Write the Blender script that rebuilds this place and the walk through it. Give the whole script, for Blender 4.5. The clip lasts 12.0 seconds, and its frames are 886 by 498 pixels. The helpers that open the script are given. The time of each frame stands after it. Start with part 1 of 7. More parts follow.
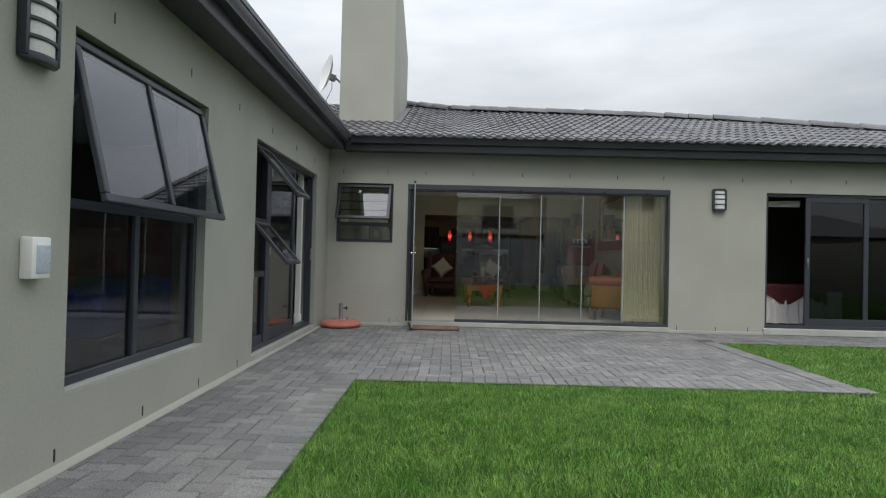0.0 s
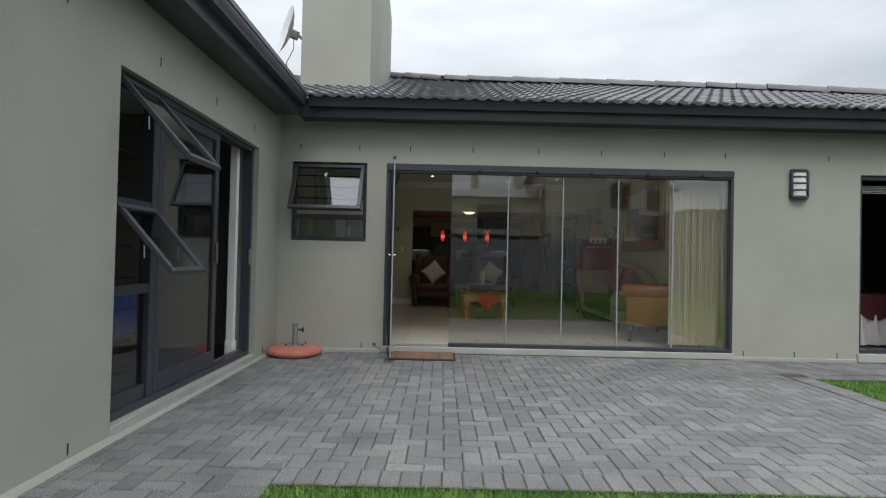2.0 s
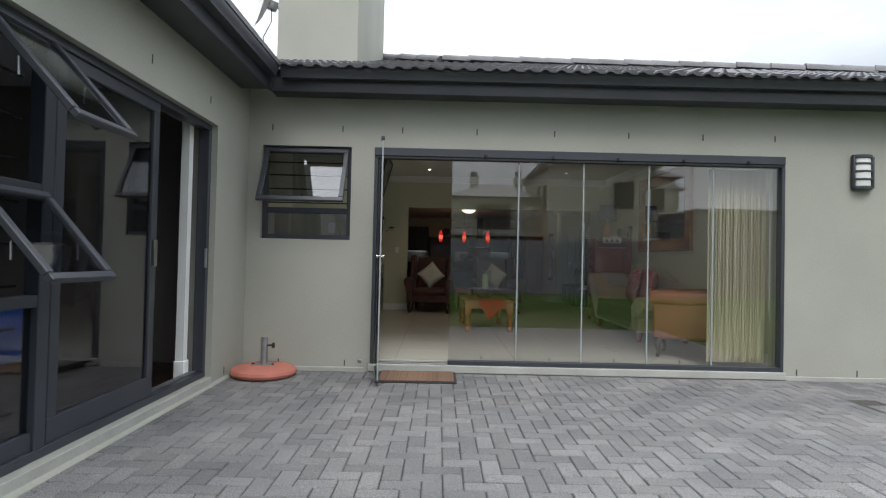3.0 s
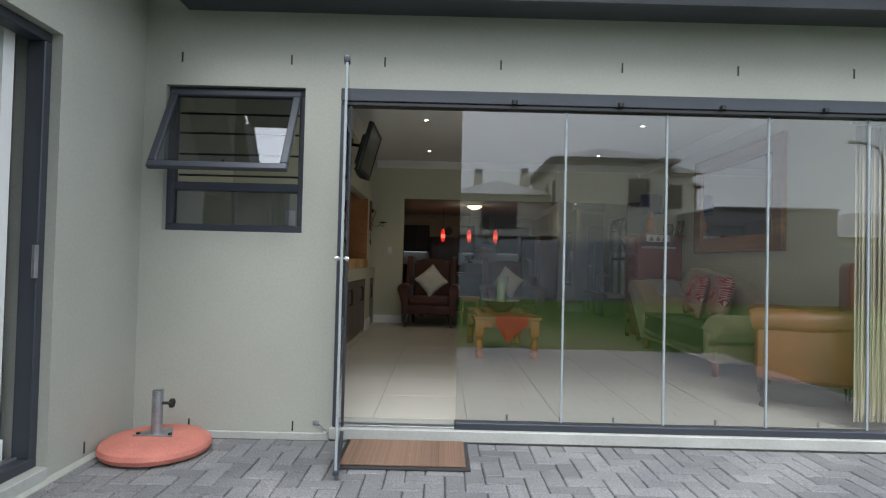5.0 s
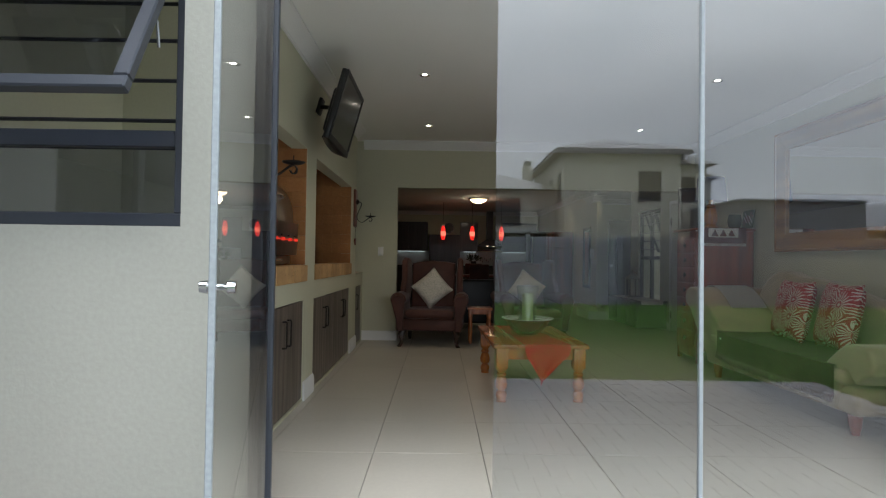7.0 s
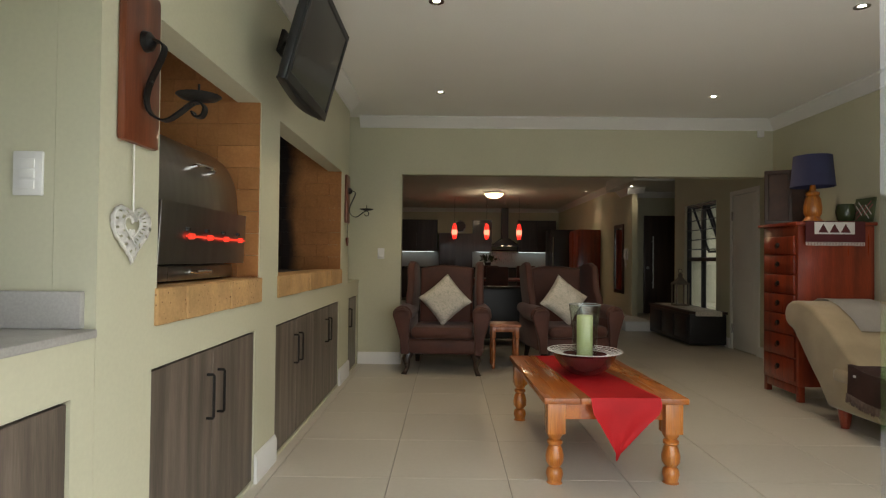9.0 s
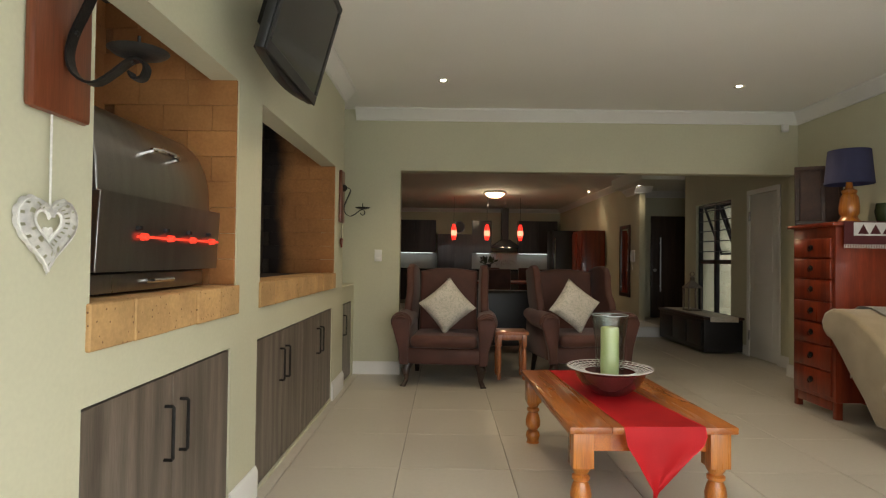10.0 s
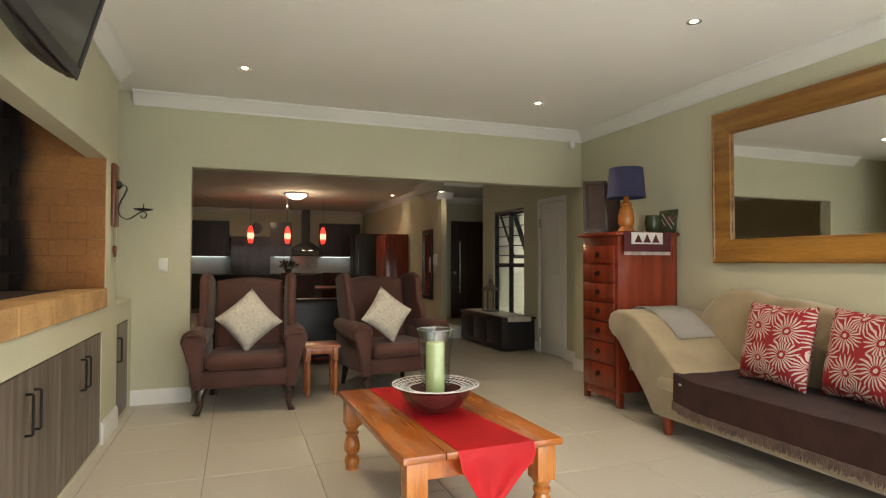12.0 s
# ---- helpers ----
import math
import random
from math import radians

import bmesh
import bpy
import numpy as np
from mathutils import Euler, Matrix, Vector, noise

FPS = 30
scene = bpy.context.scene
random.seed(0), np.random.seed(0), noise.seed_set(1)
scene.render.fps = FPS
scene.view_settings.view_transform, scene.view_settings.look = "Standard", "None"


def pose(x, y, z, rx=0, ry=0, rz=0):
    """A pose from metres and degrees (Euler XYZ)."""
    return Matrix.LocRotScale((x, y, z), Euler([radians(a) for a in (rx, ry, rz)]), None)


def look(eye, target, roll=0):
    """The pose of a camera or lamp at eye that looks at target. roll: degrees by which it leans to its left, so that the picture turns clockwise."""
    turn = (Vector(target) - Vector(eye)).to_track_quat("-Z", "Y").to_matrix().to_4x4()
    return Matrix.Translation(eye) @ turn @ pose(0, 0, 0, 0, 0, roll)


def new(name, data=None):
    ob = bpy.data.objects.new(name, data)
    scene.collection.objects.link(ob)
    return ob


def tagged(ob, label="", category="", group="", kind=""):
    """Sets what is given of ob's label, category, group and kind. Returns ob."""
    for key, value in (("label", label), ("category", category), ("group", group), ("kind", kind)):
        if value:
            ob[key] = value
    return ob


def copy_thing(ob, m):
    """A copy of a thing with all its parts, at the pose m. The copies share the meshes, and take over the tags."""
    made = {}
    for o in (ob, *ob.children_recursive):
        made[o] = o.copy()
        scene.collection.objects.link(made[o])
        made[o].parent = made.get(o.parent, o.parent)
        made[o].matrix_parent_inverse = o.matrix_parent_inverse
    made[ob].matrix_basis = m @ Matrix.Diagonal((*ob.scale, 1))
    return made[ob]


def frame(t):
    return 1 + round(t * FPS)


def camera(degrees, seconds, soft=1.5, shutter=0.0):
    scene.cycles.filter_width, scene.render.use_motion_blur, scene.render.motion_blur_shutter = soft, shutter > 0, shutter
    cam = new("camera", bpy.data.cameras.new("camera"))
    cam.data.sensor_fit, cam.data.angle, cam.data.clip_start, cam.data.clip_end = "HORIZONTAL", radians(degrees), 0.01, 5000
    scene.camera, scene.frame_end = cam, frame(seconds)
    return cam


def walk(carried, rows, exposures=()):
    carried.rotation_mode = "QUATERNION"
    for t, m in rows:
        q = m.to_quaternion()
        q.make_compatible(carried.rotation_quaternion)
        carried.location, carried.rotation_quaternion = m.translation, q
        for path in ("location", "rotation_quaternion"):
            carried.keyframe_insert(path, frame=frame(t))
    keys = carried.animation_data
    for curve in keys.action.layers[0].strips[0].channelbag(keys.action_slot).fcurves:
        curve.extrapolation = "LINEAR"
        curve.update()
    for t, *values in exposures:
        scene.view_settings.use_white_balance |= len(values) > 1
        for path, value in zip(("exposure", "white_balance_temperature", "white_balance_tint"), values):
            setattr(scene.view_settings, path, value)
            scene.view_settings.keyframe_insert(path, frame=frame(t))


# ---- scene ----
cam = camera(76.0, 12.0, soft=1.2)
PATH = [
    (0, (0.054, 0.446, 1.092), (0.034, 2.446, 1.118), 1.4),
    (0.5, (0.034, 0.962, 1.095), (0.018, 2.962, 1.123), 1.5),
    (1, (0.05, 1.538, 1.089), (0.047, 3.538, 1.122), 1.3),
    (1.5, (0.047, 2.114, 1.107), (0.048, 4.114, 1.139), 1.3),
    (2, (0.067, 2.651, 1.105), (0.071, 4.65, 1.139), 1.3),
    (2.5, (0.079, 3.182, 1.1), (0.086, 5.182, 1.138), 1.3),
    (3, (0.065, 3.689, 1.108), (0.076, 5.689, 1.147), 1.3),
    (5, (0.06, 5.716, 1.129), (0.064, 7.716, 1.172), 1.4),
    (5.5, (0.037, 6.194, 1.138), (0.039, 8.194, 1.182), 1.5),
    (6, (0.032, 6.682, 1.17), (0.037, 8.682, 1.211), 1.4),
    (6.5, (0.013, 7.083, 1.187), (0.02, 9.082, 1.224), 0.8),
    (7, (-0.008, 7.501, 1.193), (0.004, 9.501, 1.229), 0.8),
    (9, (-0.074, 9.015, 1.243), (-0.092, 11.014, 1.276), 0.6),
    (9.5, (-0.107, 9.213, 1.245), (-0.122, 11.213, 1.279), 0.7),
    (10, (-0.128, 9.442, 1.26), (-0.135, 11.442, 1.296), 0.7),
    (10.5, (-0.113, 9.635, 1.302), (-0.076, 11.635, 1.335), 0.7),
    (11, (-0.134, 9.705, 1.323), (0.055, 11.695, 1.359), 0.6),
    (11.5, (-0.178, 9.745, 1.319), (0.288, 11.69, 1.362), 0.4),
    (12, (-0.205, 9.735, 1.321), (0.478, 11.614, 1.366), 0.1),
]
EXPOSURES = [(0.0, 0.05, 6450, 10), (1.0, 0.13, 6450, 10), (2.0, 0.09, 6400, 10), (3.0, 0.47, 6330, 10), (5.0, 0.92, 6050, 10), (6.5, 1.12, 6000, 10), (7.2, 1.24, 6050, 10), (9.0, 2.20, 6650, 10), (10.5, 2.64, 6760, 10), (11.0, 2.78, 6760, 10), (11.5, 2.84, 6760, 10), (12.0, 3.06, 6760, 10)]
walk(cam, [(t, look(eye, target, roll)) for t, eye, target, roll in PATH], EXPOSURES)

# ---- world, sun and lamps ----
FLOOR = 0.075      # finished floor indoors; the paving at the house wall is z = 0
CEIL = 2.80
world = bpy.data.worlds.new("overcast_sky")
scene.world = world
world.use_nodes = True
wn, wl = world.node_tree.nodes, world.node_tree.links
sky = wn.new("ShaderNodeTexSky")
sky.sky_type, sky.sun_disc = "NISHITA", False
sky.sun_elevation, sky.sun_rotation = radians(52), radians(200)
sky.dust_density, sky.air_density = 4.0, 1.0
wcoord = wn.new("ShaderNodeTexCoord")
cloud = wn.new("ShaderNodeTexNoise")
cloud.inputs["Scale"].default_value, cloud.inputs["Detail"].default_value = 2.2, 7.0
cmap = wn.new("ShaderNodeMapping")
cmap.inputs["Scale"].default_value = (1.0, 1.0, 3.5)
ramp = wn.new("ShaderNodeValToRGB")
ramp.color_ramp.elements[0].position, ramp.color_ramp.elements[0].color = 0.30, (5.1, 5.5, 5.85, 1)
ramp.color_ramp.elements[1].position, ramp.color_ramp.elements[1].color = 0.66, (7.95, 8.2, 8.5, 1)
wmix = wn.new("ShaderNodeMix")
wmix.data_type = "RGBA"
wmix.inputs["Factor"].default_value = 0.93
wl.new(wcoord.outputs["Generated"], cmap.inputs["Vector"])
wl.new(cmap.outputs["Vector"], cloud.inputs["Vector"])
wl.new(cloud.outputs["Fac"], ramp.inputs["Fac"])
wl.new(sky.outputs["Color"], wmix.inputs["A"])
wl.new(ramp.outputs["Color"], wmix.inputs["B"])
# an overcast sky is about two and a half times as bright overhead as at the horizon
sep = wn.new("ShaderNodeSeparateXYZ")
wl.new(wcoord.outputs["Generated"], sep.inputs["Vector"])
zen = wn.new("ShaderNodeMapRange")
zen.inputs["From Min"].default_value, zen.inputs["From Max"].default_value = 0.25, 1.0
zen.inputs["To Min"].default_value, zen.inputs["To Max"].default_value = 1.0, 3.0
wl.new(sep.outputs["Z"], zen.inputs["Value"])
wmul = wn.new("ShaderNodeVectorMath")
wmul.operation = "SCALE"
wl.new(wmix.outputs["Result"], wmul.inputs[0])
wl.new(zen.outputs["Result"], wmul.inputs["Scale"])
back = wn["Background"]
wl.new(wmul.outputs["Vector"], back.inputs["Color"])
back.inputs["Strength"].default_value = 0.10

sun = new("sun", bpy.data.lights.new("sun", "SUN"))
sun.data.energy, sun.data.angle, sun.data.color = 1.0, radians(25), (1.0, 0.97, 0.93)
sun.matrix_world = look((3, -12, 20), (1, 4, 0))


def lamp(name, kind, place, watts, colour, radius=0.05, target=None, spread=None):
    data = bpy.data.lights.new(name, kind)
    ob = new(name, data)
    data.energy, data.color = watts, colour
    if kind == "SPOT":
        data.spot_size, data.spot_blend, data.shadow_soft_size = radians(spread or 100), 0.7, radius
    else:
        data.shadow_soft_size = radius
    ob.matrix_world = look(place, target) if target else Matrix.Translation(place)
    return ob


WARM = (1.0, 0.80, 0.55)
LIVING_SPOTS = [(-0.16, 12.42), (-0.16, 14.30), (2.42, 12.45), (2.42, 14.37)]
KITCHEN_SPOTS = [(-0.72, 25.6), (1.05, 25.4), (2.2, 25.2), (3.05, 22.0)]
ENTRY_SPOT, ENTRY_CEIL = (3.27, 19.40), 2.60
for sx, sy in LIVING_SPOTS:
    lamp("downlight_lamp", "SPOT", (sx, sy, CEIL - 0.03), 6.7, WARM, 0.03, (sx, sy, 0), 110)
for sx, sy in KITCHEN_SPOTS:
    lamp("downlight_lamp", "SPOT", (sx, sy, CEIL - 0.03), 1.6, WARM, 0.03, (sx, sy, 0), 100)
lamp("downlight_lamp", "SPOT", (*ENTRY_SPOT, ENTRY_CEIL - 0.03), 0.9, WARM, 0.03, (*ENTRY_SPOT, 0), 120)
lamp("dome_lamp", "POINT", (0.99, 22.3, CEIL - 0.20), 2.6, WARM, 0.12)
PENDANTS = [(0.085, 23.4), (0.90, 23.4), (1.72, 23.4)]


# daylight that the sky sends in through the glass front
sky_in = new("daylight_glass_front", bpy.data.lights.new("daylight_glass_front", "AREA"))
sky_in.data.shape, sky_in.data.size, sky_in.data.size_y = "RECTANGLE", 3.9, 1.95
sky_in.data.energy, sky_in.data.color = 8.0, (0.93, 0.97, 1.0)
sky_in.matrix_world = look((1.44, 9.53, 1.15), (1.44, 12.5, 1.05))
# ---- materials ----
def material(name, colour, rough=0.6, metal=0.0, var=0.12, scale=3.0, fine=90.0, grain=0.05, bump=0.15, depth=0.002,
             rand=0.0, tint=None, coat=0.0, sheen=0.0, stretch=(1, 1, 1), world_space=False, spec=0.5, rough_var=0.08):
    """Base colour varied by a broad and a fine noise, with fine relief; rand: how far pieces differ."""
    m = bpy.data.materials.new(name)
    m.use_nodes = True
    n, l = m.node_tree.nodes, m.node_tree.links
    p = n["Principled BSDF"]
    p.inputs["Metallic"].default_value = metal
    p.inputs["Coat Weight"].default_value = coat
    p.inputs["Sheen Weight"].default_value = sheen
    p.inputs["Specular IOR Level"].default_value = spec
    if world_space:
        src = n.new("ShaderNodeNewGeometry").outputs["Position"]
    else:
        src = n.new("ShaderNodeTexCoord").outputs["Object"]
    mp = n.new("ShaderNodeMapping")
    mp.inputs["Scale"].default_value = stretch
    l.new(src, mp.inputs["Vector"])
    broad = n.new("ShaderNodeTexNoise")
    broad.inputs["Scale"].default_value, broad.inputs["Detail"].default_value = scale, 5
    grainy = n.new("ShaderNodeTexNoise")
    grainy.inputs["Scale"].default_value, grainy.inputs["Detail"].default_value = fine, 4
    l.new(mp.outputs["Vector"], broad.inputs["Vector"])
    l.new(mp.outputs["Vector"], grainy.inputs["Vector"])
    c = Vector(colour)
    t = Vector(tint) if tint else c * (1 - var)
    mix = n.new("ShaderNodeMix")
    mix.data_type = "RGBA"
    mix.inputs["A"].default_value = (*c, 1)
    mix.inputs["B"].default_value = (*t, 1)
    cr = n.new("ShaderNodeMapRange")
    cr.inputs["From Min"].default_value, cr.inputs["From Max"].default_value = 0.35, 0.65
    l.new(broad.outputs["Fac"], cr.inputs["Value"])
    l.new(cr.outputs["Result"], mix.inputs["Factor"])
    hsv = n.new("ShaderNodeHueSaturation")
    val = n.new("ShaderNodeMapRange")
    val.inputs["From Min"].default_value, val.inputs["From Max"].default_value = 0.3, 0.7
    val.inputs["To Min"].default_value, val.inputs["To Max"].default_value = 1 - grain * 2, 1 + grain * 2
    l.new(grainy.outputs["Fac"], val.inputs["Value"])
    out = val.outputs["Result"]
    if rand:
        info = n.new("ShaderNodeObjectInfo")
        geo = n.new("ShaderNodeNewGeometry")
        add = n.new("ShaderNodeMath")
        add.operation = "ADD"
        l.new(info.outputs["Random"], add.inputs[0])
        l.new(geo.outputs["Random Per Island"], add.inputs[1])
        fr = n.new("ShaderNodeMath")
        fr.operation = "FRACT"
        l.new(add.outputs[0], fr.inputs[0])
        rr = n.new("ShaderNodeMapRange")
        rr.inputs["To Min"].default_value, rr.inputs["To Max"].default_value = 1 - rand, 1 + rand
        l.new(fr.outputs[0], rr.inputs["Value"])
        mul = n.new("ShaderNodeMath")
        mul.operation = "MULTIPLY"
        l.new(out, mul.inputs[0])
        l.new(rr.outputs["Result"], mul.inputs[1])
        out = mul.outputs[0]
    l.new(out, hsv.inputs["Value"])
    l.new(mix.outputs["Result"], hsv.inputs["Color"])
    l.new(hsv.outputs["Color"], p.inputs["Base Color"])
    ro = n.new("ShaderNodeMapRange")
    ro.inputs["To Min"].default_value, ro.inputs["To Max"].default_value = max(rough - rough_var, 0.02), min(rough + rough_var, 1)
    l.new(broad.outputs["Fac"], ro.inputs["Value"])
    l.new(ro.outputs["Result"], p.inputs["Roughness"])
    if bump:
        b = n.new("ShaderNodeBump")
        b.inputs["Strength"].default_value, b.inputs["Distance"].default_value = bump, depth
        l.new(grainy.outputs["Fac"], b.inputs["Height"])
        l.new(b.outputs["Normal"], p.inputs["Normal"])
    return m


def wood(name, light, dark, rough=0.35, axis="x", rings=9.0, coat=0.2, world_space=False):
    """Wood with streaks along one axis."""
    s = {"x": (0.6, 9, 9), "y": (9, 0.6, 9), "z": (9, 9, 0.6)}[axis]
    m = material(name, light, rough, var=0.3, tint=dark, scale=rings / 9 * 1.6, fine=22, grain=0.09, bump=0.10, depth=0.0012,
                 coat=coat, stretch=s, rand=0.07, world_space=world_space)
    return m


def glass(name, tint=(0.97, 0.985, 0.975), ior=1.5, rough=0.0):
    m = bpy.data.materials.new(name)
    m.use_nodes = True
    n, l = m.node_tree.nodes, m.node_tree.links
    n.remove(n["Principled BSDF"])
    clear, gloss, mix, lw = (n.new("ShaderNodeBsdfTransparent"), n.new("ShaderNodeBsdfGlossy"), n.new("ShaderNodeMixShader"), n.new("ShaderNodeLayerWeight"))
    clear.inputs["Color"].default_value = (*tint, 1)
    gloss.inputs["Roughness"].default_value = rough
    lw.inputs["Blend"].default_value = 0.5
    f0 = ((ior - 1) / (ior + 1)) ** 2
    power, rise = n.new("ShaderNodeMath"), n.new("ShaderNodeMath")
    power.operation, power.inputs[1].default_value = "POWER", 5.0
    rise.operation, rise.inputs[1].default_value, rise.inputs[2].default_value = "MULTIPLY_ADD", 1 - f0, f0
    l.new(lw.outputs["Facing"], power.inputs[0])
    l.new(power.outputs[0], rise.inputs[0])
    l.new(rise.outputs[0], mix.inputs[0])
    l.new(clear.outputs[0], mix.inputs[1])
    l.new(gloss.outputs[0], mix.inputs[2])
    l.new(mix.outputs[0], n["Material Output"].inputs["Surface"])
    return m


def glowing(name, colour, strength):
    m = bpy.data.materials.new(name)
    m.use_nodes = True
    p = m.node_tree.nodes["Principled BSDF"]
    p.inputs["Base Color"].default_value = (*colour, 1)
    p.inputs["Emission Color"].default_value = (*colour, 1)
    p.inputs["Emission Strength"].default_value = strength
    return m


def patterned(name, ground, figure, scale, width, rough=0.85):
    """Cloth with a printed figure made of cell edges."""
    m = material(name, ground, rough, var=0.1, scale=5, fine=400, grain=0.05, bump=0.3, depth=0.001, sheen=0.2)
    n, l = m.node_tree.nodes, m.node_tree.links
    p = n["Principled BSDF"]
    old = p.inputs["Base Color"].links[0].from_socket
    co = n.new("ShaderNodeTexCoord")
    warp = n.new("ShaderNodeTexNoise")
    warp.inputs["Scale"].default_value = scale * 0.8
    wob = n.new("ShaderNodeMix")
    wob.data_type = "RGBA"
    wob.inputs["Factor"].default_value = 0.12
    l.new(co.outputs["Object"], warp.inputs["Vector"])
    l.new(co.outputs["Object"], wob.inputs["A"])
    l.new(warp.outputs["Color"], wob.inputs["B"])
    v = n.new("ShaderNodeTexVoronoi")
    v.feature = "DISTANCE_TO_EDGE"
    v.inputs["Scale"].default_value = scale
    l.new(wob.outputs["Result"], v.inputs["Vector"])
    lt = n.new("ShaderNodeMath")
    lt.operation = "LESS_THAN"
    lt.inputs[1].default_value = width
    l.new(v.outputs["Distance"], lt.inputs[0])
    mx = n.new("ShaderNodeMix")
    mx.data_type = "RGBA"
    mx.inputs["B"].default_value = (*figure, 1)
    l.new(lt.outputs[0], mx.inputs["Factor"])
    l.new(old, mx.inputs["A"])
    l.new(mx.outputs["Result"], p.inputs["Base Color"])
    return m


PLASTER_OUT = material("painted_plaster_outside", (0.362, 0.362, 0.312), 0.8, var=0.09, scale=1.1, fine=60, grain=0.02, bump=0.25, depth=0.003, world_space=True)
PLASTER_IN = material("painted_plaster_inside", (0.56, 0.545, 0.40), 0.7, var=0.05, scale=1.3, fine=70, grain=0.012, bump=0.12, depth=0.002, world_space=True)
PLINTH = material("plinth_plaster", (0.40, 0.40, 0.365), 0.8, var=0.16, scale=3, fine=60, grain=0.03, bump=0.3, depth=0.003, world_space=True)
WHITE = material("white_paint", (0.78, 0.775, 0.75), 0.5, var=0.04, grain=0.01, bump=0.05)
CEILING_PAINT = material("ceiling_paint", (0.82, 0.815, 0.77), 0.85, var=0.03, scale=1, grain=0.01, bump=0.1, world_space=True)
ALU = material("charcoal_aluminium", (0.040, 0.045, 0.056), 0.38, var=0.15, scale=4, fine=300, grain=0.04, bump=0.05, depth=0.0005)
FASCIA = material("charcoal_fascia", (0.055, 0.058, 0.068), 0.36, var=0.2, scale=2, fine=120, grain=0.05, bump=0.06, depth=0.001)
GLASS = glass("window_glass", ior=1.72)
COATED = glass("coated_front_glass", (0.925, 0.935, 0.93), 2.02)
TINTED = glass("tinted_window_glass", (0.68, 0.70, 0.75), 1.98)
DARKGLASS = glass("dark_tinted_glass", (0.34, 0.35, 0.38), 1.6)
EDGE = material("glass_edge_strip", (0.30, 0.33, 0.34), 0.3, var=0.05, bump=0)
STEEL = material("stainless_steel", (0.34, 0.33, 0.32), 0.30, 1.0, var=0.12, scale=3, fine=160, grain=0.05, bump=0.05, depth=0.0005, stretch=(1, 6, 1))
CHROME = material("chrome", (0.8, 0.8, 0.8), 0.12, 1.0, var=0.05, bump=0)
GALV = material("galvanised_steel", (0.45, 0.46, 0.48), 0.42, 0.9, var=0.2, scale=14, fine=120, grain=0.05, bump=0.1)
BLACK = material("black_plastic", (0.015, 0.015, 0.017), 0.4, var=0.2, bump=0.05)
IRON = material("wrought_iron", (0.025, 0.023, 0.022), 0.45, 0.6, var=0.3, scale=30, fine=120, grain=0.1, bump=0.4, depth=0.002)
# wall colour of the dim side rooms, with their shade put into it
DARKROOM = material("room_paint_with_shade", (0.30, 0.27, 0.23), 0.8, var=0.06, scale=1.3, bump=0.1, world_space=True)
PAVER = material("concrete_paver", (0.196, 0.190, 0.183), 0.82, var=0.32, tint=(0.140, 0.140, 0.141), scale=1.5, fine=120, grain=0.20, bump=0.7, depth=0.004, rand=0.19, world_space=True)
JOINT = material("joint_sand", (0.075, 0.070, 0.062), 0.95, var=0.3, scale=8, fine=200, grain=0.15, bump=0.6, depth=0.004, world_space=True)
ROOFTILE = material("concrete_roof_tile", (0.145, 0.143, 0.150), 0.60, var=0.25, scale=2.2, fine=80, grain=0.10, bump=0.4, depth=0.003, rand=0.2, world_space=True)
SOIL = material("lawn_soil", (0.035, 0.055, 0.015), 0.95, var=0.35, scale=3, fine=80, grain=0.2, bump=0.7, depth=0.01, world_space=True)
GRASS = material("grass_blades", (0.082, 0.205, 0.026), 0.6, var=0.3, tint=(0.155, 0.285, 0.055), scale=2.6, fine=11, grain=0.14, bump=0, rand=0.42, world_space=True)
FLOORTILE = material("glazed_floor_tile", (0.52, 0.485, 0.415), 0.33, var=0.05, scale=1.2, fine=40, grain=0.012, bump=0.03, depth=0.0008, rand=0.02, world_space=True, rough_var=0.01)
GROUT = material("floor_grout", (0.16, 0.145, 0.12), 0.9, var=0.15, scale=8, world_space=True)
FIREBRICK = material("fire_brick", (0.45, 0.205, 0.068), 0.85, var=0.25, tint=(0.33, 0.135, 0.042), scale=4, fine=90, grain=0.04, bump=0.25, depth=0.002, rand=0.10, world_space=True)
SILLBRICK = material("yellow_fire_brick", (0.56, 0.335, 0.14), 0.85, var=0.22, scale=6, fine=70, grain=0.05, bump=0.45, depth=0.004, rand=0.08, world_space=True)

def pitted(m, scale, share):
    """Dark open pits in a rough fired surface."""
    n, l = m.node_tree.nodes, m.node_tree.links
    p = n["Principled BSDF"]
    old = p.inputs["Base Color"].links[0].from_socket
    v = n.new("ShaderNodeTexVoronoi")
    v.inputs["Scale"].default_value = scale
    l.new(n.new("ShaderNodeNewGeometry").outputs["Position"], v.inputs["Vector"])
    lt = n.new("ShaderNodeMath")
    lt.operation, lt.inputs[1].default_value = "LESS_THAN", share
    l.new(v.outputs["Distance"], lt.inputs[0])
    mx = n.new("ShaderNodeMix")
    mx.data_type = "RGBA"
    mx.inputs["B"].default_value = (0.16, 0.075, 0.028, 1)
    l.new(lt.outputs[0], mx.inputs["Factor"])
    l.new(old, mx.inputs["A"])
    l.new(mx.outputs["Result"], p.inputs["Base Color"])


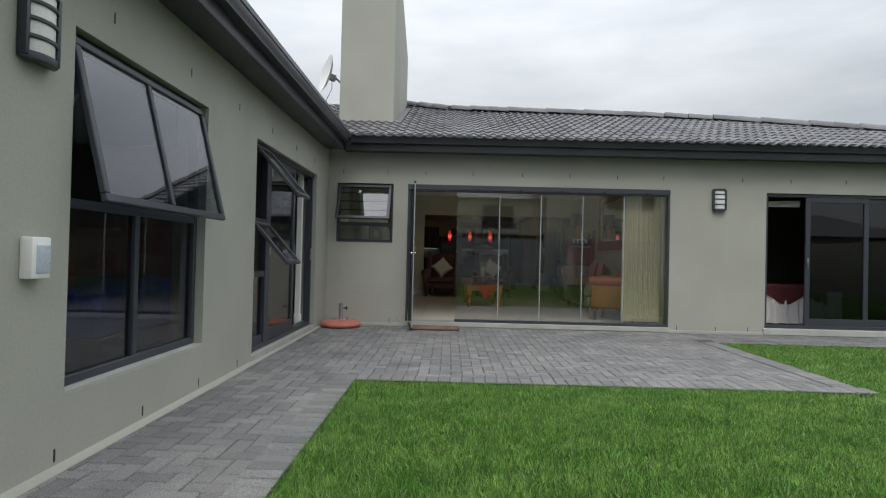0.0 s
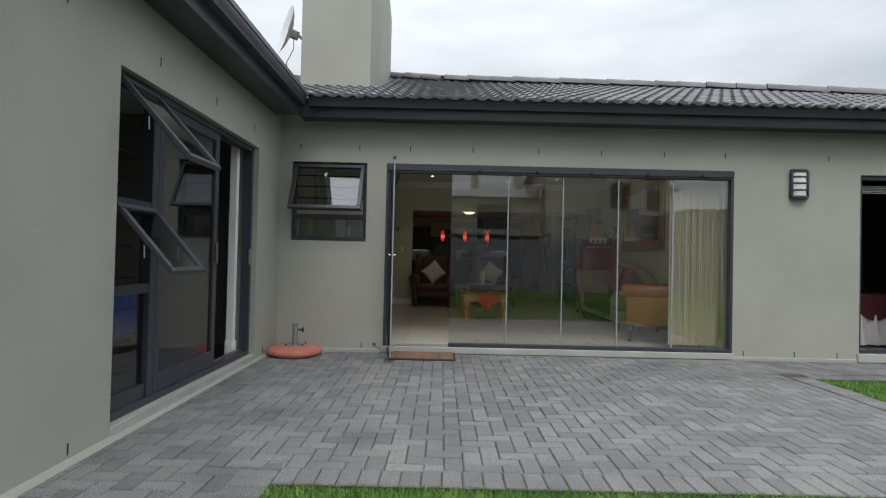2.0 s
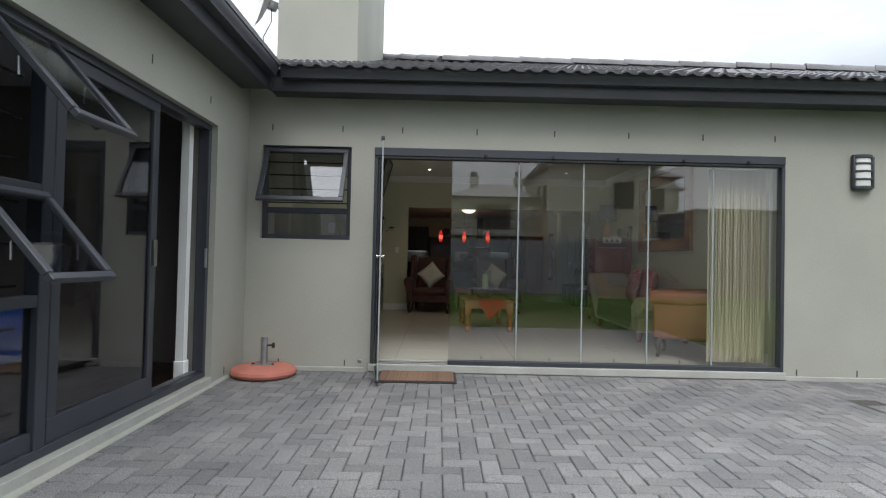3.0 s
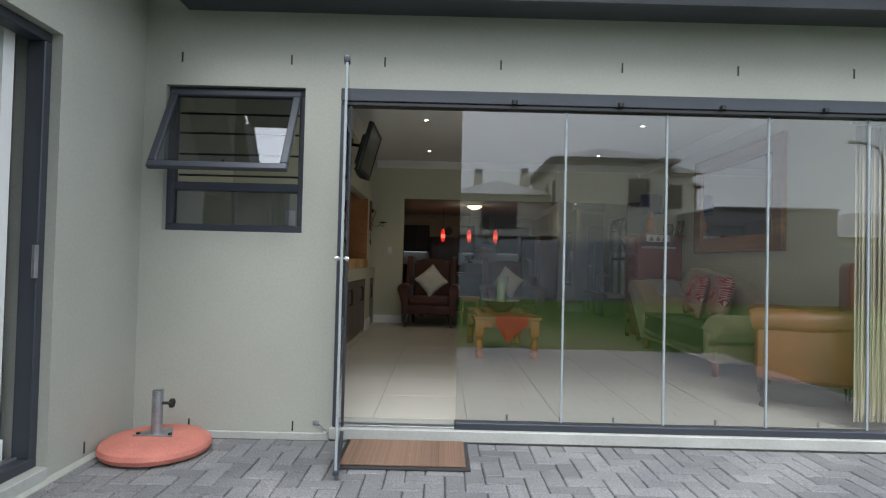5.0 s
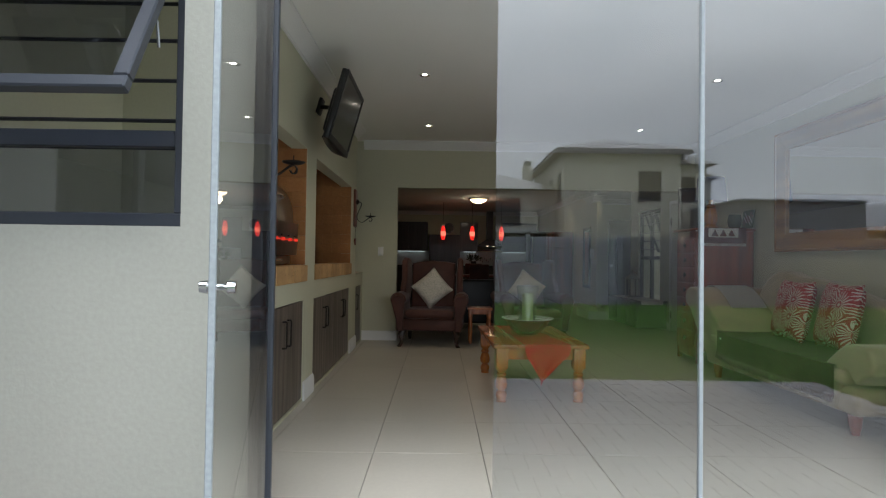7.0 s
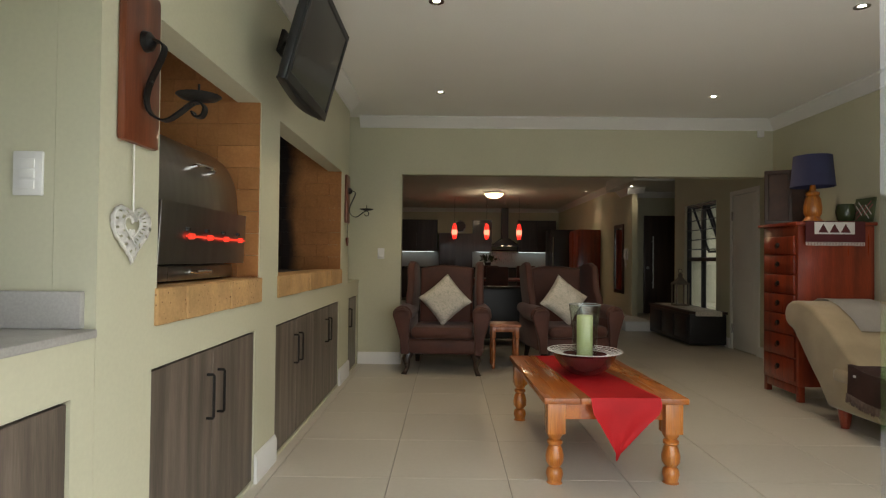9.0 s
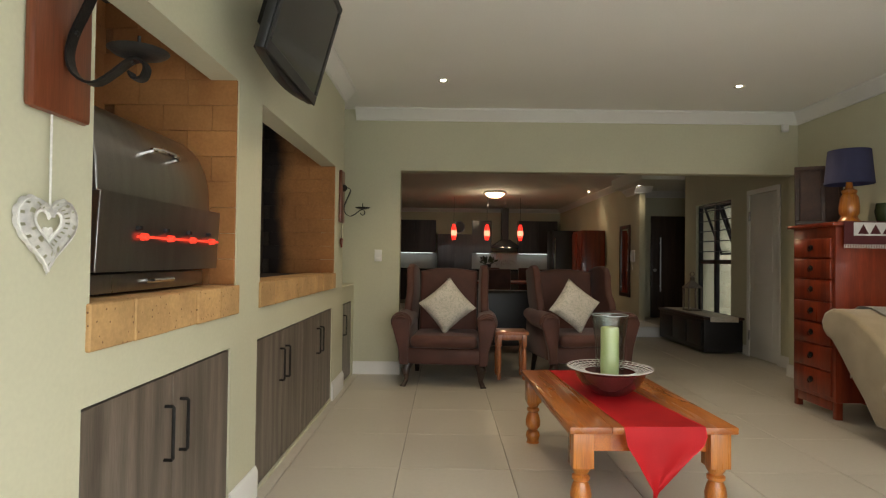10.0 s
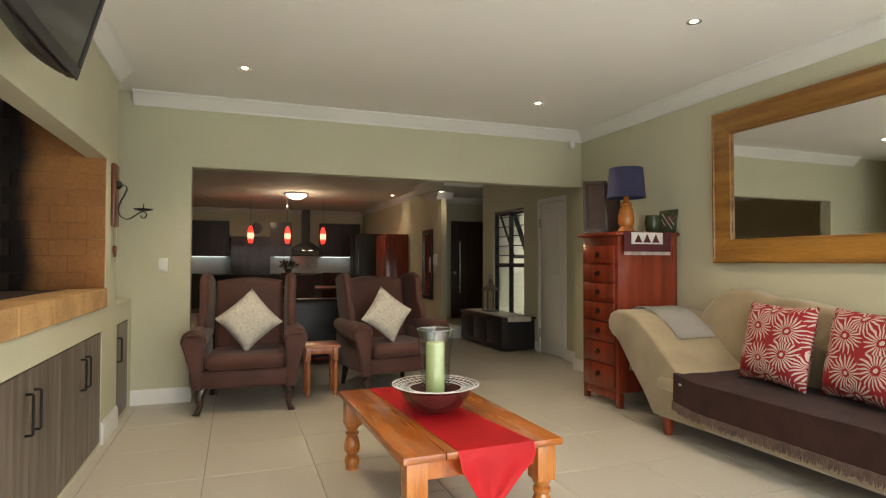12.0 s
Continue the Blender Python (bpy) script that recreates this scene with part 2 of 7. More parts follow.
pitted(SILLBRICK, 42.0, 0.13)
MORTAR = material("fire_clay_mortar", (0.30, 0.14, 0.055), 0.9, var=0.2, scale=6, world_space=True)
SMOKED = material("smoked_fire_brick", (0.48, 0.215, 0.072), 0.85, var=0.4, tint=(0.34, 0.145, 0.05), scale=2.2, fine=60, grain=0.05, bump=0.3, depth=0.003, world_space=True)
SOOT = material("sooty_brick", (0.05, 0.035, 0.026), 0.9, var=0.3, scale=3, fine=60, grain=0.1, bump=0.5, depth=0.003, world_space=True)


def soot_stain(m, x_clean, x_black):
    """Soot burnt into the bricks: none at the front of the niche, black in its depth, with a smoky uneven edge."""
    n, l = m.node_tree.nodes, m.node_tree.links
    p = n["Principled BSDF"]
    old = p.inputs["Base Color"].links[0].from_socket
    pos = n.new("ShaderNodeNewGeometry").outputs["Position"]
    sp = n.new("ShaderNodeSeparateXYZ")
    l.new(pos, sp.inputs[0])
    wave = n.new("ShaderNodeTexNoise")
    wave.inputs["Scale"].default_value, wave.inputs["Detail"].default_value = 3.5, 4
    l.new(pos, wave.inputs["Vector"])
    add = n.new("ShaderNodeMath")
    add.operation, add.inputs[1].default_value = "MULTIPLY_ADD", 0.22
    l.new(wave.outputs["Fac"], add.inputs[0])
    l.new(sp.outputs["X"], add.inputs[2])
    mr = n.new("ShaderNodeMapRange")
    mr.interpolation_type = "SMOOTHSTEP"
    mr.inputs["From Min"].default_value, mr.inputs["From Max"].default_value = x_clean + 0.11, x_black + 0.11
    l.new(add.outputs[0], mr.inputs["Value"])
    mx = n.new("ShaderNodeMix")
    mx.data_type = "RGBA"
    mx.inputs["B"].default_value = (0.018, 0.012, 0.010, 1)
    l.new(mr.outputs["Result"], mx.inputs["Factor"])
    l.new(old, mx.inputs["A"])
    l.new(mx.outputs["Result"], p.inputs["Base Color"])


soot_stain(SMOKED, -1.40, -1.58)
GREYOAK = wood("grey_oak_laminate", (0.185, 0.148, 0.118), (0.09, 0.071, 0.056), 0.42, "z", 10, 0.05)
PINE = wood("oiled_pine", (0.43, 0.132, 0.022), (0.28, 0.068, 0.010), 0.28, "y", 9, 0.35)
PINELEG = wood("turned_pine", (0.54, 0.20, 0.036), (0.35, 0.10, 0.015), 0.28, "z", 9, 0.35)
REDWOOD = wood("red_stained_wood", (0.27, 0.040, 0.013), (0.15, 0.019, 0.008), 0.30, "z", 8, 0.3)
MIRRORWOOD = wood("oak_mirror_frame", (0.36, 0.175, 0.035), (0.19, 0.078, 0.014), 0.33, "y", 8, 0.25)
DARKWOOD = wood("dark_stained_wood", (0.038, 0.017, 0.010), (0.018, 0.009, 0.006), 0.30, "y", 8, 0.3)
PLATEWOOD = wood("mahogany_plate", (0.20, 0.055, 0.022), (0.10, 0.025, 0.010), 0.35, "z", 8, 0.2)
DOORWOOD = wood("espresso_door", (0.050, 0.028, 0.020), (0.028, 0.015, 0.011), 0.4, "z", 8, 0.1)
KITCHENWOOD = wood("wenge_cabinet", (0.040, 0.030, 0.026), (0.022, 0.016, 0.014), 0.35, "z", 8, 0.1)
STONE = material("black_granite", (0.02, 0.02, 0.022), 0.15, var=0.5, scale=60, fine=300, grain=0.2, bump=0)
COUNTER = material("grey_counter", (0.40, 0.385, 0.36), 0.5, var=0.1, scale=8, fine=120, grain=0.04, bump=0.05, world_space=True)
BROWNLEATHER = material("brown_suede", (0.092, 0.027, 0.016), 0.62, var=0.3, scale=5, fine=130, grain=0.08, bump=0.4, depth=0.002, sheen=0.15)
TANLEATHER = material("tan_leather", (0.25, 0.088, 0.030), 0.36, var=0.25, scale=4, fine=150, grain=0.06, bump=0.35, depth=0.0015, coat=0.1)
BEIGE = material("beige_microsuede", (0.35, 0.272, 0.165), 0.88, var=0.22, scale=4, fine=200, grain=0.05, bump=0.35, depth=0.0015, sheen=0.35)
THROW = material("brown_plush_throw", (0.085, 0.030, 0.021), 0.85, var=0.3, scale=7, fine=240, grain=0.12, bump=0.6, depth=0.003, sheen=0.1)
GREYCLOTH = material("grey_wool", (0.56, 0.54, 0.52), 0.92, var=0.1, scale=6, fine=260, grain=0.07, bump=0.5, depth=0.002, sheen=0.2)
REDCLOTH = material("red_satin_cloth", (0.82, 0.018, 0.026), 0.6, var=0.12, scale=4, fine=420, grain=0.03, bump=0.25, depth=0.0008)
DAMASK = patterned("cream_damask", (0.70, 0.65, 0.56), (0.50, 0.48, 0.39), 24, 0.06)
CHERRY = wood("cherry_wood", (0.46, 0.15, 0.045), (0.30, 0.085, 0.024), 0.3, "z", 8, 0.3)


def flower_print(name, ground, figure, scale):
    """Cloth printed with round many-petalled flowers."""
    m = material(name, ground, 0.88, var=0.1, scale=5, fine=400, grain=0.05, bump=0.3, depth=0.001)
    n, l = m.node_tree.nodes, m.node_tree.links
    p = n["Principled BSDF"]
    old = p.inputs["Base Color"].links[0].from_socket

    def calc(op, a, b=None):
        k = n.new("ShaderNodeMath")
        k.operation = op
        for i, s in enumerate((a, b)):
            if s is None:
                continue
            if isinstance(s, (int, float)):
                k.inputs[i].default_value = s
            else:
                l.new(s, k.inputs[i])
        return k.outputs[0]
    sx = n.new("ShaderNodeSeparateXYZ")
    l.new(n.new("ShaderNodeTexCoord").outputs["Object"], sx.inputs[0])
    flat = n.new("ShaderNodeCombineXYZ")
    wob = n.new("ShaderNodeTexNoise")
    wob.inputs["Scale"].default_value, wob.inputs["Detail"].default_value = 9.0, 2
    l.new(sx.inputs[0].links[0].from_socket, wob.inputs["Vector"])
    drift = calc("MULTIPLY", wob.outputs["Fac"], 0.05)
    l.new(calc("ADD", sx.outputs["X"], drift), flat.inputs["X"])
    l.new(calc("SUBTRACT", sx.outputs["Z"], drift), flat.inputs["Y"])
    v = n.new("ShaderNodeTexVoronoi")
    v.voronoi_dimensions = "2D"
    v.inputs["Scale"].default_value, v.inputs["Randomness"].default_value = scale, 0.75
    l.new(flat.outputs[0], v.inputs["Vector"])
    sub = n.new("ShaderNodeVectorMath")
    sub.operation = "SUBTRACT"
    l.new(flat.outputs[0], sub.inputs[0])
    l.new(v.outputs["Position"], sub.inputs[1])
    d = n.new("ShaderNodeSeparateXYZ")
    l.new(sub.outputs[0], d.inputs[0])
    r = calc("MULTIPLY", calc("SQRT", calc("ADD", calc("MULTIPLY", d.outputs["X"], d.outputs["X"]), calc("MULTIPLY", d.outputs["Y"], d.outputs["Y"]))), scale)
    ang = calc("ARCTAN2", d.outputs["Y"], d.outputs["X"])
    petal = calc("SINE", calc("ADD", calc("MULTIPLY", ang, 21.0), calc("MULTIPLY", r, 5.0)))
    width = calc("GREATER_THAN", petal, calc("SUBTRACT", 0.80, calc("MULTIPLY", calc("SINE", calc("MULTIPLY", r, 5.2)), 0.85)))
    heart = calc("LESS_THAN", r, 0.07)
    ringy = calc("GREATER_THAN", r, 0.15)
    fig = calc("MAXIMUM", calc("MULTIPLY", width, ringy), heart)
    mx = n.new("ShaderNodeMix")
    mx.data_type = "RGBA"
    mx.inputs["B"].default_value = (*figure, 1)
    l.new(fig, mx.inputs["Factor"])
    l.new(old, mx.inputs["A"])
    l.new(mx.outputs["Result"], p.inputs["Base Color"])
    return m


REDPRINT = flower_print("red_flower_print", (0.33, 0.012, 0.018), (0.58, 0.47, 0.42), 5.8)
ORANGE = material("terracotta_concrete", (0.54, 0.185, 0.135), 0.75, var=0.18, scale=6, fine=120, grain=0.06, bump=0.3, depth=0.002)
COIR = material("coir_mat", (0.19, 0.115, 0.075), 0.95, var=0.25, scale=9, fine=160, grain=0.15, bump=0.8, depth=0.004)
RUBBER = material("rubber_border", (0.03, 0.028, 0.027), 0.7, var=0.2, bump=0.2)
NAVY = material("navy_lampshade", (0.030, 0.032, 0.085), 0.8, var=0.12, scale=6, fine=300, grain=0.05, bump=0.3, depth=0.001)
BLIND = material("cream_blind_slat", (0.62, 0.56, 0.40), 0.75, var=0.08, scale=4, fine=200, grain=0.03, bump=0.2, depth=0.001)
CANDLE = material("green_wax", (0.60, 0.66, 0.33), 0.5, var=0.08, scale=10, bump=0.05)
BOWLRED = material("maroon_bowl", (0.10, 0.022, 0.020), 0.22, var=0.2, scale=8, bump=0.02, coat=0.5)
LACE = material("white_lacquered_filigree", (0.80, 0.78, 0.74), 0.5, var=0.05, bump=0.05)
SCREEN = material("dark_screen", (0.012, 0.013, 0.014), 0.14, var=0.1, bump=0)
CONCRETE = material("precast_concrete", (0.30, 0.31, 0.335), 0.85, var=0.2, scale=1.6, fine=60, grain=0.05, bump=0.35, depth=0.004, world_space=True)
HOUSEPAINT = material("house_render", (0.47, 0.45, 0.37), 0.85, var=0.06, scale=0.8, bump=0.2, world_space=True)
GREYPAINT = material("grey_building_paint", (0.16, 0.16, 0.165), 0.85, var=0.08, scale=0.8, bump=0.2, world_space=True)
LINEN = material("white_linen", (0.72, 0.69, 0.67), 0.9, var=0.05, scale=5, fine=200, grain=0.03, bump=0.4, depth=0.003)
MAROON = material("maroon_throw", (0.10, 0.018, 0.022), 0.85, var=0.2, scale=6, bump=0.3)
DIFFUSER = material("opal_glass", (0.72, 0.72, 0.68), 0.3, var=0.05, bump=0)
SPLASH = material("pale_splashback_tile", (0.55, 0.57, 0.55), 0.3, var=0.08, scale=4, world_space=True)
MIRROR = material("mirror_silver", (0.86, 0.87, 0.86), 0.02, 1.0, var=0.0, grain=0.0, bump=0, rough_var=0.0)

# ---- helpers for shapes ----
def bx(bm, x0, y0, z0, x1, y1, z1, bev=0.0, seg=2):
    x0, x1, y0, y1, z0, z1 = min(x0, x1), max(x0, x1), min(y0, y1), max(y0, y1), min(z0, z1), max(z0, z1)
    v = [bm.verts.new(c) for c in ((x0, y0, z0), (x1, y0, z0), (x1, y1, z0), (x0, y1, z0), (x0, y0, z1), (x1, y0, z1), (x1, y1, z1), (x0, y1, z1))]
    f = [bm.faces.new([v[i] for i in q]) for q in ((3, 2, 1, 0), (4, 5, 6, 7), (0, 1, 5, 4), (1, 2, 6, 5), (2, 3, 7, 6), (3, 0, 4, 7))]
    if bev:
        bev = min(bev, 0.49 * min(x1 - x0, y1 - y0, z1 - z0))
        es = {e for q in f for e in q.edges}
        return bmesh.ops.bevel(bm, geom=list(es), offset=bev, segments=seg, profile=0.5, affect="EDGES")["verts"]
    return v


def box(x0, y0, z0, x1, y1, z1, bev=0.0, seg=2):
    bm = bmesh.new()
    bx(bm, x0, y0, z0, x1, y1, z1, bev, seg)
    return bm


def lathe(bm, profile, seg=24, at=(0, 0, 0)):
    rings = []
    for r, z in profile:
        if r < 1e-5:
            rings.append([bm.verts.new((at[0], at[1], at[2] + z))])
        else:
            rings.append([bm.verts.new((at[0] + r * math.cos(2 * math.pi * i / seg), at[1] + r * math.sin(2 * math.pi * i / seg), at[2] + z)) for i in range(seg)])
    for a, b in zip(rings, rings[1:]):
        for i in range(seg):
            j = (i + 1) % seg
            if len(a) == 1 and len(b) == 1:
                continue
            if len(a) == 1:
                bm.faces.new((a[0], b[j], b[i]))
            elif len(b) == 1:
                bm.faces.new((a[i], a[j], b[0]))
            else:
                bm.faces.new((a[i], a[j], b[j], b[i]))
    return bm


def turned(profile, seg=24, at=(0, 0, 0)):
    return lathe(bmesh.new(), profile, seg, at)


def tube(bm, pts, r, seg=8, closed=False):
    """A round rod along the points; r a number or one for each point."""
    pts = [Vector(p) for p in pts]
    rs = r if isinstance(r, (list, tuple)) else [r] * len(pts)
    rings, up = [], None
    for i, p in enumerate(pts):
        a = pts[i - 1] if i or closed else p
        b = pts[(i + 1) % len(pts)] if i < len(pts) - 1 or closed else p
        d = (b - a).normalized()
        if up is None:
            up = d.orthogonal().normalized()
        up = (up - d * up.dot(d)).normalized()
        side = d.cross(up)
        rings.append([bm.verts.new(p + rs[i] * (up * math.cos(2 * math.pi * k / seg) + side * math.sin(2 * math.pi * k / seg))) for k in range(seg)])
    for i in range(len(rings) if closed else len(rings) - 1):
        a, b = rings[i], rings[(i + 1) % len(rings)]
        for k in range(seg):
            bm.faces.new((a[k], a[(k + 1) % seg], b[(k + 1) % seg], b[k]))
    if not closed:
        bm.faces.new(rings[0][::-1])
        bm.faces.new(rings[-1])
    return bm


def rod(pts, r, seg=8, closed=False):
    return tube(bmesh.new(), pts, r, seg, closed)


def extrude_outline(bm, outline, axis, a, b, bev=0.0):
    """A closed outline in the two other axes, drawn out from a to b along axis."""
    def at(p, w):
        return {"x": (w, p[0], p[1]), "y": (p[0], w, p[1]), "z": (p[0], p[1], w)}[axis]
    v0 = [bm.verts.new(at(p, a)) for p in outline]
    v1 = [bm.verts.new(at(p, b)) for p in outline]
    f = [bm.faces.new(v0[::-1]), bm.faces.new(v1)]
    k = len(outline)
    for i in range(k):
        f.append(bm.faces.new((v0[i], v0[(i + 1) % k], v1[(i + 1) % k], v1[i])))
    bmesh.ops.recalc_face_normals(bm, faces=f)
    if bev:
        bmesh.ops.bevel(bm, geom=list(f[0].edges) + list(f[1].edges), offset=bev, segments=3, profile=0.5, affect="EDGES")
    return bm


def drawn(outline, axis, a, b, bev=0.0):
    return extrude_outline(bmesh.new(), outline, axis, a, b, bev)


def to_mesh(name, bm, mat, smooth=0.6):
    me = bpy.data.meshes.new(name)
    bmesh.ops.recalc_face_normals(bm, faces=bm.faces)
    bm.to_mesh(me)
    bm.free()
    me.materials.append(mat)
    if smooth:
        me.polygons.foreach_set("use_smooth", [True] * len(me.polygons))
        me.set_sharp_from_angle(angle=smooth)
    return me


def part(name, bm, mat, parent=None, label="", m=None, smooth=0.6):
    ob = new(name, to_mesh(name, bm, mat, smooth))
    if m is not None:
        ob.matrix_basis = m
    ob.parent = parent
    if label:
        tagged(ob, label)
    return ob


def thing(name, label, category, m=None, group="", kind=""):
    ob = new(name)
    ob.empty_display_size = 0.1
    ob.matrix_basis = m if m is not None else Matrix()
    return tagged(ob, label, category, group, kind)


def solid(name, bm, mat, label, category, m=None, group="", kind="", smooth=0.6):
    return tagged(part(name, bm, mat, None, "", m, smooth), label, category, group, kind)


def structure(name, bm, mat, label, category, smooth=0.5):
    return solid(name, bm, mat, label, category, kind="structure", smooth=smooth)


def raw(name, verts, faces, mat, parent=None, smooth=0.0):
    me = bpy.data.meshes.new(name)
    me.from_pydata(verts, [], faces)
    me.materials.append(mat)
    if smooth:
        me.polygons.foreach_set("use_smooth", [True] * len(me.polygons))
        me.set_sharp_from_angle(angle=smooth)
    ob = new(name, me)
    ob.parent = parent
    return ob


def wall(axis, face, back, u0, u1, z0, z1, holes=()):
    """A wall in the plane axis = face, as thick as face to back, with rectangular openings (u0, u1, z0, z1) that go through it."""
    us = sorted({u0, u1, *[c for h in holes for c in h[:2]]})
    zs = sorted({z0, z1, *[c for h in holes for c in h[2:]]})
    full = {(i, k) for i in range(len(us) - 1) for k in range(len(zs) - 1)
            if not any(h[0] <= us[i] and us[i + 1] <= h[1] and h[2] <= zs[k] and zs[k + 1] <= h[3] for h in holes)}
    bm, cache = bmesh.new(), {}

    def v(u, w, z):
        key = (u, w, z)
        if key not in cache:
            cache[key] = bm.verts.new((w, u, z) if axis == "x" else (u, w, z))
        return cache[key]
    for i, k in full:
        a, b, c, d = us[i], us[i + 1], zs[k], zs[k + 1]
        for w in (face, back):
            bm.faces.new((v(a, w, c), v(b, w, c), v(b, w, d), v(a, w, d)))
        for (di, dk), (p, q) in (((-1, 0), ((a, c), (a, d))), ((1, 0), ((b, c), (b, d))), ((0, -1), ((a, c), (b, c))), ((0, 1), ((a, d), (b, d)))):
            if (i + di, k + dk) not in full:
                bm.faces.new((v(p[0], face, p[1]), v(q[0], face, q[1]), v(q[0], back, q[1]), v(p[0], back, p[1])))
    return bm


def ring_frame(axis, w0, w1, u0, u1, z0, z1, t, bev=0.004, bottom=None):
    """A rectangular frame of members t wide between w0 and w1 along axis."""
    bm = bmesh.new()
    b = t if bottom is None else bottom
    for a, c, d, e in ((u0, u1, z1 - t, z1), (u0, u1, z0, z0 + b), (u0, u0 + t, z0 + b, z1 - t), (u1 - t, u1, z0 + b, z1 - t)):
        if axis == "x":
            bx(bm, w0, a, d, w1, c, e, bev, 1)
        else:
            bx(bm, a, w0, d, c, w1, e, bev, 1)
    return bm


def cushion(w, h, d, puff=1.0, n=12):
    """A soft square cushion, w by h, d thick in the middle, lying in x and z with pinched corners."""
    bm = bmesh.new()
    for side in (-1, 1):
        grid = []
        for i in range(n + 1):
            row = []
            for k in range(n + 1):
                u, v = 2 * i / n - 1, 2 * k / n - 1
                px, pz = u * w / 2 * (1 - 0.07 * abs(u) * (1 - v * v)), v * h / 2 * (1 - 0.07 * abs(v) * (1 - u * u))
                y = side * d / 2 * ((1 - u ** 4) * (1 - v ** 4)) ** 0.55 * puff
                y += 0.006 * noise.noise((u * 3, v * 3, side)) * (1 - abs(u)) * (1 - abs(v)) * 4
                row.append(bm.verts.new((px, y, pz)))
            grid.append(row)
        for i in range(n):
            for k in range(n):
                bm.faces.new((grid[i][k], grid[i + 1][k], grid[i + 1][k + 1], grid[i][k + 1]))
    bmesh.ops.remove_doubles(bm, verts=bm.verts, dist=0.0008)
    return bm


def soft(bm, amount=0.006, size=5.0):
    for v in bm.verts:
        v.co += Vector(noise.noise_vector(v.co * size)) * amount
    return bm

# ---- ground and paving bed ----
bm = bmesh.new()
bx(bm, -300, -300, -0.40, 300, 300, -0.045)
structure("ground", bm, SOIL, "dark lawn soil that reaches the horizon", "ground")
PAVED = [(-1.85, -0.74, -4.6, 5.42), (-1.85, 3.78, 5.42, 9.29), (3.78, 12.0, 8.28, 9.29)]
bm = bmesh.new()
for x0, x1, y0, y1 in PAVED:
    bx(bm, x0, y0, -0.07, x1, y1, -0.009)
pavement = structure("pavement", bm, JOINT, "grey concrete block paving laid in herringbone round the lawn", "paving")

# ---- outside walls ----
W1 = (3.27, 4.855, 0.37, 2.21)
W2 = (5.985, 8.52, 0.075, 2.21)
WS = (-1.715, -0.83, 1.285, 2.21)
WG = (-0.60, 3.485, 0.075, 2.21)
WB = (4.977, 7.35, 0.10, 2.20)
wall_west = structure("wall_west", wall("x", -1.85, -2.08, -4.8, 9.3, -0.1, 2.80, [W1, W2]), PLASTER_OUT, "olive-grey painted plaster wall with charcoal windows", "wall")
wall_north = structure("wall_north", wall("y", 9.3, 9.50, -2.08, 12.0, -0.1, 2.80, [WS, WG, WB]), PLASTER_OUT, "olive-grey painted plaster wall with a wide glass front", "wall")
bm = bmesh.new()
bx(bm, -1.838, 9.288, -0.03, 12.0, 9.302, 0.036, 0.006, 1)
structure("plinth", bm, PLINTH, "pale plaster plinth along the foot of the walls", "plinth")
fil = bmesh.new()
rows = []
for y, w in ((-4.8, 0.055), (3.0, 0.055), (5.0, 0.052), (6.0, 0.045), (6.6, 0.04), (8.0, 0.032), (9.28, 0.025)):
    rows.append([fil.verts.new(c) for c in ((-1.852, y, -0.03), (-1.852, y, 0.022), (-1.843, y, 0.018), (-1.85 + w * 0.6, y, 0.006), (-1.85 + w, y, 0.003), (-1.85 + w, y, -0.03))])
for a, b in zip(rows, rows[1:]):
    for k in range(6):
        fil.faces.new((a[k], b[k], b[(k + 1) % 6], a[(k + 1) % 6]))
fil.faces.new(rows[0][::-1])
fil.faces.new(rows[-1])
structure("wall_footing", fil, PLASTER_OUT, "olive-grey plaster fillet at the foot of the side wing", "plinth")
bm = bmesh.new()
bx(bm, -1.842, 5.985, 0.0, -2.0, 8.52, 0.0745, 0.004, 1)
bx(bm, -0.62, 9.27, 0.0, 3.50, 9.52, 0.0735, 0.006, 1)
bx(bm, 4.95, 9.27, 0.0, 7.37, 9.52, 0.0985, 0.006, 1)
structure("door_sill", bm, PLINTH, "pale plaster door sills", "sill")
bm = bmesh.new()
bx(bm, -1.8495, 3.272, 0.345, -1.97, 4.853, 0.3705, 0.002, 1)
structure("window_sill", bm, PLINTH, "pale plaster window sill", "sill")

# weep slots in the plaster
slot_mesh = to_mesh("weep_slot", box(-0.005, -0.002, 0, 0.005, 0.002, 0.062), BLACK, 0)
for k in range(14):
    for z, wx in ((2.355, (-1.618, -0.923, -0.33, 0.408, 1.181, 1.92, 2.66, 3.38, 4.60, 5.35, 6.20, 7.0, 7.8, 8.6)[k]), (0.042, (-1.50, -0.85, 3.62, 4.22, 4.72, 7.6, 8.3, 9.0, 9.7, 10.4, 11.0, 11.3, 11.6, 11.9)[k])):
        s = new("weep_slot", slot_mesh)
        s.matrix_basis, s.parent = pose(wx, 9.299, z), wall_north
for k in range(13):
    for z, wy in ((2.353, 3.593 + 0.951 * (k - 5)), (0.042, 3.212 + 0.80 * (k - 5))):
        if z < 1 and 5.95 < wy < 8.55 or wy > 9.2:
            continue
        s = new("weep_slot", slot_mesh)
        s.matrix_basis, s.parent = pose(-1.849, wy, z, 0, 0, 90), wall_west

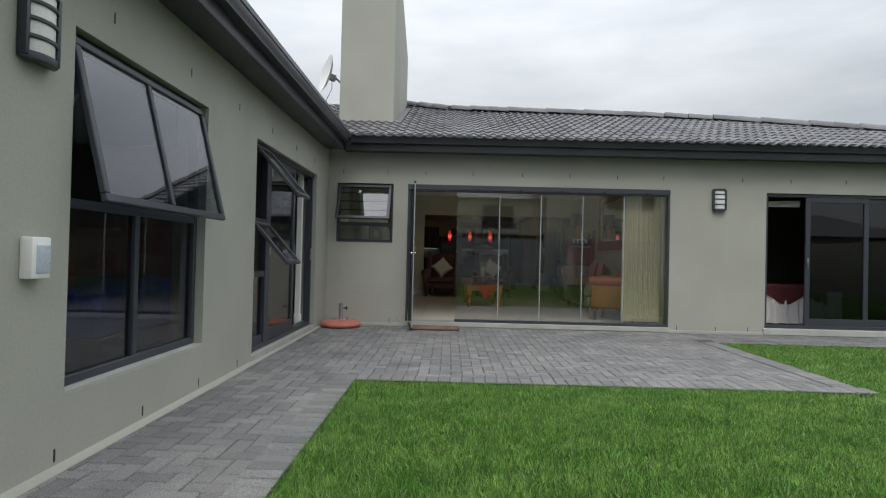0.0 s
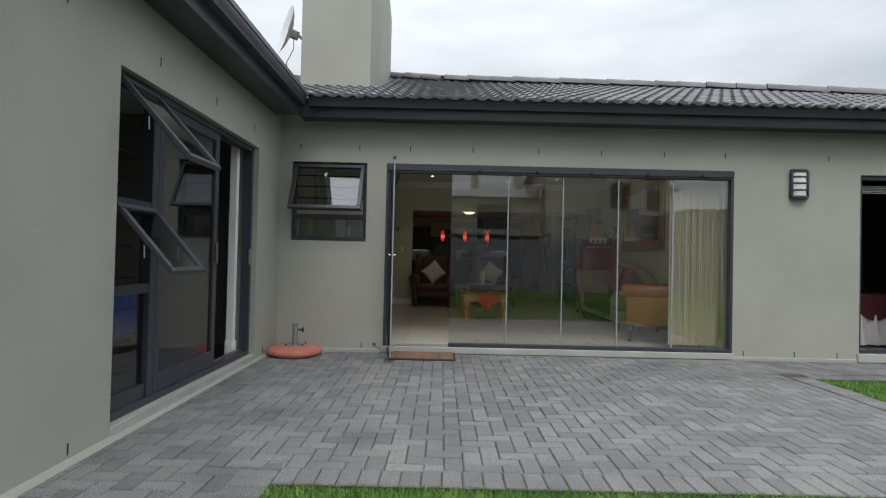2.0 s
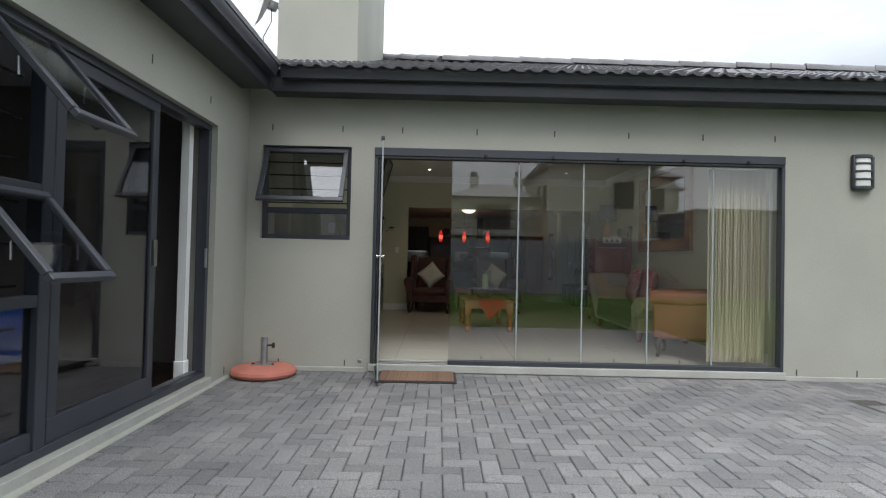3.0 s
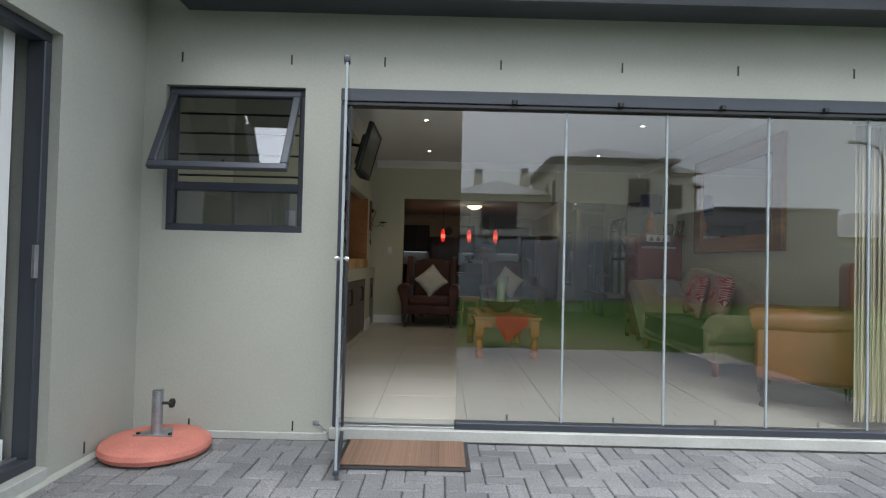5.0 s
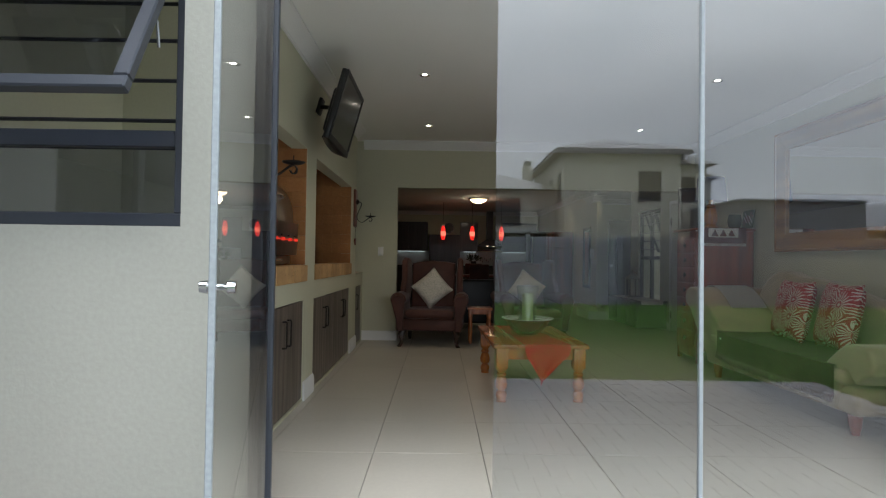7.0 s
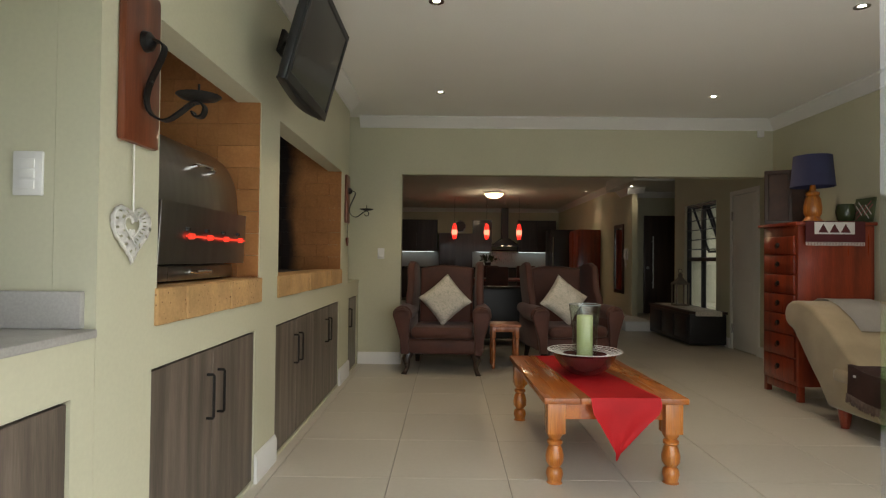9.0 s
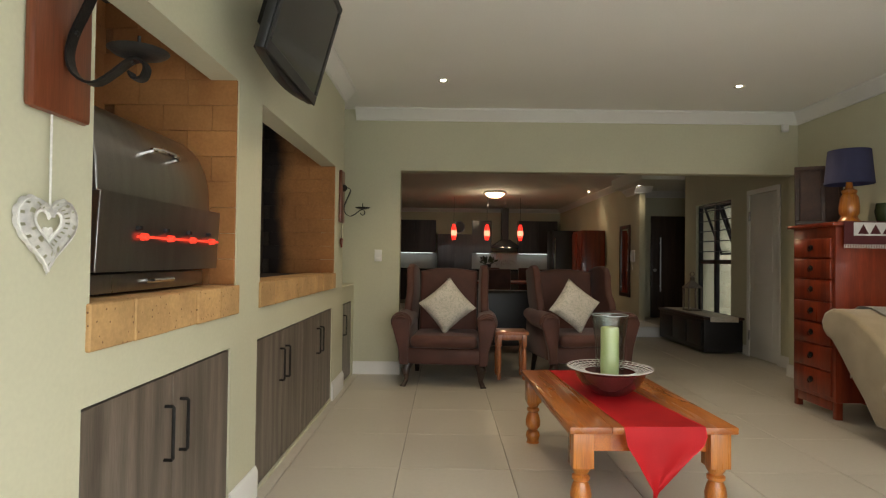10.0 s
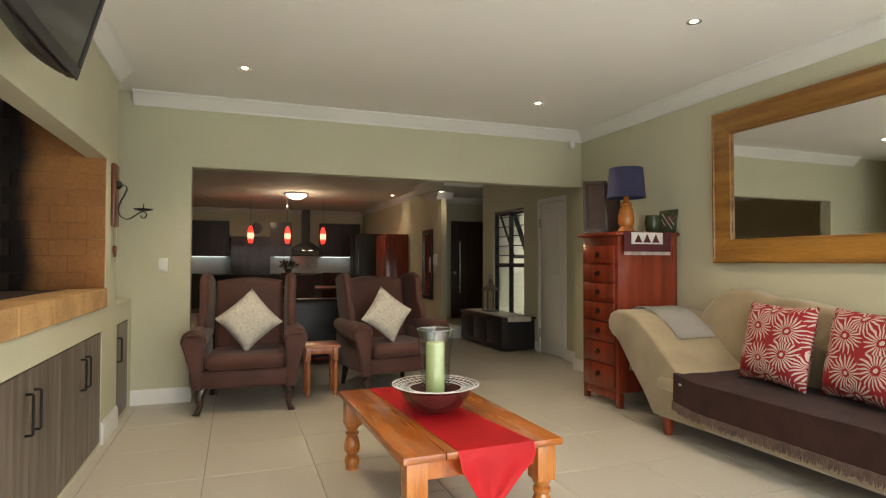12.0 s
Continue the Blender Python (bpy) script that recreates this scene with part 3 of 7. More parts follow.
# ---- eaves ----
def eave(name, along, a, b, sign_label):
    """Gutter, fascia and soffit; along x the eave lies at y = 8.9, along y at x = -1.45."""
    top = thing(name, sign_label, "gutter", kind="structure")
    def put(w0, z0, w1, z1, bev=0.0):
        bm = bmesh.new()
        if along == "x":
            bx(bm, a - w0, 8.9 + w0, z0, b, 8.9 + w1, z1, bev, 2)
        else:
            bx(bm, -1.45 - w0, a, z0, -1.45 - w1, b + w0, z1, bev, 2)
        return bm
    prof = [(0.0, 2.908), (0.0, 2.868), (0.010, 2.862), (0.010, 2.835), (0.026, 2.805), (0.032, 2.775), (0.110, 2.775), (0.110, 2.895), (0.104, 2.895), (0.104, 2.785), (0.040, 2.785), (0.034, 2.808), (0.016, 2.838), (0.016, 2.866), (0.008, 2.908)]
    if along == "x":
        part("gutter", drawn([(8.9 + w, z) for w, z in prof], "x", a, b), FASCIA, top, "charcoal metal gutter")
    else:
        part("gutter", drawn([(-1.45 - w, z) for w, z in prof], "y", a, b), FASCIA, top, "charcoal metal gutter")
    part("fascia", put(0.112, 2.668, 0.135, 2.88, 0.004), FASCIA, top, "charcoal fascia board")
    part("soffit", put(0.136, 2.690, 0.41, 2.700), FASCIA, top, "charcoal soffit board")
    return top


eave("eave_north", "x", -1.45, 12.0, "charcoal gutter and fascia under the tiled roof")
eave("eave_west", "y", -4.8, 8.90, "charcoal gutter and fascia along the side wing")

# ---- roofs ----
PITCH = 0.365
RIDGE = [(-6.0, 13.6), (-1.0, 13.5), (0.05, 12.65), (3.6, 12.2), (3.95, 12.15), (5.7, 11.7), (8.2, 10.5), (12.0, 9.3)]


def ridge_y(x):
    for (a, ya), (b, yb) in zip(RIDGE, RIDGE[1:]):
        if a <= x <= b:
            return ya + (yb - ya) * (x - a) / (b - a)
    return 9.3


bm = bmesh.new()
lo = [bm.verts.new((x, 8.96, 2.86)) for x in [-1.5] + [p[0] for p in RIDGE[1:]]]
hi = [bm.verts.new((x, y, 2.865 + (y - 8.9) * PITCH)) for x, y in [(-6.2, 13.7)] + RIDGE[1:]]
for i in range(len(lo) - 1):
    bm.faces.new((lo[i], lo[i + 1], hi[i + 1], hi[i]))
far = [bm.verts.new((v.co.x, 27.0 if v.co.x < 3.7 else 14.05, 2.9)) for v in hi]
for i in range(len(lo) - 1):
    bm.faces.new((hi[i], hi[i + 1], far[i + 1], far[i]))
roof_north = structure("roof_north", bm, ROOFTILE, "grey concrete tiled roof with capped ridge", "roof", 0)
bm = bmesh.new()
q = [bm.verts.new(c) for c in ((-1.51, -4.8, 2.86), (-1.51, 8.96, 2.86), (-6.2, 13.7, 4.57), (-6.2, -4.8, 4.57))]
bm.faces.new(q)
roof_west = structure("roof_west", bm, ROOFTILE, "grey concrete tiled roof of the side wing", "roof", 0)

# chimney
chimney = thing("chimney", "olive-grey plastered chimney stack on the tiled roof", "chimney", pose(-1.47, 10.5, 3.3))
part("shaft", drawn([(0, -0.2), (2.85, 0.6), (2.85, 2.30), (0.85, 3.15), (0.85, 4.6), (0, 4.6)], "x", -0.485, 0.49, 0.012), PLASTER_OUT, chimney)
part("cap", box(-0.54, -0.06, 4.6, 0.55, 0.91, 4.70, 0.01), PLINTH, chimney)

# ---- shells of the rooms ----
floor_bed = structure("floor", box(-4.2, 9.52, -0.05, 4.9, 27.0, FLOOR - 0.006), GROUT, "cream glazed floor tiles with dark joints", "floor")
BRAAI_HOLES = [(10.93, 11.975, 1.02, 2.05), (12.30, 14.24, 1.02, 2.035), (10.905, 11.925, 0.09, 0.862), (12.275, 14.15, 0.09, 0.848)]
structure("wall_braai", wall("x", -1.06, -1.185, 10.6, 14.6, 0.0, CEIL + 0.02, BRAAI_HOLES), PLASTER_IN, "pale sage plaster wall with two grill niches", "wall")
structure("wall_pier_side", box(-1.75, 10.6, 0, -1.186, 10.70, CEIL + 0.01), PLASTER_IN, "pale sage side of the grill wall", "wall")
structure("wall_pier_end", box(-1.75, 14.50, 0, -1.186, 14.60, CEIL + 0.01), PLASTER_IN, "pale sage end of the grill wall", "wall")
structure("wall_low", wall("x", -1.06, -1.75, 14.6, 15.278, 0.0, 0.98, [(14.66, 15.16, 0.09, 0.835)]), PLASTER_IN, "low plastered counter wall beside the niches", "wall")
structure("wall_nook", wall("x", -1.06, -1.75, 9.56, 10.598, 0.0, 1.010, [(9.75, 10.50, 0.09, 0.862)]), PLASTER_IN, "low plastered counter wall under the window", "wall")
structure("wall_left", wall("x", -1.752, -1.85, 9.56, 15.28, 0.0, CEIL + 0.02), PLASTER_IN, "pale sage plaster wall", "wall")
structure("wall_front_inside", wall("y", 9.502, 9.555, -1.85, 4.0, 0.0, CEIL + 0.02, [WS, (WG[0], WG[1], -1, WG[3])]), PLASTER_IN, "pale sage plaster round the glass front", "wall")
structure("wall_right", wall("x", 3.50, 3.62, 9.556, 15.43, 0.0, CEIL + 0.02), PLASTER_IN, "pale sage plaster wall", "wall")
structure("wall_opening", wall("y", 15.28, 15.43, -4.2, 3.498, 0.0, CEIL + 0.02, [(-0.595, 3.498, 0.0, 2.172)]), PLASTER_IN, "pale sage wall with a wide opening to the kitchen", "wall")
structure("ceiling", box(-1.85, 9.5, CEIL, 3.62, 15.44, CEIL + 0.1), CEILING_PAINT, "white painted ceiling", "ceiling")
structure("ceiling_kitchen", box(-4.3, 15.44, CEIL, 3.9, 27.0, CEIL + 0.1), CEILING_PAINT, "white painted ceiling over the kitchen", "ceiling")
structure("ceiling_entry", box(3.9, 18.45, CEIL, 5.15, 20.5, CEIL + 0.1), CEILING_PAINT, "white ceiling over the entrance", "ceiling")
structure("ceiling_lowered", box(3.05, 18.63, ENTRY_CEIL, 4.94, 20.29, CEIL - 0.002), CEILING_PAINT, "white lowered ceiling over the entrance", "ceiling")
# added wall and unseen slab: they cut the skylight outside the hall window
structure("side_yard_shade_wall", box(5.0, 14.2, -0.1, 5.2, 18.45, 3.3), GREYPAINT, "grey yard wall added outside the hall window to cut the skylight", "wall")
structure("side_yard_light_blocker", box(3.885, 15.3, 2.62, 4.55, 18.6, 2.74), GREYPAINT, "unseen slab added over the side yard to block skylight", "eave")
structure("wall_hall", wall("x", 3.75, 3.88, 15.43, 18.62, 0.0, CEIL + 0.02, [(16.06, 16.64, FLOOR, 2.12), (17.14, 18.22, 0.47, 2.13)]), PLASTER_IN, "beige plaster wall with a window and a white door", "wall")
structure("wall_hall_return", box(3.62, 15.30, 0, 3.75, 15.43, CEIL), PLASTER_IN, "short plaster return", "wall")
structure("wall_entry", wall("y", 20.3, 20.45, 3.45, 5.1, 0.0, CEIL + 0.02), PLASTER_IN, "beige plaster wall round the front door", "wall")
structure("wall_entry_side", wall("x", 4.95, 5.1, 18.49, 20.3, 0.0, CEIL + 0.02), PLASTER_IN, "beige plaster side wall of the entrance", "wall")
structure("wall_entry_front", wall("y", 18.49, 18.62, 3.88, 5.1, 0.0, CEIL + 0.02), PLASTER_IN, "beige plaster wall of the entrance", "wall")
structure("wall_kitchen_side", wall("x", 3.35, 3.45, 19.6, 26.6, 0.0, CEIL - 0.21), PLASTER_IN, "beige plaster wall beside the kitchen", "wall")
structure("wall_kitchen_side_top", box(3.35, 20.30, CEIL - 0.209, 3.45, 26.6, CEIL + 0.02), PLASTER_IN, "beige plaster wall above the kitchen side", "wall")
structure("wall_kitchen_back", wall("y", 26.6, 26.75, -4.2, 3.45, 0.0, CEIL + 0.02), PLASTER_IN, "beige plaster wall behind the kitchen units", "wall")
structure("wall_kitchen_left", wall("x", -4.2, -4.35, 15.43, 26.75, 0.0, CEIL + 0.02), PLASTER_IN, "beige plaster wall", "wall")
structure("hall_step", box(2.86, 18.4, FLOOR - 0.01, 3.34, 19.3, 0.235, 0.008), WHITE, "pale tiled step at the entrance hall", "step")

# side wing and bedroom, seen through their openings
structure("floor_side_wing", box(-6.2, -4.8, -0.05, -2.08, 9.3, FLOOR - 0.01), DARKWOOD, "dark floor of the side wing", "floor")
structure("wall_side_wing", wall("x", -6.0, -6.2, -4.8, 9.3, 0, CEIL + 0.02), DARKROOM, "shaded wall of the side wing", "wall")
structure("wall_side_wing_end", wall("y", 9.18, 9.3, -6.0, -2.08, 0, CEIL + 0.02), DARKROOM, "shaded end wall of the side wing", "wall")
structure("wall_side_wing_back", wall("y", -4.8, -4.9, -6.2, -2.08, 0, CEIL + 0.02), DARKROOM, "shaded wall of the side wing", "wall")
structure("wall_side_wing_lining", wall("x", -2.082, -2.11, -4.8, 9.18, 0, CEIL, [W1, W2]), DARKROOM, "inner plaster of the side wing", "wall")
structure("ceiling_side_wing", box(-6.2, -4.8, CEIL - 0.1, -2.08, 9.3, CEIL), CEILING_PAINT, "ceiling of the side wing", "ceiling")
structure("wall_pilaster", box(-2.078, 8.35, FLOOR, -2.012, 8.42, 2.205), WHITE, "narrow white wall end inside the sliding door", "wall")
structure("floor_bedroom", box(4.0, 9.52, -0.05, 8.4, 13.8, 0.09), DARKWOOD, "dark wooden bedroom floor", "floor")
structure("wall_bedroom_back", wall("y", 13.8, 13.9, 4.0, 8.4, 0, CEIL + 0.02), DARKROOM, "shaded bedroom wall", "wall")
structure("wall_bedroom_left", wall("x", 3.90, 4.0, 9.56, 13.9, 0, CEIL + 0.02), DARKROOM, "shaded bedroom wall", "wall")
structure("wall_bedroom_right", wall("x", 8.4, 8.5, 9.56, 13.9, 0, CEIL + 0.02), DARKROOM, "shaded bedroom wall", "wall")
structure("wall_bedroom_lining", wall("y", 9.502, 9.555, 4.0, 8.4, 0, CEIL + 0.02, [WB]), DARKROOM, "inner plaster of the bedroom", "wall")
structure("ceiling_bedroom", box(3.9, 9.5, CEIL - 0.05, 8.5, 13.9, CEIL + 0.02), CEILING_PAINT, "bedroom ceiling", "ceiling")

# cornices and skirtings
CORN = [(0, 0), (0, -0.115), (0.016, -0.115), (0.020, -0.10), (0.035, -0.085), (0.062, -0.060), (0.085, -0.030), (0.092, -0.022), (0.105, -0.018), (0.105, 0)]


def cornice(name, axis, face, sign, a, b, top=CEIL - 0.001):
    bm = drawn([(face + sign * w, top + z) for w, z in CORN], axis, a, b)
    return structure(name, bm, WHITE, "white moulded ceiling cornice", "cornice")


cornice("cornice", "x", 15.279, -1, -1.06, 3.50)
cornice("cornice", "y", -1.059, 1, 10.6, 14.6)
cornice("cornice", "y", 3.499, -1, 9.556, 15.28)
cornice("cornice", "x", 9.556, 1, -1.06, 3.5)
cornice("cornice", "x", 26.599, -1, -4.2, 3.35)
cornice("cornice", "x", 20.299, -1, 3.45, 4.95, ENTRY_CEIL - 0.001)
cornice("cornice", "y", 3.349, -1, 19.6, 20.3, ENTRY_CEIL - 0.001)
cornice("cornice", "x", 19.601, -1, 3.25, 3.555, ENTRY_CEIL - 0.001)
cornice("cornice", "y", 3.349, -1, 20.31, 26.6)


def skirting(axis, face, sign, a, b, h=0.13):
    prof = [(face, FLOOR - 0.002), (face + sign * 0.016, FLOOR - 0.002), (face + sign * 0.016, FLOOR + h - 0.025), (face + sign * 0.009, FLOOR + h - 0.008), (face + sign * 0.006, FLOOR + h), (face, FLOOR + h)]
    return structure("baseboard", drawn(prof, axis, a, b), WHITE, "white painted skirting board", "skirting")


skirting("x", 15.279, -1, -1.06, -0.597)
skirting("y", -0.596, 1, 15.264, 15.43)
skirting("y", 3.499, -1, 9.556, 15.45)
for a, b in ((10.60, 10.90), (11.93, 12.27), (14.155, 14.655)):
    skirting("y", -1.059, 1, a, b, 0.15)
skirting("y", 3.749, -1, 16.725, 18.62)
skirting("y", 3.749, -1, 15.43, 15.995)
skirting("x", 19.599, -1, 3.34, 3.46, 0.13)
skirting("y", 3.349, -1, 19.6, 26.0)

# ---- windows and glass doors ----
def pane(name, axis, w, u0, u1, z0, z1, parent, mat=GLASS, t=0.006):
    bm = bmesh.new()
    if axis == "x":
        bx(bm, w - t / 2, u0, z0, w + t / 2, u1, z1)
    else:
        bx(bm, u0, w - t / 2, z0, u1, w + t / 2, z1)
    return part(name, bm, mat, parent, smooth=0)


def sash(parent, width, height, m, bars=(), t=0.045, mat=TINTED, handle=True):
    """A top-hung sash that hangs down from its hinge line along local x; local y points outwards."""
    s = part("sash", ring_frame("y", 0, 0.035, 0, width, -height, 0, t, 0.005), ALU, parent, "open charcoal sash", m)
    for b in bars:
        part("glazing_bar", box(b - 0.02, 0.002, -height + t, b + 0.02, 0.033, -t, 0.003, 1), ALU, s)
    edges = [t] + [c for b in bars for c in (b - 0.02, b + 0.02)] + [width - t]
    for a, b in zip(edges[::2], edges[1::2]):
        pane("pane", "y", 0.018, a - 0.004, b + 0.004, -height + t - 0.004, -t + 0.004, s, mat)
    if handle:
        part("sash_handle", rod([(width / 2, -0.005, -height + 0.03), (width / 2, -0.03, -height + 0.04), (width / 2, -0.035, -height + 0.11)], 0.007), BLACK, s)
    for sx in (0.012, width - 0.012):
        part("stay", rod([(sx, -0.01, -0.30), (sx, -0.06, -0.36)], 0.005, 6), GALV, s)
    return s


# window of the side wing: two fixed panes below, one wide sash propped open above
u0, u1, z0, z1 = W1
win = thing("window_1", "charcoal aluminium window with a wide top sash propped open", "window", kind="structure")
part("window_frame", ring_frame("x", -1.975, -1.915, u0, u1, z0, z1, 0.05), ALU, win)
part("transom", box(-1.975, u0 + 0.05, 1.30, -1.915, u1 - 0.05, 1.35, 0.004, 1), ALU, win)
ym = 4.02
part("mullion", box(-1.973, ym - 0.025, z0 + 0.05, -1.917, ym + 0.025, 1.30, 0.004, 1), ALU, win)
pane("pane", "x", -1.945, u0 + 0.05, ym - 0.025, z0 + 0.05, 1.30, win, TINTED)
pane("pane", "x", -1.945, ym + 0.025, u1 - 0.05, z0 + 0.05, 1.30, win, TINTED)
m1 = Matrix.Translation((-1.915, u1 - 0.03, z1 - 0.04)) @ Matrix.Rotation(radians(-90), 4, "Z") @ Matrix.Rotation(radians(13.5), 4, "X")
sash(win, u1 - u0 - 0.06, 0.87, m1, bars=(0.80,))

# sliding door of the side wing with two propped top sashes in its side light
u0, u1, z0, z1 = W2
dr = thing("door_1", "charcoal aluminium sliding door standing open with propped sashes", "door", kind="structure")
part("door_frame", ring_frame("x", -1.99, -1.90, u0, u1, z0, z1, 0.05), ALU, dr)
part("post", box(-1.985, 6.50, z0 + 0.05, -1.905, 6.58, z1 - 0.05, 0.004, 1), ALU, dr)
for z in (1.41, 0.86):
    part("transom", box(-1.98, u0 + 0.05, z - 0.03, -1.91, 6.50, z + 0.03, 0.004, 1), ALU, dr)
pane("pane", "x", -1.945, u0 + 0.05, 6.50, z0 + 0.14, 0.83, dr, TINTED)
part("bottom_rail", box(-1.97, u0 + 0.05, z0 + 0.05, -1.92, 6.50, z0 + 0.14, 0.003, 1), ALU, dr)
for z, h, ang in ((2.15, 0.66, 42), (1.38, 0.545, 41)):
    mm = Matrix.Translation((-1.905, 6.50, z)) @ Matrix.Rotation(radians(-90), 4, "Z") @ Matrix.Rotation(radians(ang), 4, "X")
    sash(dr, 0.46, h, mm, t=0.04)
leaf = part("sliding_leaf", ring_frame("x", -1.955, -1.915, 6.60, 7.66, z0 + 0.05, z1 - 0.05, 0.075, 0.004, 0.13), ALU, dr)
pane("pane", "x", -1.935, 6.675, 7.585, z0 + 0.18, z1 - 0.125, leaf, TINTED)
part("lock", box(-1.912, 7.60, 1.02, -1.895, 7.64, 1.20, 0.004), STEEL, leaf)
part("keep", box(-1.90, 8.43, 1.00, -1.885, 8.46, 1.16, 0.003), GALV, dr)
for k in range(9):
    part("burglar_bar", rod([(-2.04, u0 + 0.03, 0.30 + k * 0.21), (-2.04, 6.52, 0.30 + k * 0.21)], 0.007, 6), BLACK, dr)
for k in range(2):
    part("track", box(-1.995 + k * 0.024, 6.6, z0 + 0.0495, -1.985 + k * 0.024, u1 - 0.05, z0 + 0.062), GALV, dr)
# pilaster base seen in the open door
tagged(part("baseboard", box(-2.085, 8.335, FLOOR - 0.0005, -2.0, 8.435, FLOOR + 0.16, 0.008), WHITE), "white skirting at the foot of the wall end", "skirting", kind="structure")

# small window beside the glass front
u0, u1, z0, z1 = WS
win = thing("window_2", "small charcoal window with its top sash propped open", "window", kind="structure")
part("window_frame", ring_frame("y", 9.345, 9.405, u0, u1, z0, z1, 0.045), ALU, win)
part("transom", box(u0 + 0.045, 9.345, 1.545, u1 - 0.045, 9.405, 1.60, 0.004, 1), ALU, win)
pane("pane", "y", 9.375, u0 + 0.045, u1 - 0.045, z0 + 0.045, 1.545, win, TINTED)
mm = Matrix.Translation((u1 - 0.03, 9.345, z1 - 0.04)) @ Matrix.Rotation(radians(180), 4, "Z") @ Matrix.Rotation(radians(29), 4, "X")
sash(win, u1 - u0 - 0.06, 0.62, mm)
for z in (1.66, 1.80, 1.94, 2.07):
    part("burglar_bar", rod([(u0 + 0.02, 9.47, z), (u1 - 0.02, 9.47, z)], 0.007, 6), BLACK, win)

# frameless folding glass front
u0, u1, z0, z1 = WG
gf = thing("glass_front", "frameless glass panels in charcoal tracks, one panel swung open", "glass door", kind="structure")
part("head_track", box(u0, 9.285, 2.13, u1, 9.385, z1, 0.004, 1), ALU, gf)
part("head_rail", box(u0, 9.295, 2.104, u1, 9.375, 2.128, 0.003, 1), BLACK, gf)
part("left_jamb", box(u0, 9.29, z0, u0 + 0.035, 9.38, 2.104, 0.003, 1), ALU, gf)
part("right_jamb", box(u1 - 0.035, 9.29, z0, u1, 9.38, 2.104, 0.003, 1), ALU, gf)
part("bottom_track", box(0.166, 9.295, z0 + 0.001, u1 - 0.035, 9.375, 0.117, 0.003, 1), ALU, gf)
part("floor_strip", box(u0 + 0.035, 9.305, z0 + 0.001, 0.165, 9.365, z0 + 0.012, 0.002, 1), GALV, gf)
XP = [0.168, 0.84, 1.487, 2.14, 2.785, 3.445]
for a, b in zip(XP, XP[1:]):
    p = pane("glass_panel", "y", 9.335, a + 0.004, b - 0.004, 0.118, 2.104, gf, COATED, 0.010)
    if a > 0.2:
        part("edge_strip", box(a - 0.007, 9.327, 0.12, a + 0.007, 9.343, 2.10, 0.002, 1), EDGE, p)
    part("roller", turned([(0, -0.012), (0.018, -0.012), (0.018, 0.012), (0, 0.012)], 12, (a + 0.33, 9.279, 2.142)), BLACK, p)
    part("pin", turned([(0, 0), (0.008, 0), (0.008, 0.03), (0, 0.03)], 10, (a + 0.33, 9.326, 0.135)), CHROME, p)
# the open panel
mm = Matrix.Translation((-0.545, 9.31, 0)) @ Matrix.Rotation(math.atan2(0.095, 0.70), 4, "Z")
op = part("open_panel", box(-0.005, -0.70, 0.06, 0.005, 0, 2.135, 0.001, 1), COATED, gf, "swung-open clear glass panel", mm)
part("edge_strip", box(-0.007, -0.710, 0.05, 0.007, -0.70, 2.14, 0.002, 1), EDGE, op)
part("hinge_stile", box(-0.012, -0.012, 0.06, 0.014, 0.016, 2.10, 0.003, 1), ALU, op)
part("pivot", box(-0.016, -0.715, 2.141, 0.016, -0.66, 2.175, 0.004), ALU, op)
part("bottom_shoe", box(-0.016, -0.72, 0.035, 0.016, 0.0, 0.058, 0.003), ALU, op)
kb = turned([(0, -0.035), (0.012, -0.035), (0.014, -0.02), (0.007, -0.012), (0.007, 0.012), (0.014, 0.02), (0.012, 0.035), (0, 0.035)], 14)
part("knob", kb, CHROME, op, m=Matrix.Translation((0, -0.66, 1.13)) @ Matrix.Rotation(radians(90), 4, "Y"))
# vertical blind bunched at the end of the glass front
bl = thing("vertical_blind", "bunched cream vertical blind hanging behind the glass front", "blind", pose(3.135, 9.51, 0.13))
slat = to_mesh("slat", box(-0.044, -0.0012, 0, 0.044, 0.0012, 1.97), BLIND, 0)
for k in range(22):
    s = new("slat", slat)
    s.matrix_basis, s.parent = pose(-0.29 + k * 0.0262, 0.004 * math.sin(k * 1.7), 0, 0, 0, 36 + 7 * math.sin(k * 2.1)), bl
part("head_rail", box(-0.34, -0.02, 1.985, 0.34, 0.02, 2.02, 0.003), WHITE, bl)
part("bead_chain", rod([(0.31, -0.02, 1.95), (0.31, -0.025, 0.5), (0.32, -0.02, 0.45), (0.325, -0.02, 1.95)], 0.003, 5), WHITE, bl)

# bedroom sliding door
u0, u1, z0, z1 = WB
dr = thing("door_2", "charcoal aluminium bedroom sliding door standing open", "door", kind="structure")
part("door_frame", ring_frame("y", 9.34, 9.44, u0, u1, z0, z1, 0.05), ALU, dr)
for a, b, w in ((5.62, 6.60, 9.365), (6.50, 7.30, 9.405)):
    leaf = part("sliding_leaf", ring_frame("y", w - 0.018, w + 0.018, a, b, z0 + 0.05, z1 - 0.05, 0.075, 0.004, 0.11), ALU, dr)
    pane("pane", "y", w, a + 0.075, b - 0.075, z0 + 0.16, z1 - 0.125, leaf, DARKGLASS)
    part("pull", box(a + 0.02, w - 0.035, 1.03, a + 0.045, w - 0.018, 1.20, 0.004), STEEL, leaf)
for k in range(5):
    part("blind_slat", box(u0 + 0.06, 9.47, 2.09 - k * 0.02, 5.60, 9.50, 2.095 - k * 0.02), WHITE, dr)

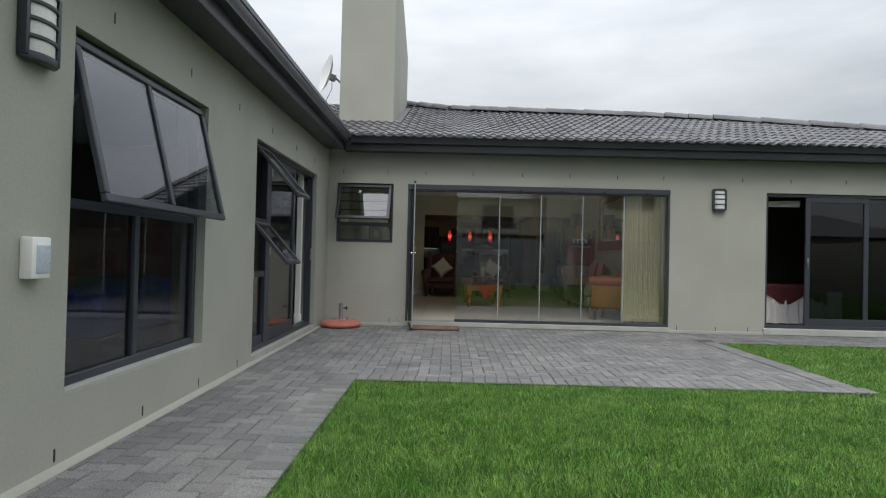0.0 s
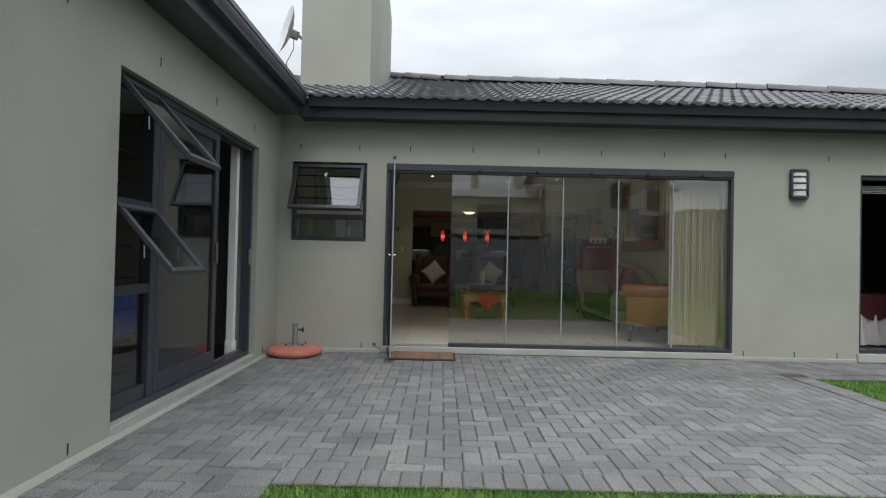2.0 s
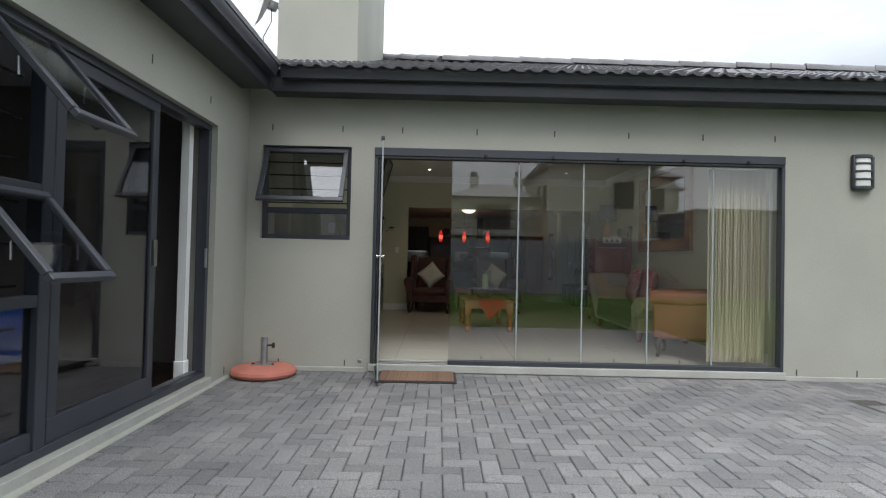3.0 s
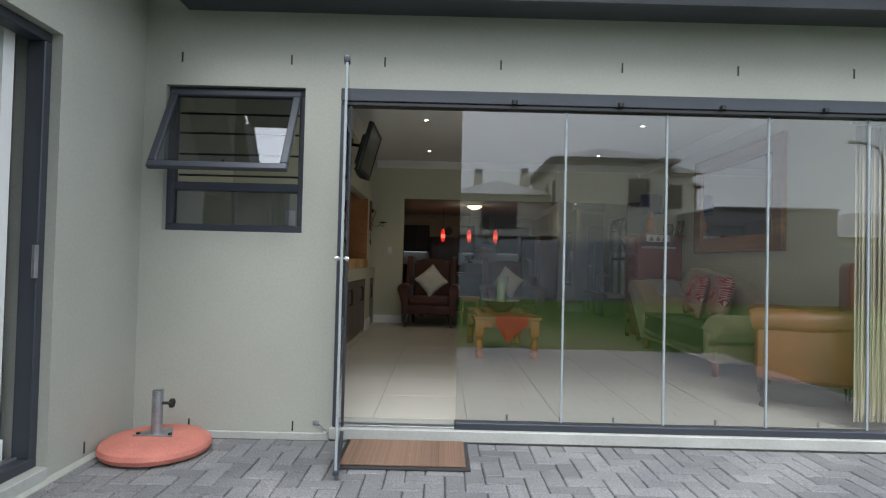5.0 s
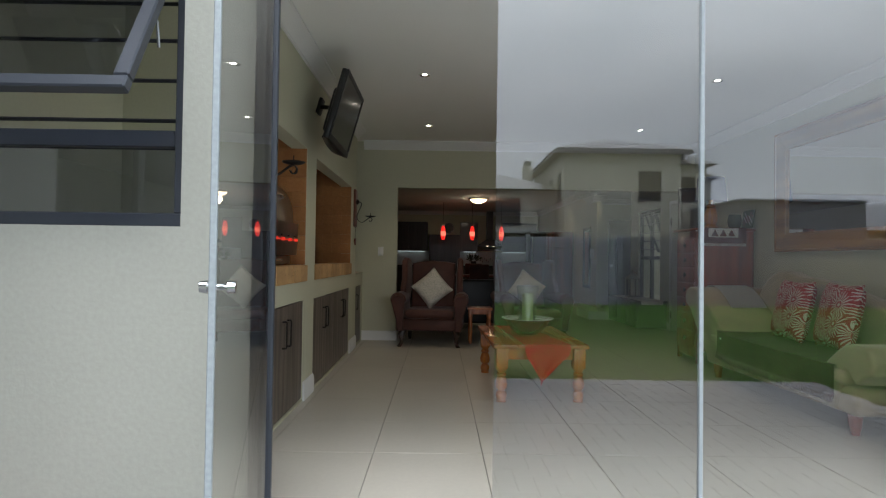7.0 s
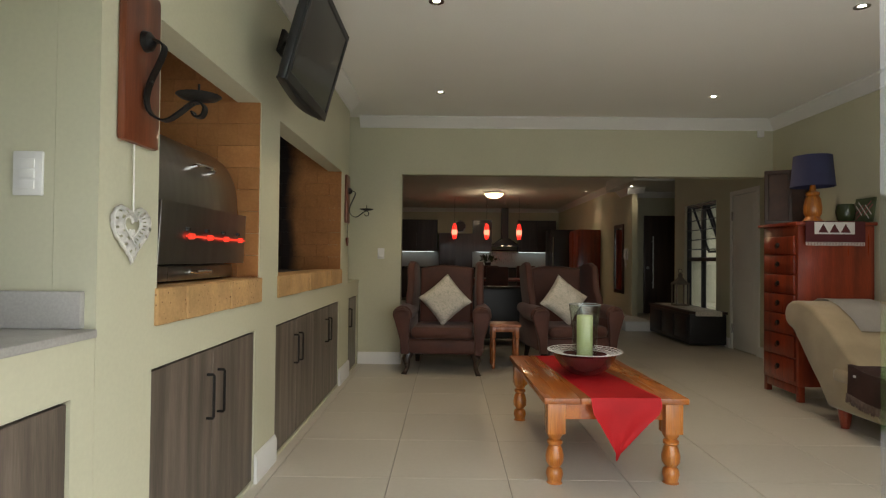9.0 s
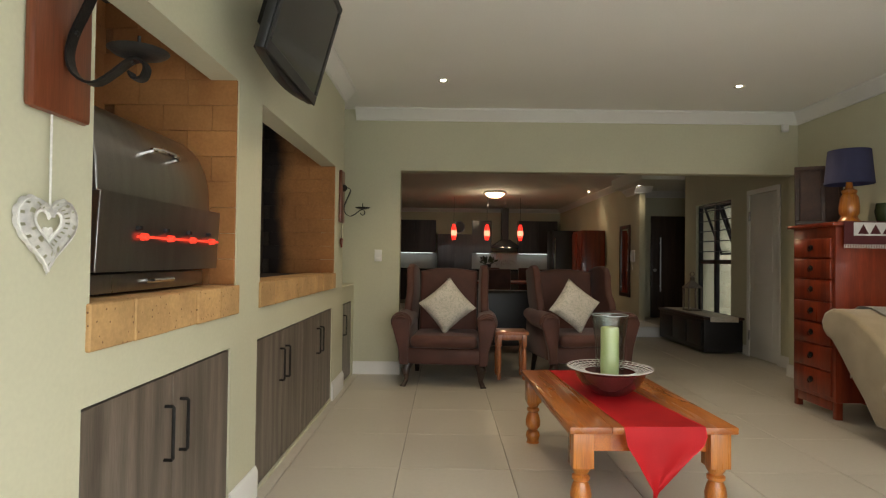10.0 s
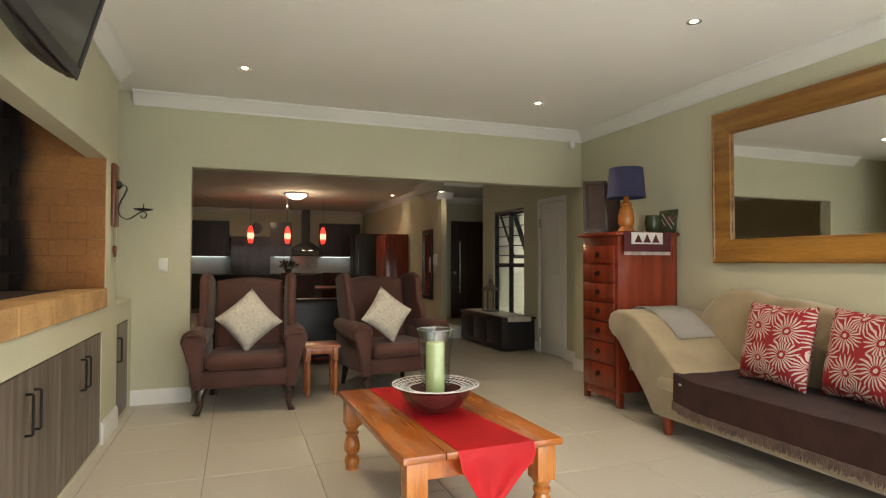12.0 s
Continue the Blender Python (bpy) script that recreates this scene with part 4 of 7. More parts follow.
# hall window, white inner door, front door
win = thing("window_3", "black steel hall window with burglar bars and open sashes", "window", kind="structure")
part("window_frame", ring_frame("x", 3.79, 3.85, 17.14, 18.22, 0.47, 2.13, 0.04), BLACK, win)
part("transom", box(3.79, 17.18, 1.24, 3.85, 18.18, 1.30, 0.003, 1), BLACK, win)
part("mullion", box(3.79, 17.66, 0.51, 3.85, 17.71, 2.09, 0.003, 1), BLACK, win)
for a, b in ((17.18, 17.66), (17.71, 18.18)):
    pane("pane", "x", 3.82, a, b, 0.51, 1.24, win)
    mm = Matrix.Translation((3.85, a, 2.09)) @ Matrix.Rotation(radians(90), 4, "Z") @ Matrix.Rotation(radians(-20), 4, "X") @ Matrix.Scale(-1, 4, (0, 1, 0))
    s = part("sash", ring_frame("y", 0, 0.03, 0, b - a, -0.76, 0, 0.03), BLACK, win, "open black sash", mm)
    pane("pane", "y", 0.015, 0.03, b - a - 0.03, -0.73, -0.03, s)
for k in range(5):
    part("burglar_bar", rod([(3.775, 17.16, 1.42 + 0.15 * k), (3.775, 18.2, 1.42 + 0.15 * k)], 0.007, 6), BLACK, win)
dr = thing("door_3", "white painted panel door with steel hinges, closed", "door", kind="structure")
part("door_frame", ring_frame("x", 3.735, 3.85, 16.00, 16.72, -0.1, 2.18, 0.06), WHITE, dr)
lf = part("door_leaf", box(3.747, 16.066, FLOOR + 0.01, 3.787, 16.652, 2.115, 0.003), WHITE, dr)
for a, b in ((0.25, 1.0), (1.15, 1.95)):
    part("panel", box(3.741, 16.15, a, 3.752, 16.56, b, 0.008), WHITE, lf)
for z in (0.35, 1.85):
    part("hinge", rod([(3.738, 16.655, z - 0.06), (3.738, 16.655, z + 0.06)], 0.011), STEEL, lf)
dr = thing("door_4", "dark espresso front door with a long steel pull", "door", kind="structure")
part("door_leaf", box(3.80, 20.25, 0.20, 4.62, 20.297, 2.13, 0.004), DOORWOOD, dr)
part("pull", rod([(3.955, 20.19, 0.70), (3.955, 20.19, 1.72)], 0.014), STEEL, dr)
for z in (0.8, 1.62):
    part("pull_post", rod([(3.955, 20.19, z), (3.955, 20.25, z)], 0.008), STEEL, dr)
part("lock", turned([(0, 0), (0.03, 0), (0.03, 0.012), (0, 0.012)], 16), STEEL, dr, m=Matrix.Translation((3.87, 20.25, 1.1)) @ Matrix.Rotation(radians(90), 4, "X"))
structure("hall_floor_raised", box(3.46, 18.63, 0.0, 4.95, 20.3, 0.20), FLOORTILE, "pale tiled entrance floor one step up", "floor")

# ---- things outdoors ----
def wall_lamp(m, w, h):
    """A bulkhead lamp with a dark cage of three bars; local y points out of the wall."""
    t = thing("wall_lamp", "dark bulkhead wall lamp with an opal glass behind bars", "wall lamp", m, "outside wall lamps")
    part("backplate", box(-w / 2, 0, -h / 2, w / 2, 0.018, h / 2, 0.006), ALU, t)
    out = [(w * 0.42 * math.cos(a), 0.018 + 0.055 * math.sin(a)) for a in [math.pi * i / 12 for i in range(13)]]
    part("diffuser", drawn(out, "z", -h * 0.44, h * 0.44, 0.004), DIFFUSER, t, "white opal glass")
    rim = [(w * 0.5 * math.cos(a), 0.018 + 0.064 * math.sin(a)) for a in [math.pi * i / 12 for i in range(13)]]
    for k, z in enumerate((-0.47, -0.21, 0.03, 0.26, 0.47)):
        half = 0.055 if k in (0, 4) else 0.028
        part("bar", drawn(rim, "z", (z - half) * h, (z + half) * h, 0.003), ALU, t)
    for sx in (-0.47, 0.47):
        part("side_bar", box(sx * w - 0.012, 0.012, -h * 0.48, sx * w + 0.012, 0.05, h * 0.48, 0.004), ALU, t)
    return t


wall_lamp(Matrix.Translation((-1.849, 2.985, 2.09)) @ Matrix.Rotation(radians(-90), 4, "Z"), 0.21, 0.33)
wall_lamp(Matrix.Translation((4.237, 9.299, 2.07)) @ Matrix.Rotation(radians(180), 4, "Z"), 0.20, 0.33)

pir = thing("motion_detector", "white plastic alarm detector on the plaster wall", "sensor", pose(-1.849, 3.0, 1.04))
part("case", box(0.0, -0.06, -0.095, 0.06, 0.06, 0.095, 0.008), WHITE, pir)
part("lens", box(0.055, -0.035, -0.070, 0.066, 0.052, 0.060, 0.005), material("pale_blue_lens", (0.45, 0.50, 0.56), 0.3, var=0.08, scale=20), pir, "pale grey lens")

ub = thing("parasol_base", "round terracotta concrete parasol base with a steel tube", "parasol base", pose(-1.545, 8.985, 0))
part("weight", turned([(0, 0.004), (0.255, 0.004), (0.285, 0.015), (0.298, 0.04), (0.29, 0.065), (0.26, 0.085), (0.18, 0.098), (0.05, 0.102), (0, 0.102)], 40), ORANGE, ub)
part("mounting_plate", drawn([(-0.11, -0.05), (0.11, -0.05), (0.05, 0.10), (-0.05, 0.10)], "z", 0.102, 0.109, 0.001), GALV, ub)
part("tube", turned([(0, 0.108), (0.031, 0.108), (0.031, 0.35), (0.026, 0.35), (0.026, 0.2), (0, 0.2)], 20), GALV, ub)
kn = bmesh.new()
for k in range(6):
    a = k * math.pi / 3
    tube(kn, [(0, 0.016 * math.cos(a), 0.016 * math.sin(a)), (0.018, 0.016 * math.cos(a), 0.016 * math.sin(a))], 0.011, 8)
tube(kn, [(-0.045, 0, 0), (0.012, 0, 0)], 0.009, 8)
part("knob", kn, BLACK, ub, m=pose(0.075, -0.005, 0.28))
for a in (-0.09, 0.09):
    part("bolt", turned([(0, 0.109), (0.012, 0.109), (0.012, 0.118), (0, 0.118)], 6, (a, -0.03, 0)), IRON, ub)

mat_ob = thing("doormat", "ribbed brown coir doormat with a dark rubber border", "doormat", pose(-0.125, 9.02, 0.002))
part("border", box(-0.37, -0.24, 0, 0.37, 0.24, 0.010, 0.004), RUBBER, mat_ob)
rib = to_mesh("coir_rib", box(-0.345, -0.0062, 0.010, 0.345, 0.0062, 0.022, 0.004, 1), COIR, 0)
for k in range(22):
    s = new("coir_rib", rib)
    s.matrix_basis, s.parent = pose(0, -0.205 + k * 0.0195, 0.0006 * (k % 2)), mat_ob

hook = thing("door_catch", "small steel door catch with a chain on the wall", "door catch", pose(-0.70, 9.299, 0.10))
part("plate", box(-0.02, -0.012, -0.015, 0.02, 0, 0.015, 0.003), GALV, hook)
ch = bmesh.new()
for k in range(6):
    c = Vector((0.02 + k * 0.014, -0.02, -0.008 - k * 0.013))
    tube(ch, [c + Vector((0.010 * math.cos(a), 0.004 * math.sin(a) * (k % 2), 0.008 * math.sin(a))) for a in [i * math.pi / 4 for i in range(8)]], 0.002, 5, True)
part("chain", ch, GALV, hook)

dish = thing("satellite_dish", "white satellite dish on a bracket beside the chimney", "satellite dish", Matrix.Translation((-2.30, 11.2, 4.50)) @ Matrix.Rotation(radians(28), 4, "Z") @ Matrix.Rotation(radians(12), 4, "Y"))
part("reflector", turned([(0, 0), (0.12, 0.008), (0.24, 0.035), (0.36, 0.085), (0.365, 0.085), (0.36, 0.075), (0.24, 0.022), (0.12, -0.006), (0, -0.014)], 36), WHITE, dish, m=Matrix.Rotation(radians(-90), 4, "Y"))
part("bracket", box(0.0, -0.04, -0.09, 0.13, 0.04, 0.03, 0.01), GALV, dish)
part("mast", rod([(0.10, 0, 0), (0.20, 0, -0.05), (0.36, 0, -0.05)], 0.022), GALV, dish)
part("cable", rod([(0.05, -0.03, -0.05), (0.10, -0.03, -0.25), (0.05, -0.02, -0.50), (0.2, 0, -0.9)], 0.006, 6), BLACK, dish)

blue = material("blue_bed_cover", (0.05, 0.15, 0.55), 0.85, var=0.25, scale=4, bump=0.3)
bd2 = thing("blue_bed", "low bed with a plain blue cover in the side wing", "bed", pose(-4.7, 4.9, FLOOR - 0.01))
part("base", box(0, 0, 0.02, 2.0, 2.9, 0.30, 0.02), DARKWOOD, bd2)
part("mattress", soft(box(-0.02, -0.02, 0.301, 2.02, 2.92, 0.66, 0.05, 3), 0.008), blue, bd2, "blue bed cover")

# bed in the bedroom
bed = thing("bed", "bed with white linen hanging to the floor and a maroon throw", "bed", pose(4.62, 10.12, 0.09))
part("base", box(0.0, 0.0, 0.02, 2.1, 1.6, 0.30, 0.02), LINEN, bed)
part("mattress", soft(box(-0.02, -0.02, 0.31, 2.12, 1.62, 0.52, 0.05, 3), 0.008), LINEN, bed)
sk = bmesh.new()
rows = []
for k in range(9):
    u = k / 8                      # from the floor up to the mattress
    row = []
    for i in range(121):
        s = i / 120
        x = -0.02 + 2.1 * s
        fold = (0.045 * math.sin(s * 62 + 1.5 * math.sin(s * 11)) + 0.02 * math.sin(s * 131)) * (1 - u) ** 0.8
        row.append(sk.verts.new((x, -0.05 - 0.05 * (1 - u) - fold, 0.02 + 0.54 * u)))
    rows.append(row)
for k in range(8):
    for i in range(120):
        sk.faces.new((rows[k][i], rows[k][i + 1], rows[k + 1][i + 1], rows[k + 1][i]))
part("bed_skirt", sk, LINEN, bed, "white linen bed cover hanging in folds", smooth=1.2)
part("throw", soft(box(-0.02, -0.06, 0.53, 1.9, 1.3, 0.66, 0.04, 3), 0.02, 3), MAROON, bed, "maroon throw")
drop = [(0.10, 0.62)] + [(0.10 + 1.7 * i / 24, 0.50 - 0.17 * abs(math.sin(math.pi * i / 24 * 2.5)) ** 1.5) for i in range(25)] + [(1.80, 0.62)]
part("throw_edge", soft(drawn(drop, "y", -0.085, -0.068), 0.002), MAROON, bed, "maroon throw hanging in points")

# ---- boundary and neighbours, seen in the glass ----
fence = thing("precast_fence", "grey precast concrete panel fence behind the lawn", "fence", pose(0, -4.75, 0))
post = to_mesh("post", box(-0.07, -0.07, -0.1, 0.07, 0.07, 1.92, 0.008, 1), CONCRETE, 0)
pan = to_mesh("fence_panel", box(-0.58, -0.025, 0, 0.58, 0.025, 0.300, 0.012, 1), CONCRETE, 0)
for i in range(6):
    x = -1.45 + i * 1.302
    s = new("post", post)
    s.matrix_basis, s.parent = pose(x, 0, 0), fence
    for k in range(6 if i < 5 else 0):
        s = new("fence_panel", pan)
        s.matrix_basis, s.parent = pose(x + 0.651, 0.01 * (k % 2), -0.02 + k * 0.315), fence
structure("boundary_wall", box(5.14, -4.83, -0.1, 14.0, -4.68, 1.90, 0.01), GREYPAINT, "grey plastered boundary wall behind the lawn", "wall")
structure("boundary_wall_east", box(14.0, -4.83, -0.1, 14.15, 12.0, 1.9, 0.01), PLASTER_OUT, "olive-grey boundary wall beside the lawn", "wall")


def hip_roof(x0, y0, x1, y1, z, h, over=0.5):
    bm = bmesh.new()
    x0, y0, x1, y1 = x0 - over, y0 - over, x1 + over, y1 + over
    a = [bm.verts.new(c) for c in ((x0, y0, z), (x1, y0, z), (x1, y1, z), (x0, y1, z))]
    d = min(x1 - x0, y1 - y0) / 2
    if x1 - x0 > y1 - y0:
        r = [bm.verts.new((x0 + d, (y0 + y1) / 2, z + h)), bm.verts.new((x1 - d, (y0 + y1) / 2, z + h))]
        fs = ((a[0], a[1], r[1], r[0]), (a[1], a[2], r[1]), (a[2], a[3], r[0], r[1]), (a[3], a[0], r[0]))
    else:
        r = [bm.verts.new(((x0 + x1) / 2, y0 + d, z + h)), bm.verts.new(((x0 + x1) / 2, y1 - d, z + h))]
        fs = ((a[0], a[1], r[0]), (a[1], a[2], r[1], r[0]), (a[2], a[3], r[1]), (a[3], a[0], r[0], r[1]))
    for f in fs:
        bm.faces.new(f)
    bm.faces.new(a[::-1])
    return bm


house = thing("neighbour_house", "two-storey beige rendered house with grey hipped roof", "house", pose(0, -16, 0))
part("wall", box(6.0, -9, -0.1, 11.7, -0.3, 6.60), HOUSEPAINT, house)
part("step_wall", box(11.7, -8, -0.1, 13.1, -0.6, 6.0), HOUSEPAINT, house)
part("step_roof", hip_roof(11.7, -8, 13.1, -0.6, 6.0, 0.6, 0.38), ROOFTILE, house)
part("wing_wall", box(0.6, -9, -0.1, 6.0, -2.5, 4.9), HOUSEPAINT, house)
part("bay_wall", box(13.1, -6, -0.1, 13.6, -1.2, 5.4), HOUSEPAINT, house)
part("roof", hip_roof(6.0, -9, 11.7, -0.3, 6.62, 1.15), ROOFTILE, house)
part("wing_roof", hip_roof(0.6, -9, 6.0, -2.5, 4.9, 1.2, 0.4), ROOFTILE, house)
part("bay_roof", hip_roof(13.1, -6, 13.6, -1.2, 5.4, 0.4, 0.35), ROOFTILE, house)
part("eave_band", box(5.55, -9.4, 6.47, 12.15, 0.15, 6.60), FASCIA, house)
for cx, cy, cz in ((2.2, -6, 6.6), (5.0, -5.5, 6.6)):
    part("chimney", box(cx - 0.28, cy - 0.28, 4.5, cx + 0.28, cy + 0.28, cz, 0.02), HOUSEPAINT, house)
    part("chimney_pot", box(cx - 0.2, cy - 0.2, cz, cx + 0.2, cy + 0.2, cz + 0.3, 0.02), FASCIA, house)
for x0, x1, z0, z1, y in ((9.62, 10.73, 4.17, 5.65, -0.3), (7.2, 8.0, 1.2, 2.2, -0.3), (9.6, 10.2, 0.2, 2.2, -0.3), (2.2, 4.2, 3.0, 4.5, -2.5), (11.75, 12.55, 4.15, 5.4, -0.6)):
    w = part("window", ring_frame("y", y - 0.05, y + 0.04, x0, x1, z0, z1, 0.07), ALU, house)
    pane("pane", "y", y + 0.02, x0 + 0.07, x1 - 0.07, z0 + 0.07, z1 - 0.07, w, SCREEN)
for k, (a, b) in enumerate(((-3.6, -3.0), (-6.0, -5.4), (-1.6, -1.0))):
    w = part("window", ring_frame("x", 5.93, 6.04, a, b, 4.0, 5.6, 0.06), ALU, house)
    pane("pane", "x", 5.97, a + 0.06, b - 0.06, 4.06, 5.54, w, SCREEN)
bal = part("balcony", box(0.6, -2.5, 2.55, 6.0, -1.2, 2.8, 0.02), PLINTH, house)
for k in range(12):
    part("baluster", rod([(0.7 + k * 0.47, -1.25, 2.8), (0.7 + k * 0.47, -1.25, 3.7)], 0.02, 6), BLACK, bal)
for z in (3.0, 3.7):
    part("rail", rod([(0.6, -1.25, z), (6.0, -1.25, z)], 0.025, 6), BLACK, bal)
low = thing("neighbour_building", "low flat grey building beyond the fence", "house", pose(0, -12, 0))
part("wall", box(12.3, -8, -0.1, 17.5, 0, 3.75, 0.02), GREYPAINT, low)
part("parapet", box(12.25, -8.1, 3.75, 17.55, 0.1, 3.86, 0.02), CONCRETE, low)
w = part("window", ring_frame("y", -0.05, 0.03, 15, 17, 1.6, 2.3, 0.07), ALU, low)
pane("pane", "y", 0.01, 15.07, 16.93, 1.67, 2.23, w, SCREEN)
far_house = thing("neighbour_cottage", "single-storey house with a grey tiled hipped roof", "house", pose(0, -13, 0))
part("wall", box(18.2, -7, -0.1, 26.0, -0.5, 2.7), HOUSEPAINT, far_house)
part("roof", hip_roof(18.2, -7, 26.0, -0.5, 2.7, 1.5, 0.45), ROOFTILE, far_house)
pole = thing("street_lamp", "thin grey street lamp behind the fence", "street lamp", pose(15.6, -7.0, -0.1))
part("mast", rod([(0, 0, 0), (0, 0, 5.0), (-0.15, 0, 5.6), (-0.8, 0, 5.8)], 0.05), GALV, pole)
part("head", box(-1.25, -0.08, 5.74, -0.7, 0.08, 5.86, 0.03), GALV, pole)

# ---- grill wall ----
def brick_lining(name, y0, y1, z0, z1, x_face, x_back, parent_label, sooty):
    """Fire bricks lining the sides and back of a niche, each a piece of its own."""
    t = thing(name, parent_label, "brick lining", kind="structure")
    part("backing", box(x_back - 0.02, y0 - 0.03, z0 - 0.03, x_back, y1 + 0.03, z1 + 0.36), SOOT if sooty else MORTAR, t)
    for a, b in ((y0 - 0.032, y0 - 0.012), (y1 + 0.012, y1 + 0.032)):
        part("backing", box(x_back, a, z0 - 0.03, x_face - 0.126, b, z1 + 0.33), SOOT if sooty else MORTAR, t)
    part("backing", box(x_back, y0 - 0.03, z1 + 0.34, x_face - 0.13, y1 + 0.03, z1 + 0.36), SOOT, t)
    h, w = (z1 - z0) / 9.0, 0.22
    m_side = to_mesh("brick", box(-w / 2 + 0.0007, -0.02, 0.0006, w / 2 - 0.0007, 0.02, h - 0.0006, 0.0016, 1), SMOKED if sooty else FIREBRICK, 0)
    m_back = to_mesh("brick", box(-w / 2 + 0.0007, -0.02, 0.0006, w / 2 - 0.0007, 0.02, h - 0.0006, 0.0016, 1), SOOT if sooty else FIREBRICK, 0)
    m_sideh = to_mesh("brick", box(-w / 4 + 0.0007, -0.02, 0.0006, w / 4 - 0.0007, 0.02, h - 0.0006, 0.0016, 1), SMOKED if sooty else FIREBRICK, 0)
    for r in range(12):
        z = z0 + r * h
        x = x_face - 0.006 if r < 9 else x_face - 0.13
        first = True
        while x > x_back + 0.02:
            half = r % 2 == 1 and first
            wid = w / 2 if half else w
            if x - wid < x_back - 0.08:
                break
            for yy, back in ((y1 + 0.008, False), (y0 - 0.008, sooty)):
                b = new("brick", m_sideh if half else m_side)
                b.matrix_basis, b.parent = pose(x - wid / 2, yy, z), t
            x -= wid
            first = False
        n = max(1, round((y1 - y0) / w))
        step = (y1 - y0) / n
        for k in range(n):
            b = new("brick", m_back)
            b.matrix_basis, b.parent = pose(x_back + 0.015, y0 + (k + 0.5) * step, z, 0, 0, 90), t
            b.scale = (step / w, 1, 1)
    return t


brick_lining("niche_lining_1", 10.93, 11.975, 1.02, 2.05, -1.06, -1.70, "orange fire bricks lining the gas grill niche", False)
brick_lining("niche_lining_2", 12.30, 14.24, 1.02, 2.035, -1.06, -1.70, "orange fire bricks with soot lining the wood fire niche", True)
for nm, y0, y1 in (("niche_sill_1", 10.915, 11.99), ("niche_sill_2", 12.285, 14.25)):
    t = thing(nm, "yellow fire brick sill of a grill niche", "sill", pose(-1.06, 0, 1.02), kind="structure")
    n = round((y1 - y0) / 0.235)
    st = (y1 - y0) / n
    me = to_mesh("brick", box(-0.22, -st / 2 + 0.002, -0.015, 0.012, st / 2 - 0.002, 0.112, 0.004, 1), SILLBRICK, 0)
    for k in range(n):
        b = new("brick", me)
        b.matrix_basis, b.parent = pose(0.004 * math.sin(k * 2.3), y0 + (k + 0.5) * st, 0), t
    part("hearth", box(-0.66, y0 + 0.02, -0.01, -0.22, y1 - 0.02, 0.105), SOOT, t)

# built-in gas grill
gr = thing("gas_grill", "stainless steel built-in gas grill with a domed lid and red-lit knobs", "grill", pose(-1.31, 11.455, 1.135))
body = [(-0.24, 0.075), (0.20, 0.075), (0.212, 0.31), (-0.24, 0.31)]
part("body", drawn(body, "y", -0.425, 0.425, 0.006), STEEL, gr)
part("base", box(-0.22, -0.38, 0.0, 0.12, 0.38, 0.074, 0.005), BLACK, gr)
part("drip_tray", box(0.10, -0.38, 0.008, 0.16, 0.38, 0.068, 0.005), STEEL, gr)
part("tray_handle", rod([(0.16, -0.07, 0.04), (0.182, -0.07, 0.04), (0.182, 0.07, 0.04), (0.16, 0.07, 0.04)], 0.008), CHROME, gr)
lid = [(-0.22 + 0.40 * 0.5 * (1 - math.cos(a)), 0.312 + 0.31 * math.sin(a) ** 0.8) for a in [math.pi * i / 14 for i in range(15)]]
lidob = part("lid", drawn(lid, "y", -0.39, 0.39, 0.008), STEEL, gr, "domed stainless lid")
part("lid_handle", rod([(0.13, -0.09, 0.47), (0.185, -0.09, 0.485), (0.195, -0.06, 0.488), (0.195, 0.06, 0.488), (0.185, 0.09, 0.485), (0.13, 0.09, 0.47)], 0.010), CHROME, lidob)
REDGLOW = glowing("red_lit_plastic", (1.0, 0.05, 0.025), 0.16)
part("control_rail", rod([(0.213, -0.23, 0.185), (0.213, 0.40, 0.185)], 0.004, 8), REDGLOW, gr, "glowing red control rail")
for k in range(4):
    y = -0.20 + k * 0.175
    kn = part("knob", turned([(0, 0), (0.0125, 0), (0.011, 0.020), (0, 0.022)], 18), REDGLOW, gr, "red lit knob", Matrix.Translation((0.210, y, 0.185)) @ Matrix.Rotation(radians(90), 4, "Y"))
    part("pointer", box(0.208, y - 0.035, 0.205, 0.222, y - 0.012, 0.219, 0.003), BLACK, gr)

# cabinets in the grill wall
def cabinet(y0, y1, z1, doors):
    t = thing("cabinet", "grey-brown wood-grain cabinet doors with black bar handles", "cabinet", pose(-1.075, y0, 0.09), "cabinets in the grill wall")
    part("carcass", box(-0.56, 0.004, 0.002, -0.012, y1 - y0 - 0.004, z1 - 0.092), GREYOAK, t)
    w = (y1 - y0 - 0.012) / doors
    for k in range(doors):
        a = 0.006 + k * w
        d = part("door", box(-0.010, a + 0.002, 0.012, 0.010, a + w - 0.002, z1 - 0.10, 0.002, 1), GREYOAK, t)
        side = a + w - 0.055 if k % 2 == 0 and doors > 1 else a + 0.055
        h = z1 - 0.10
        part("handle", rod([(0.010, side, h - 0.10), (0.036, side, h - 0.10), (0.040, side, h - 0.105), (0.040, side, h - 0.275), (0.036, side, h - 0.28), (0.010, side, h - 0.28)], 0.006, 8), IRON, d, "black bar handle")
    return t


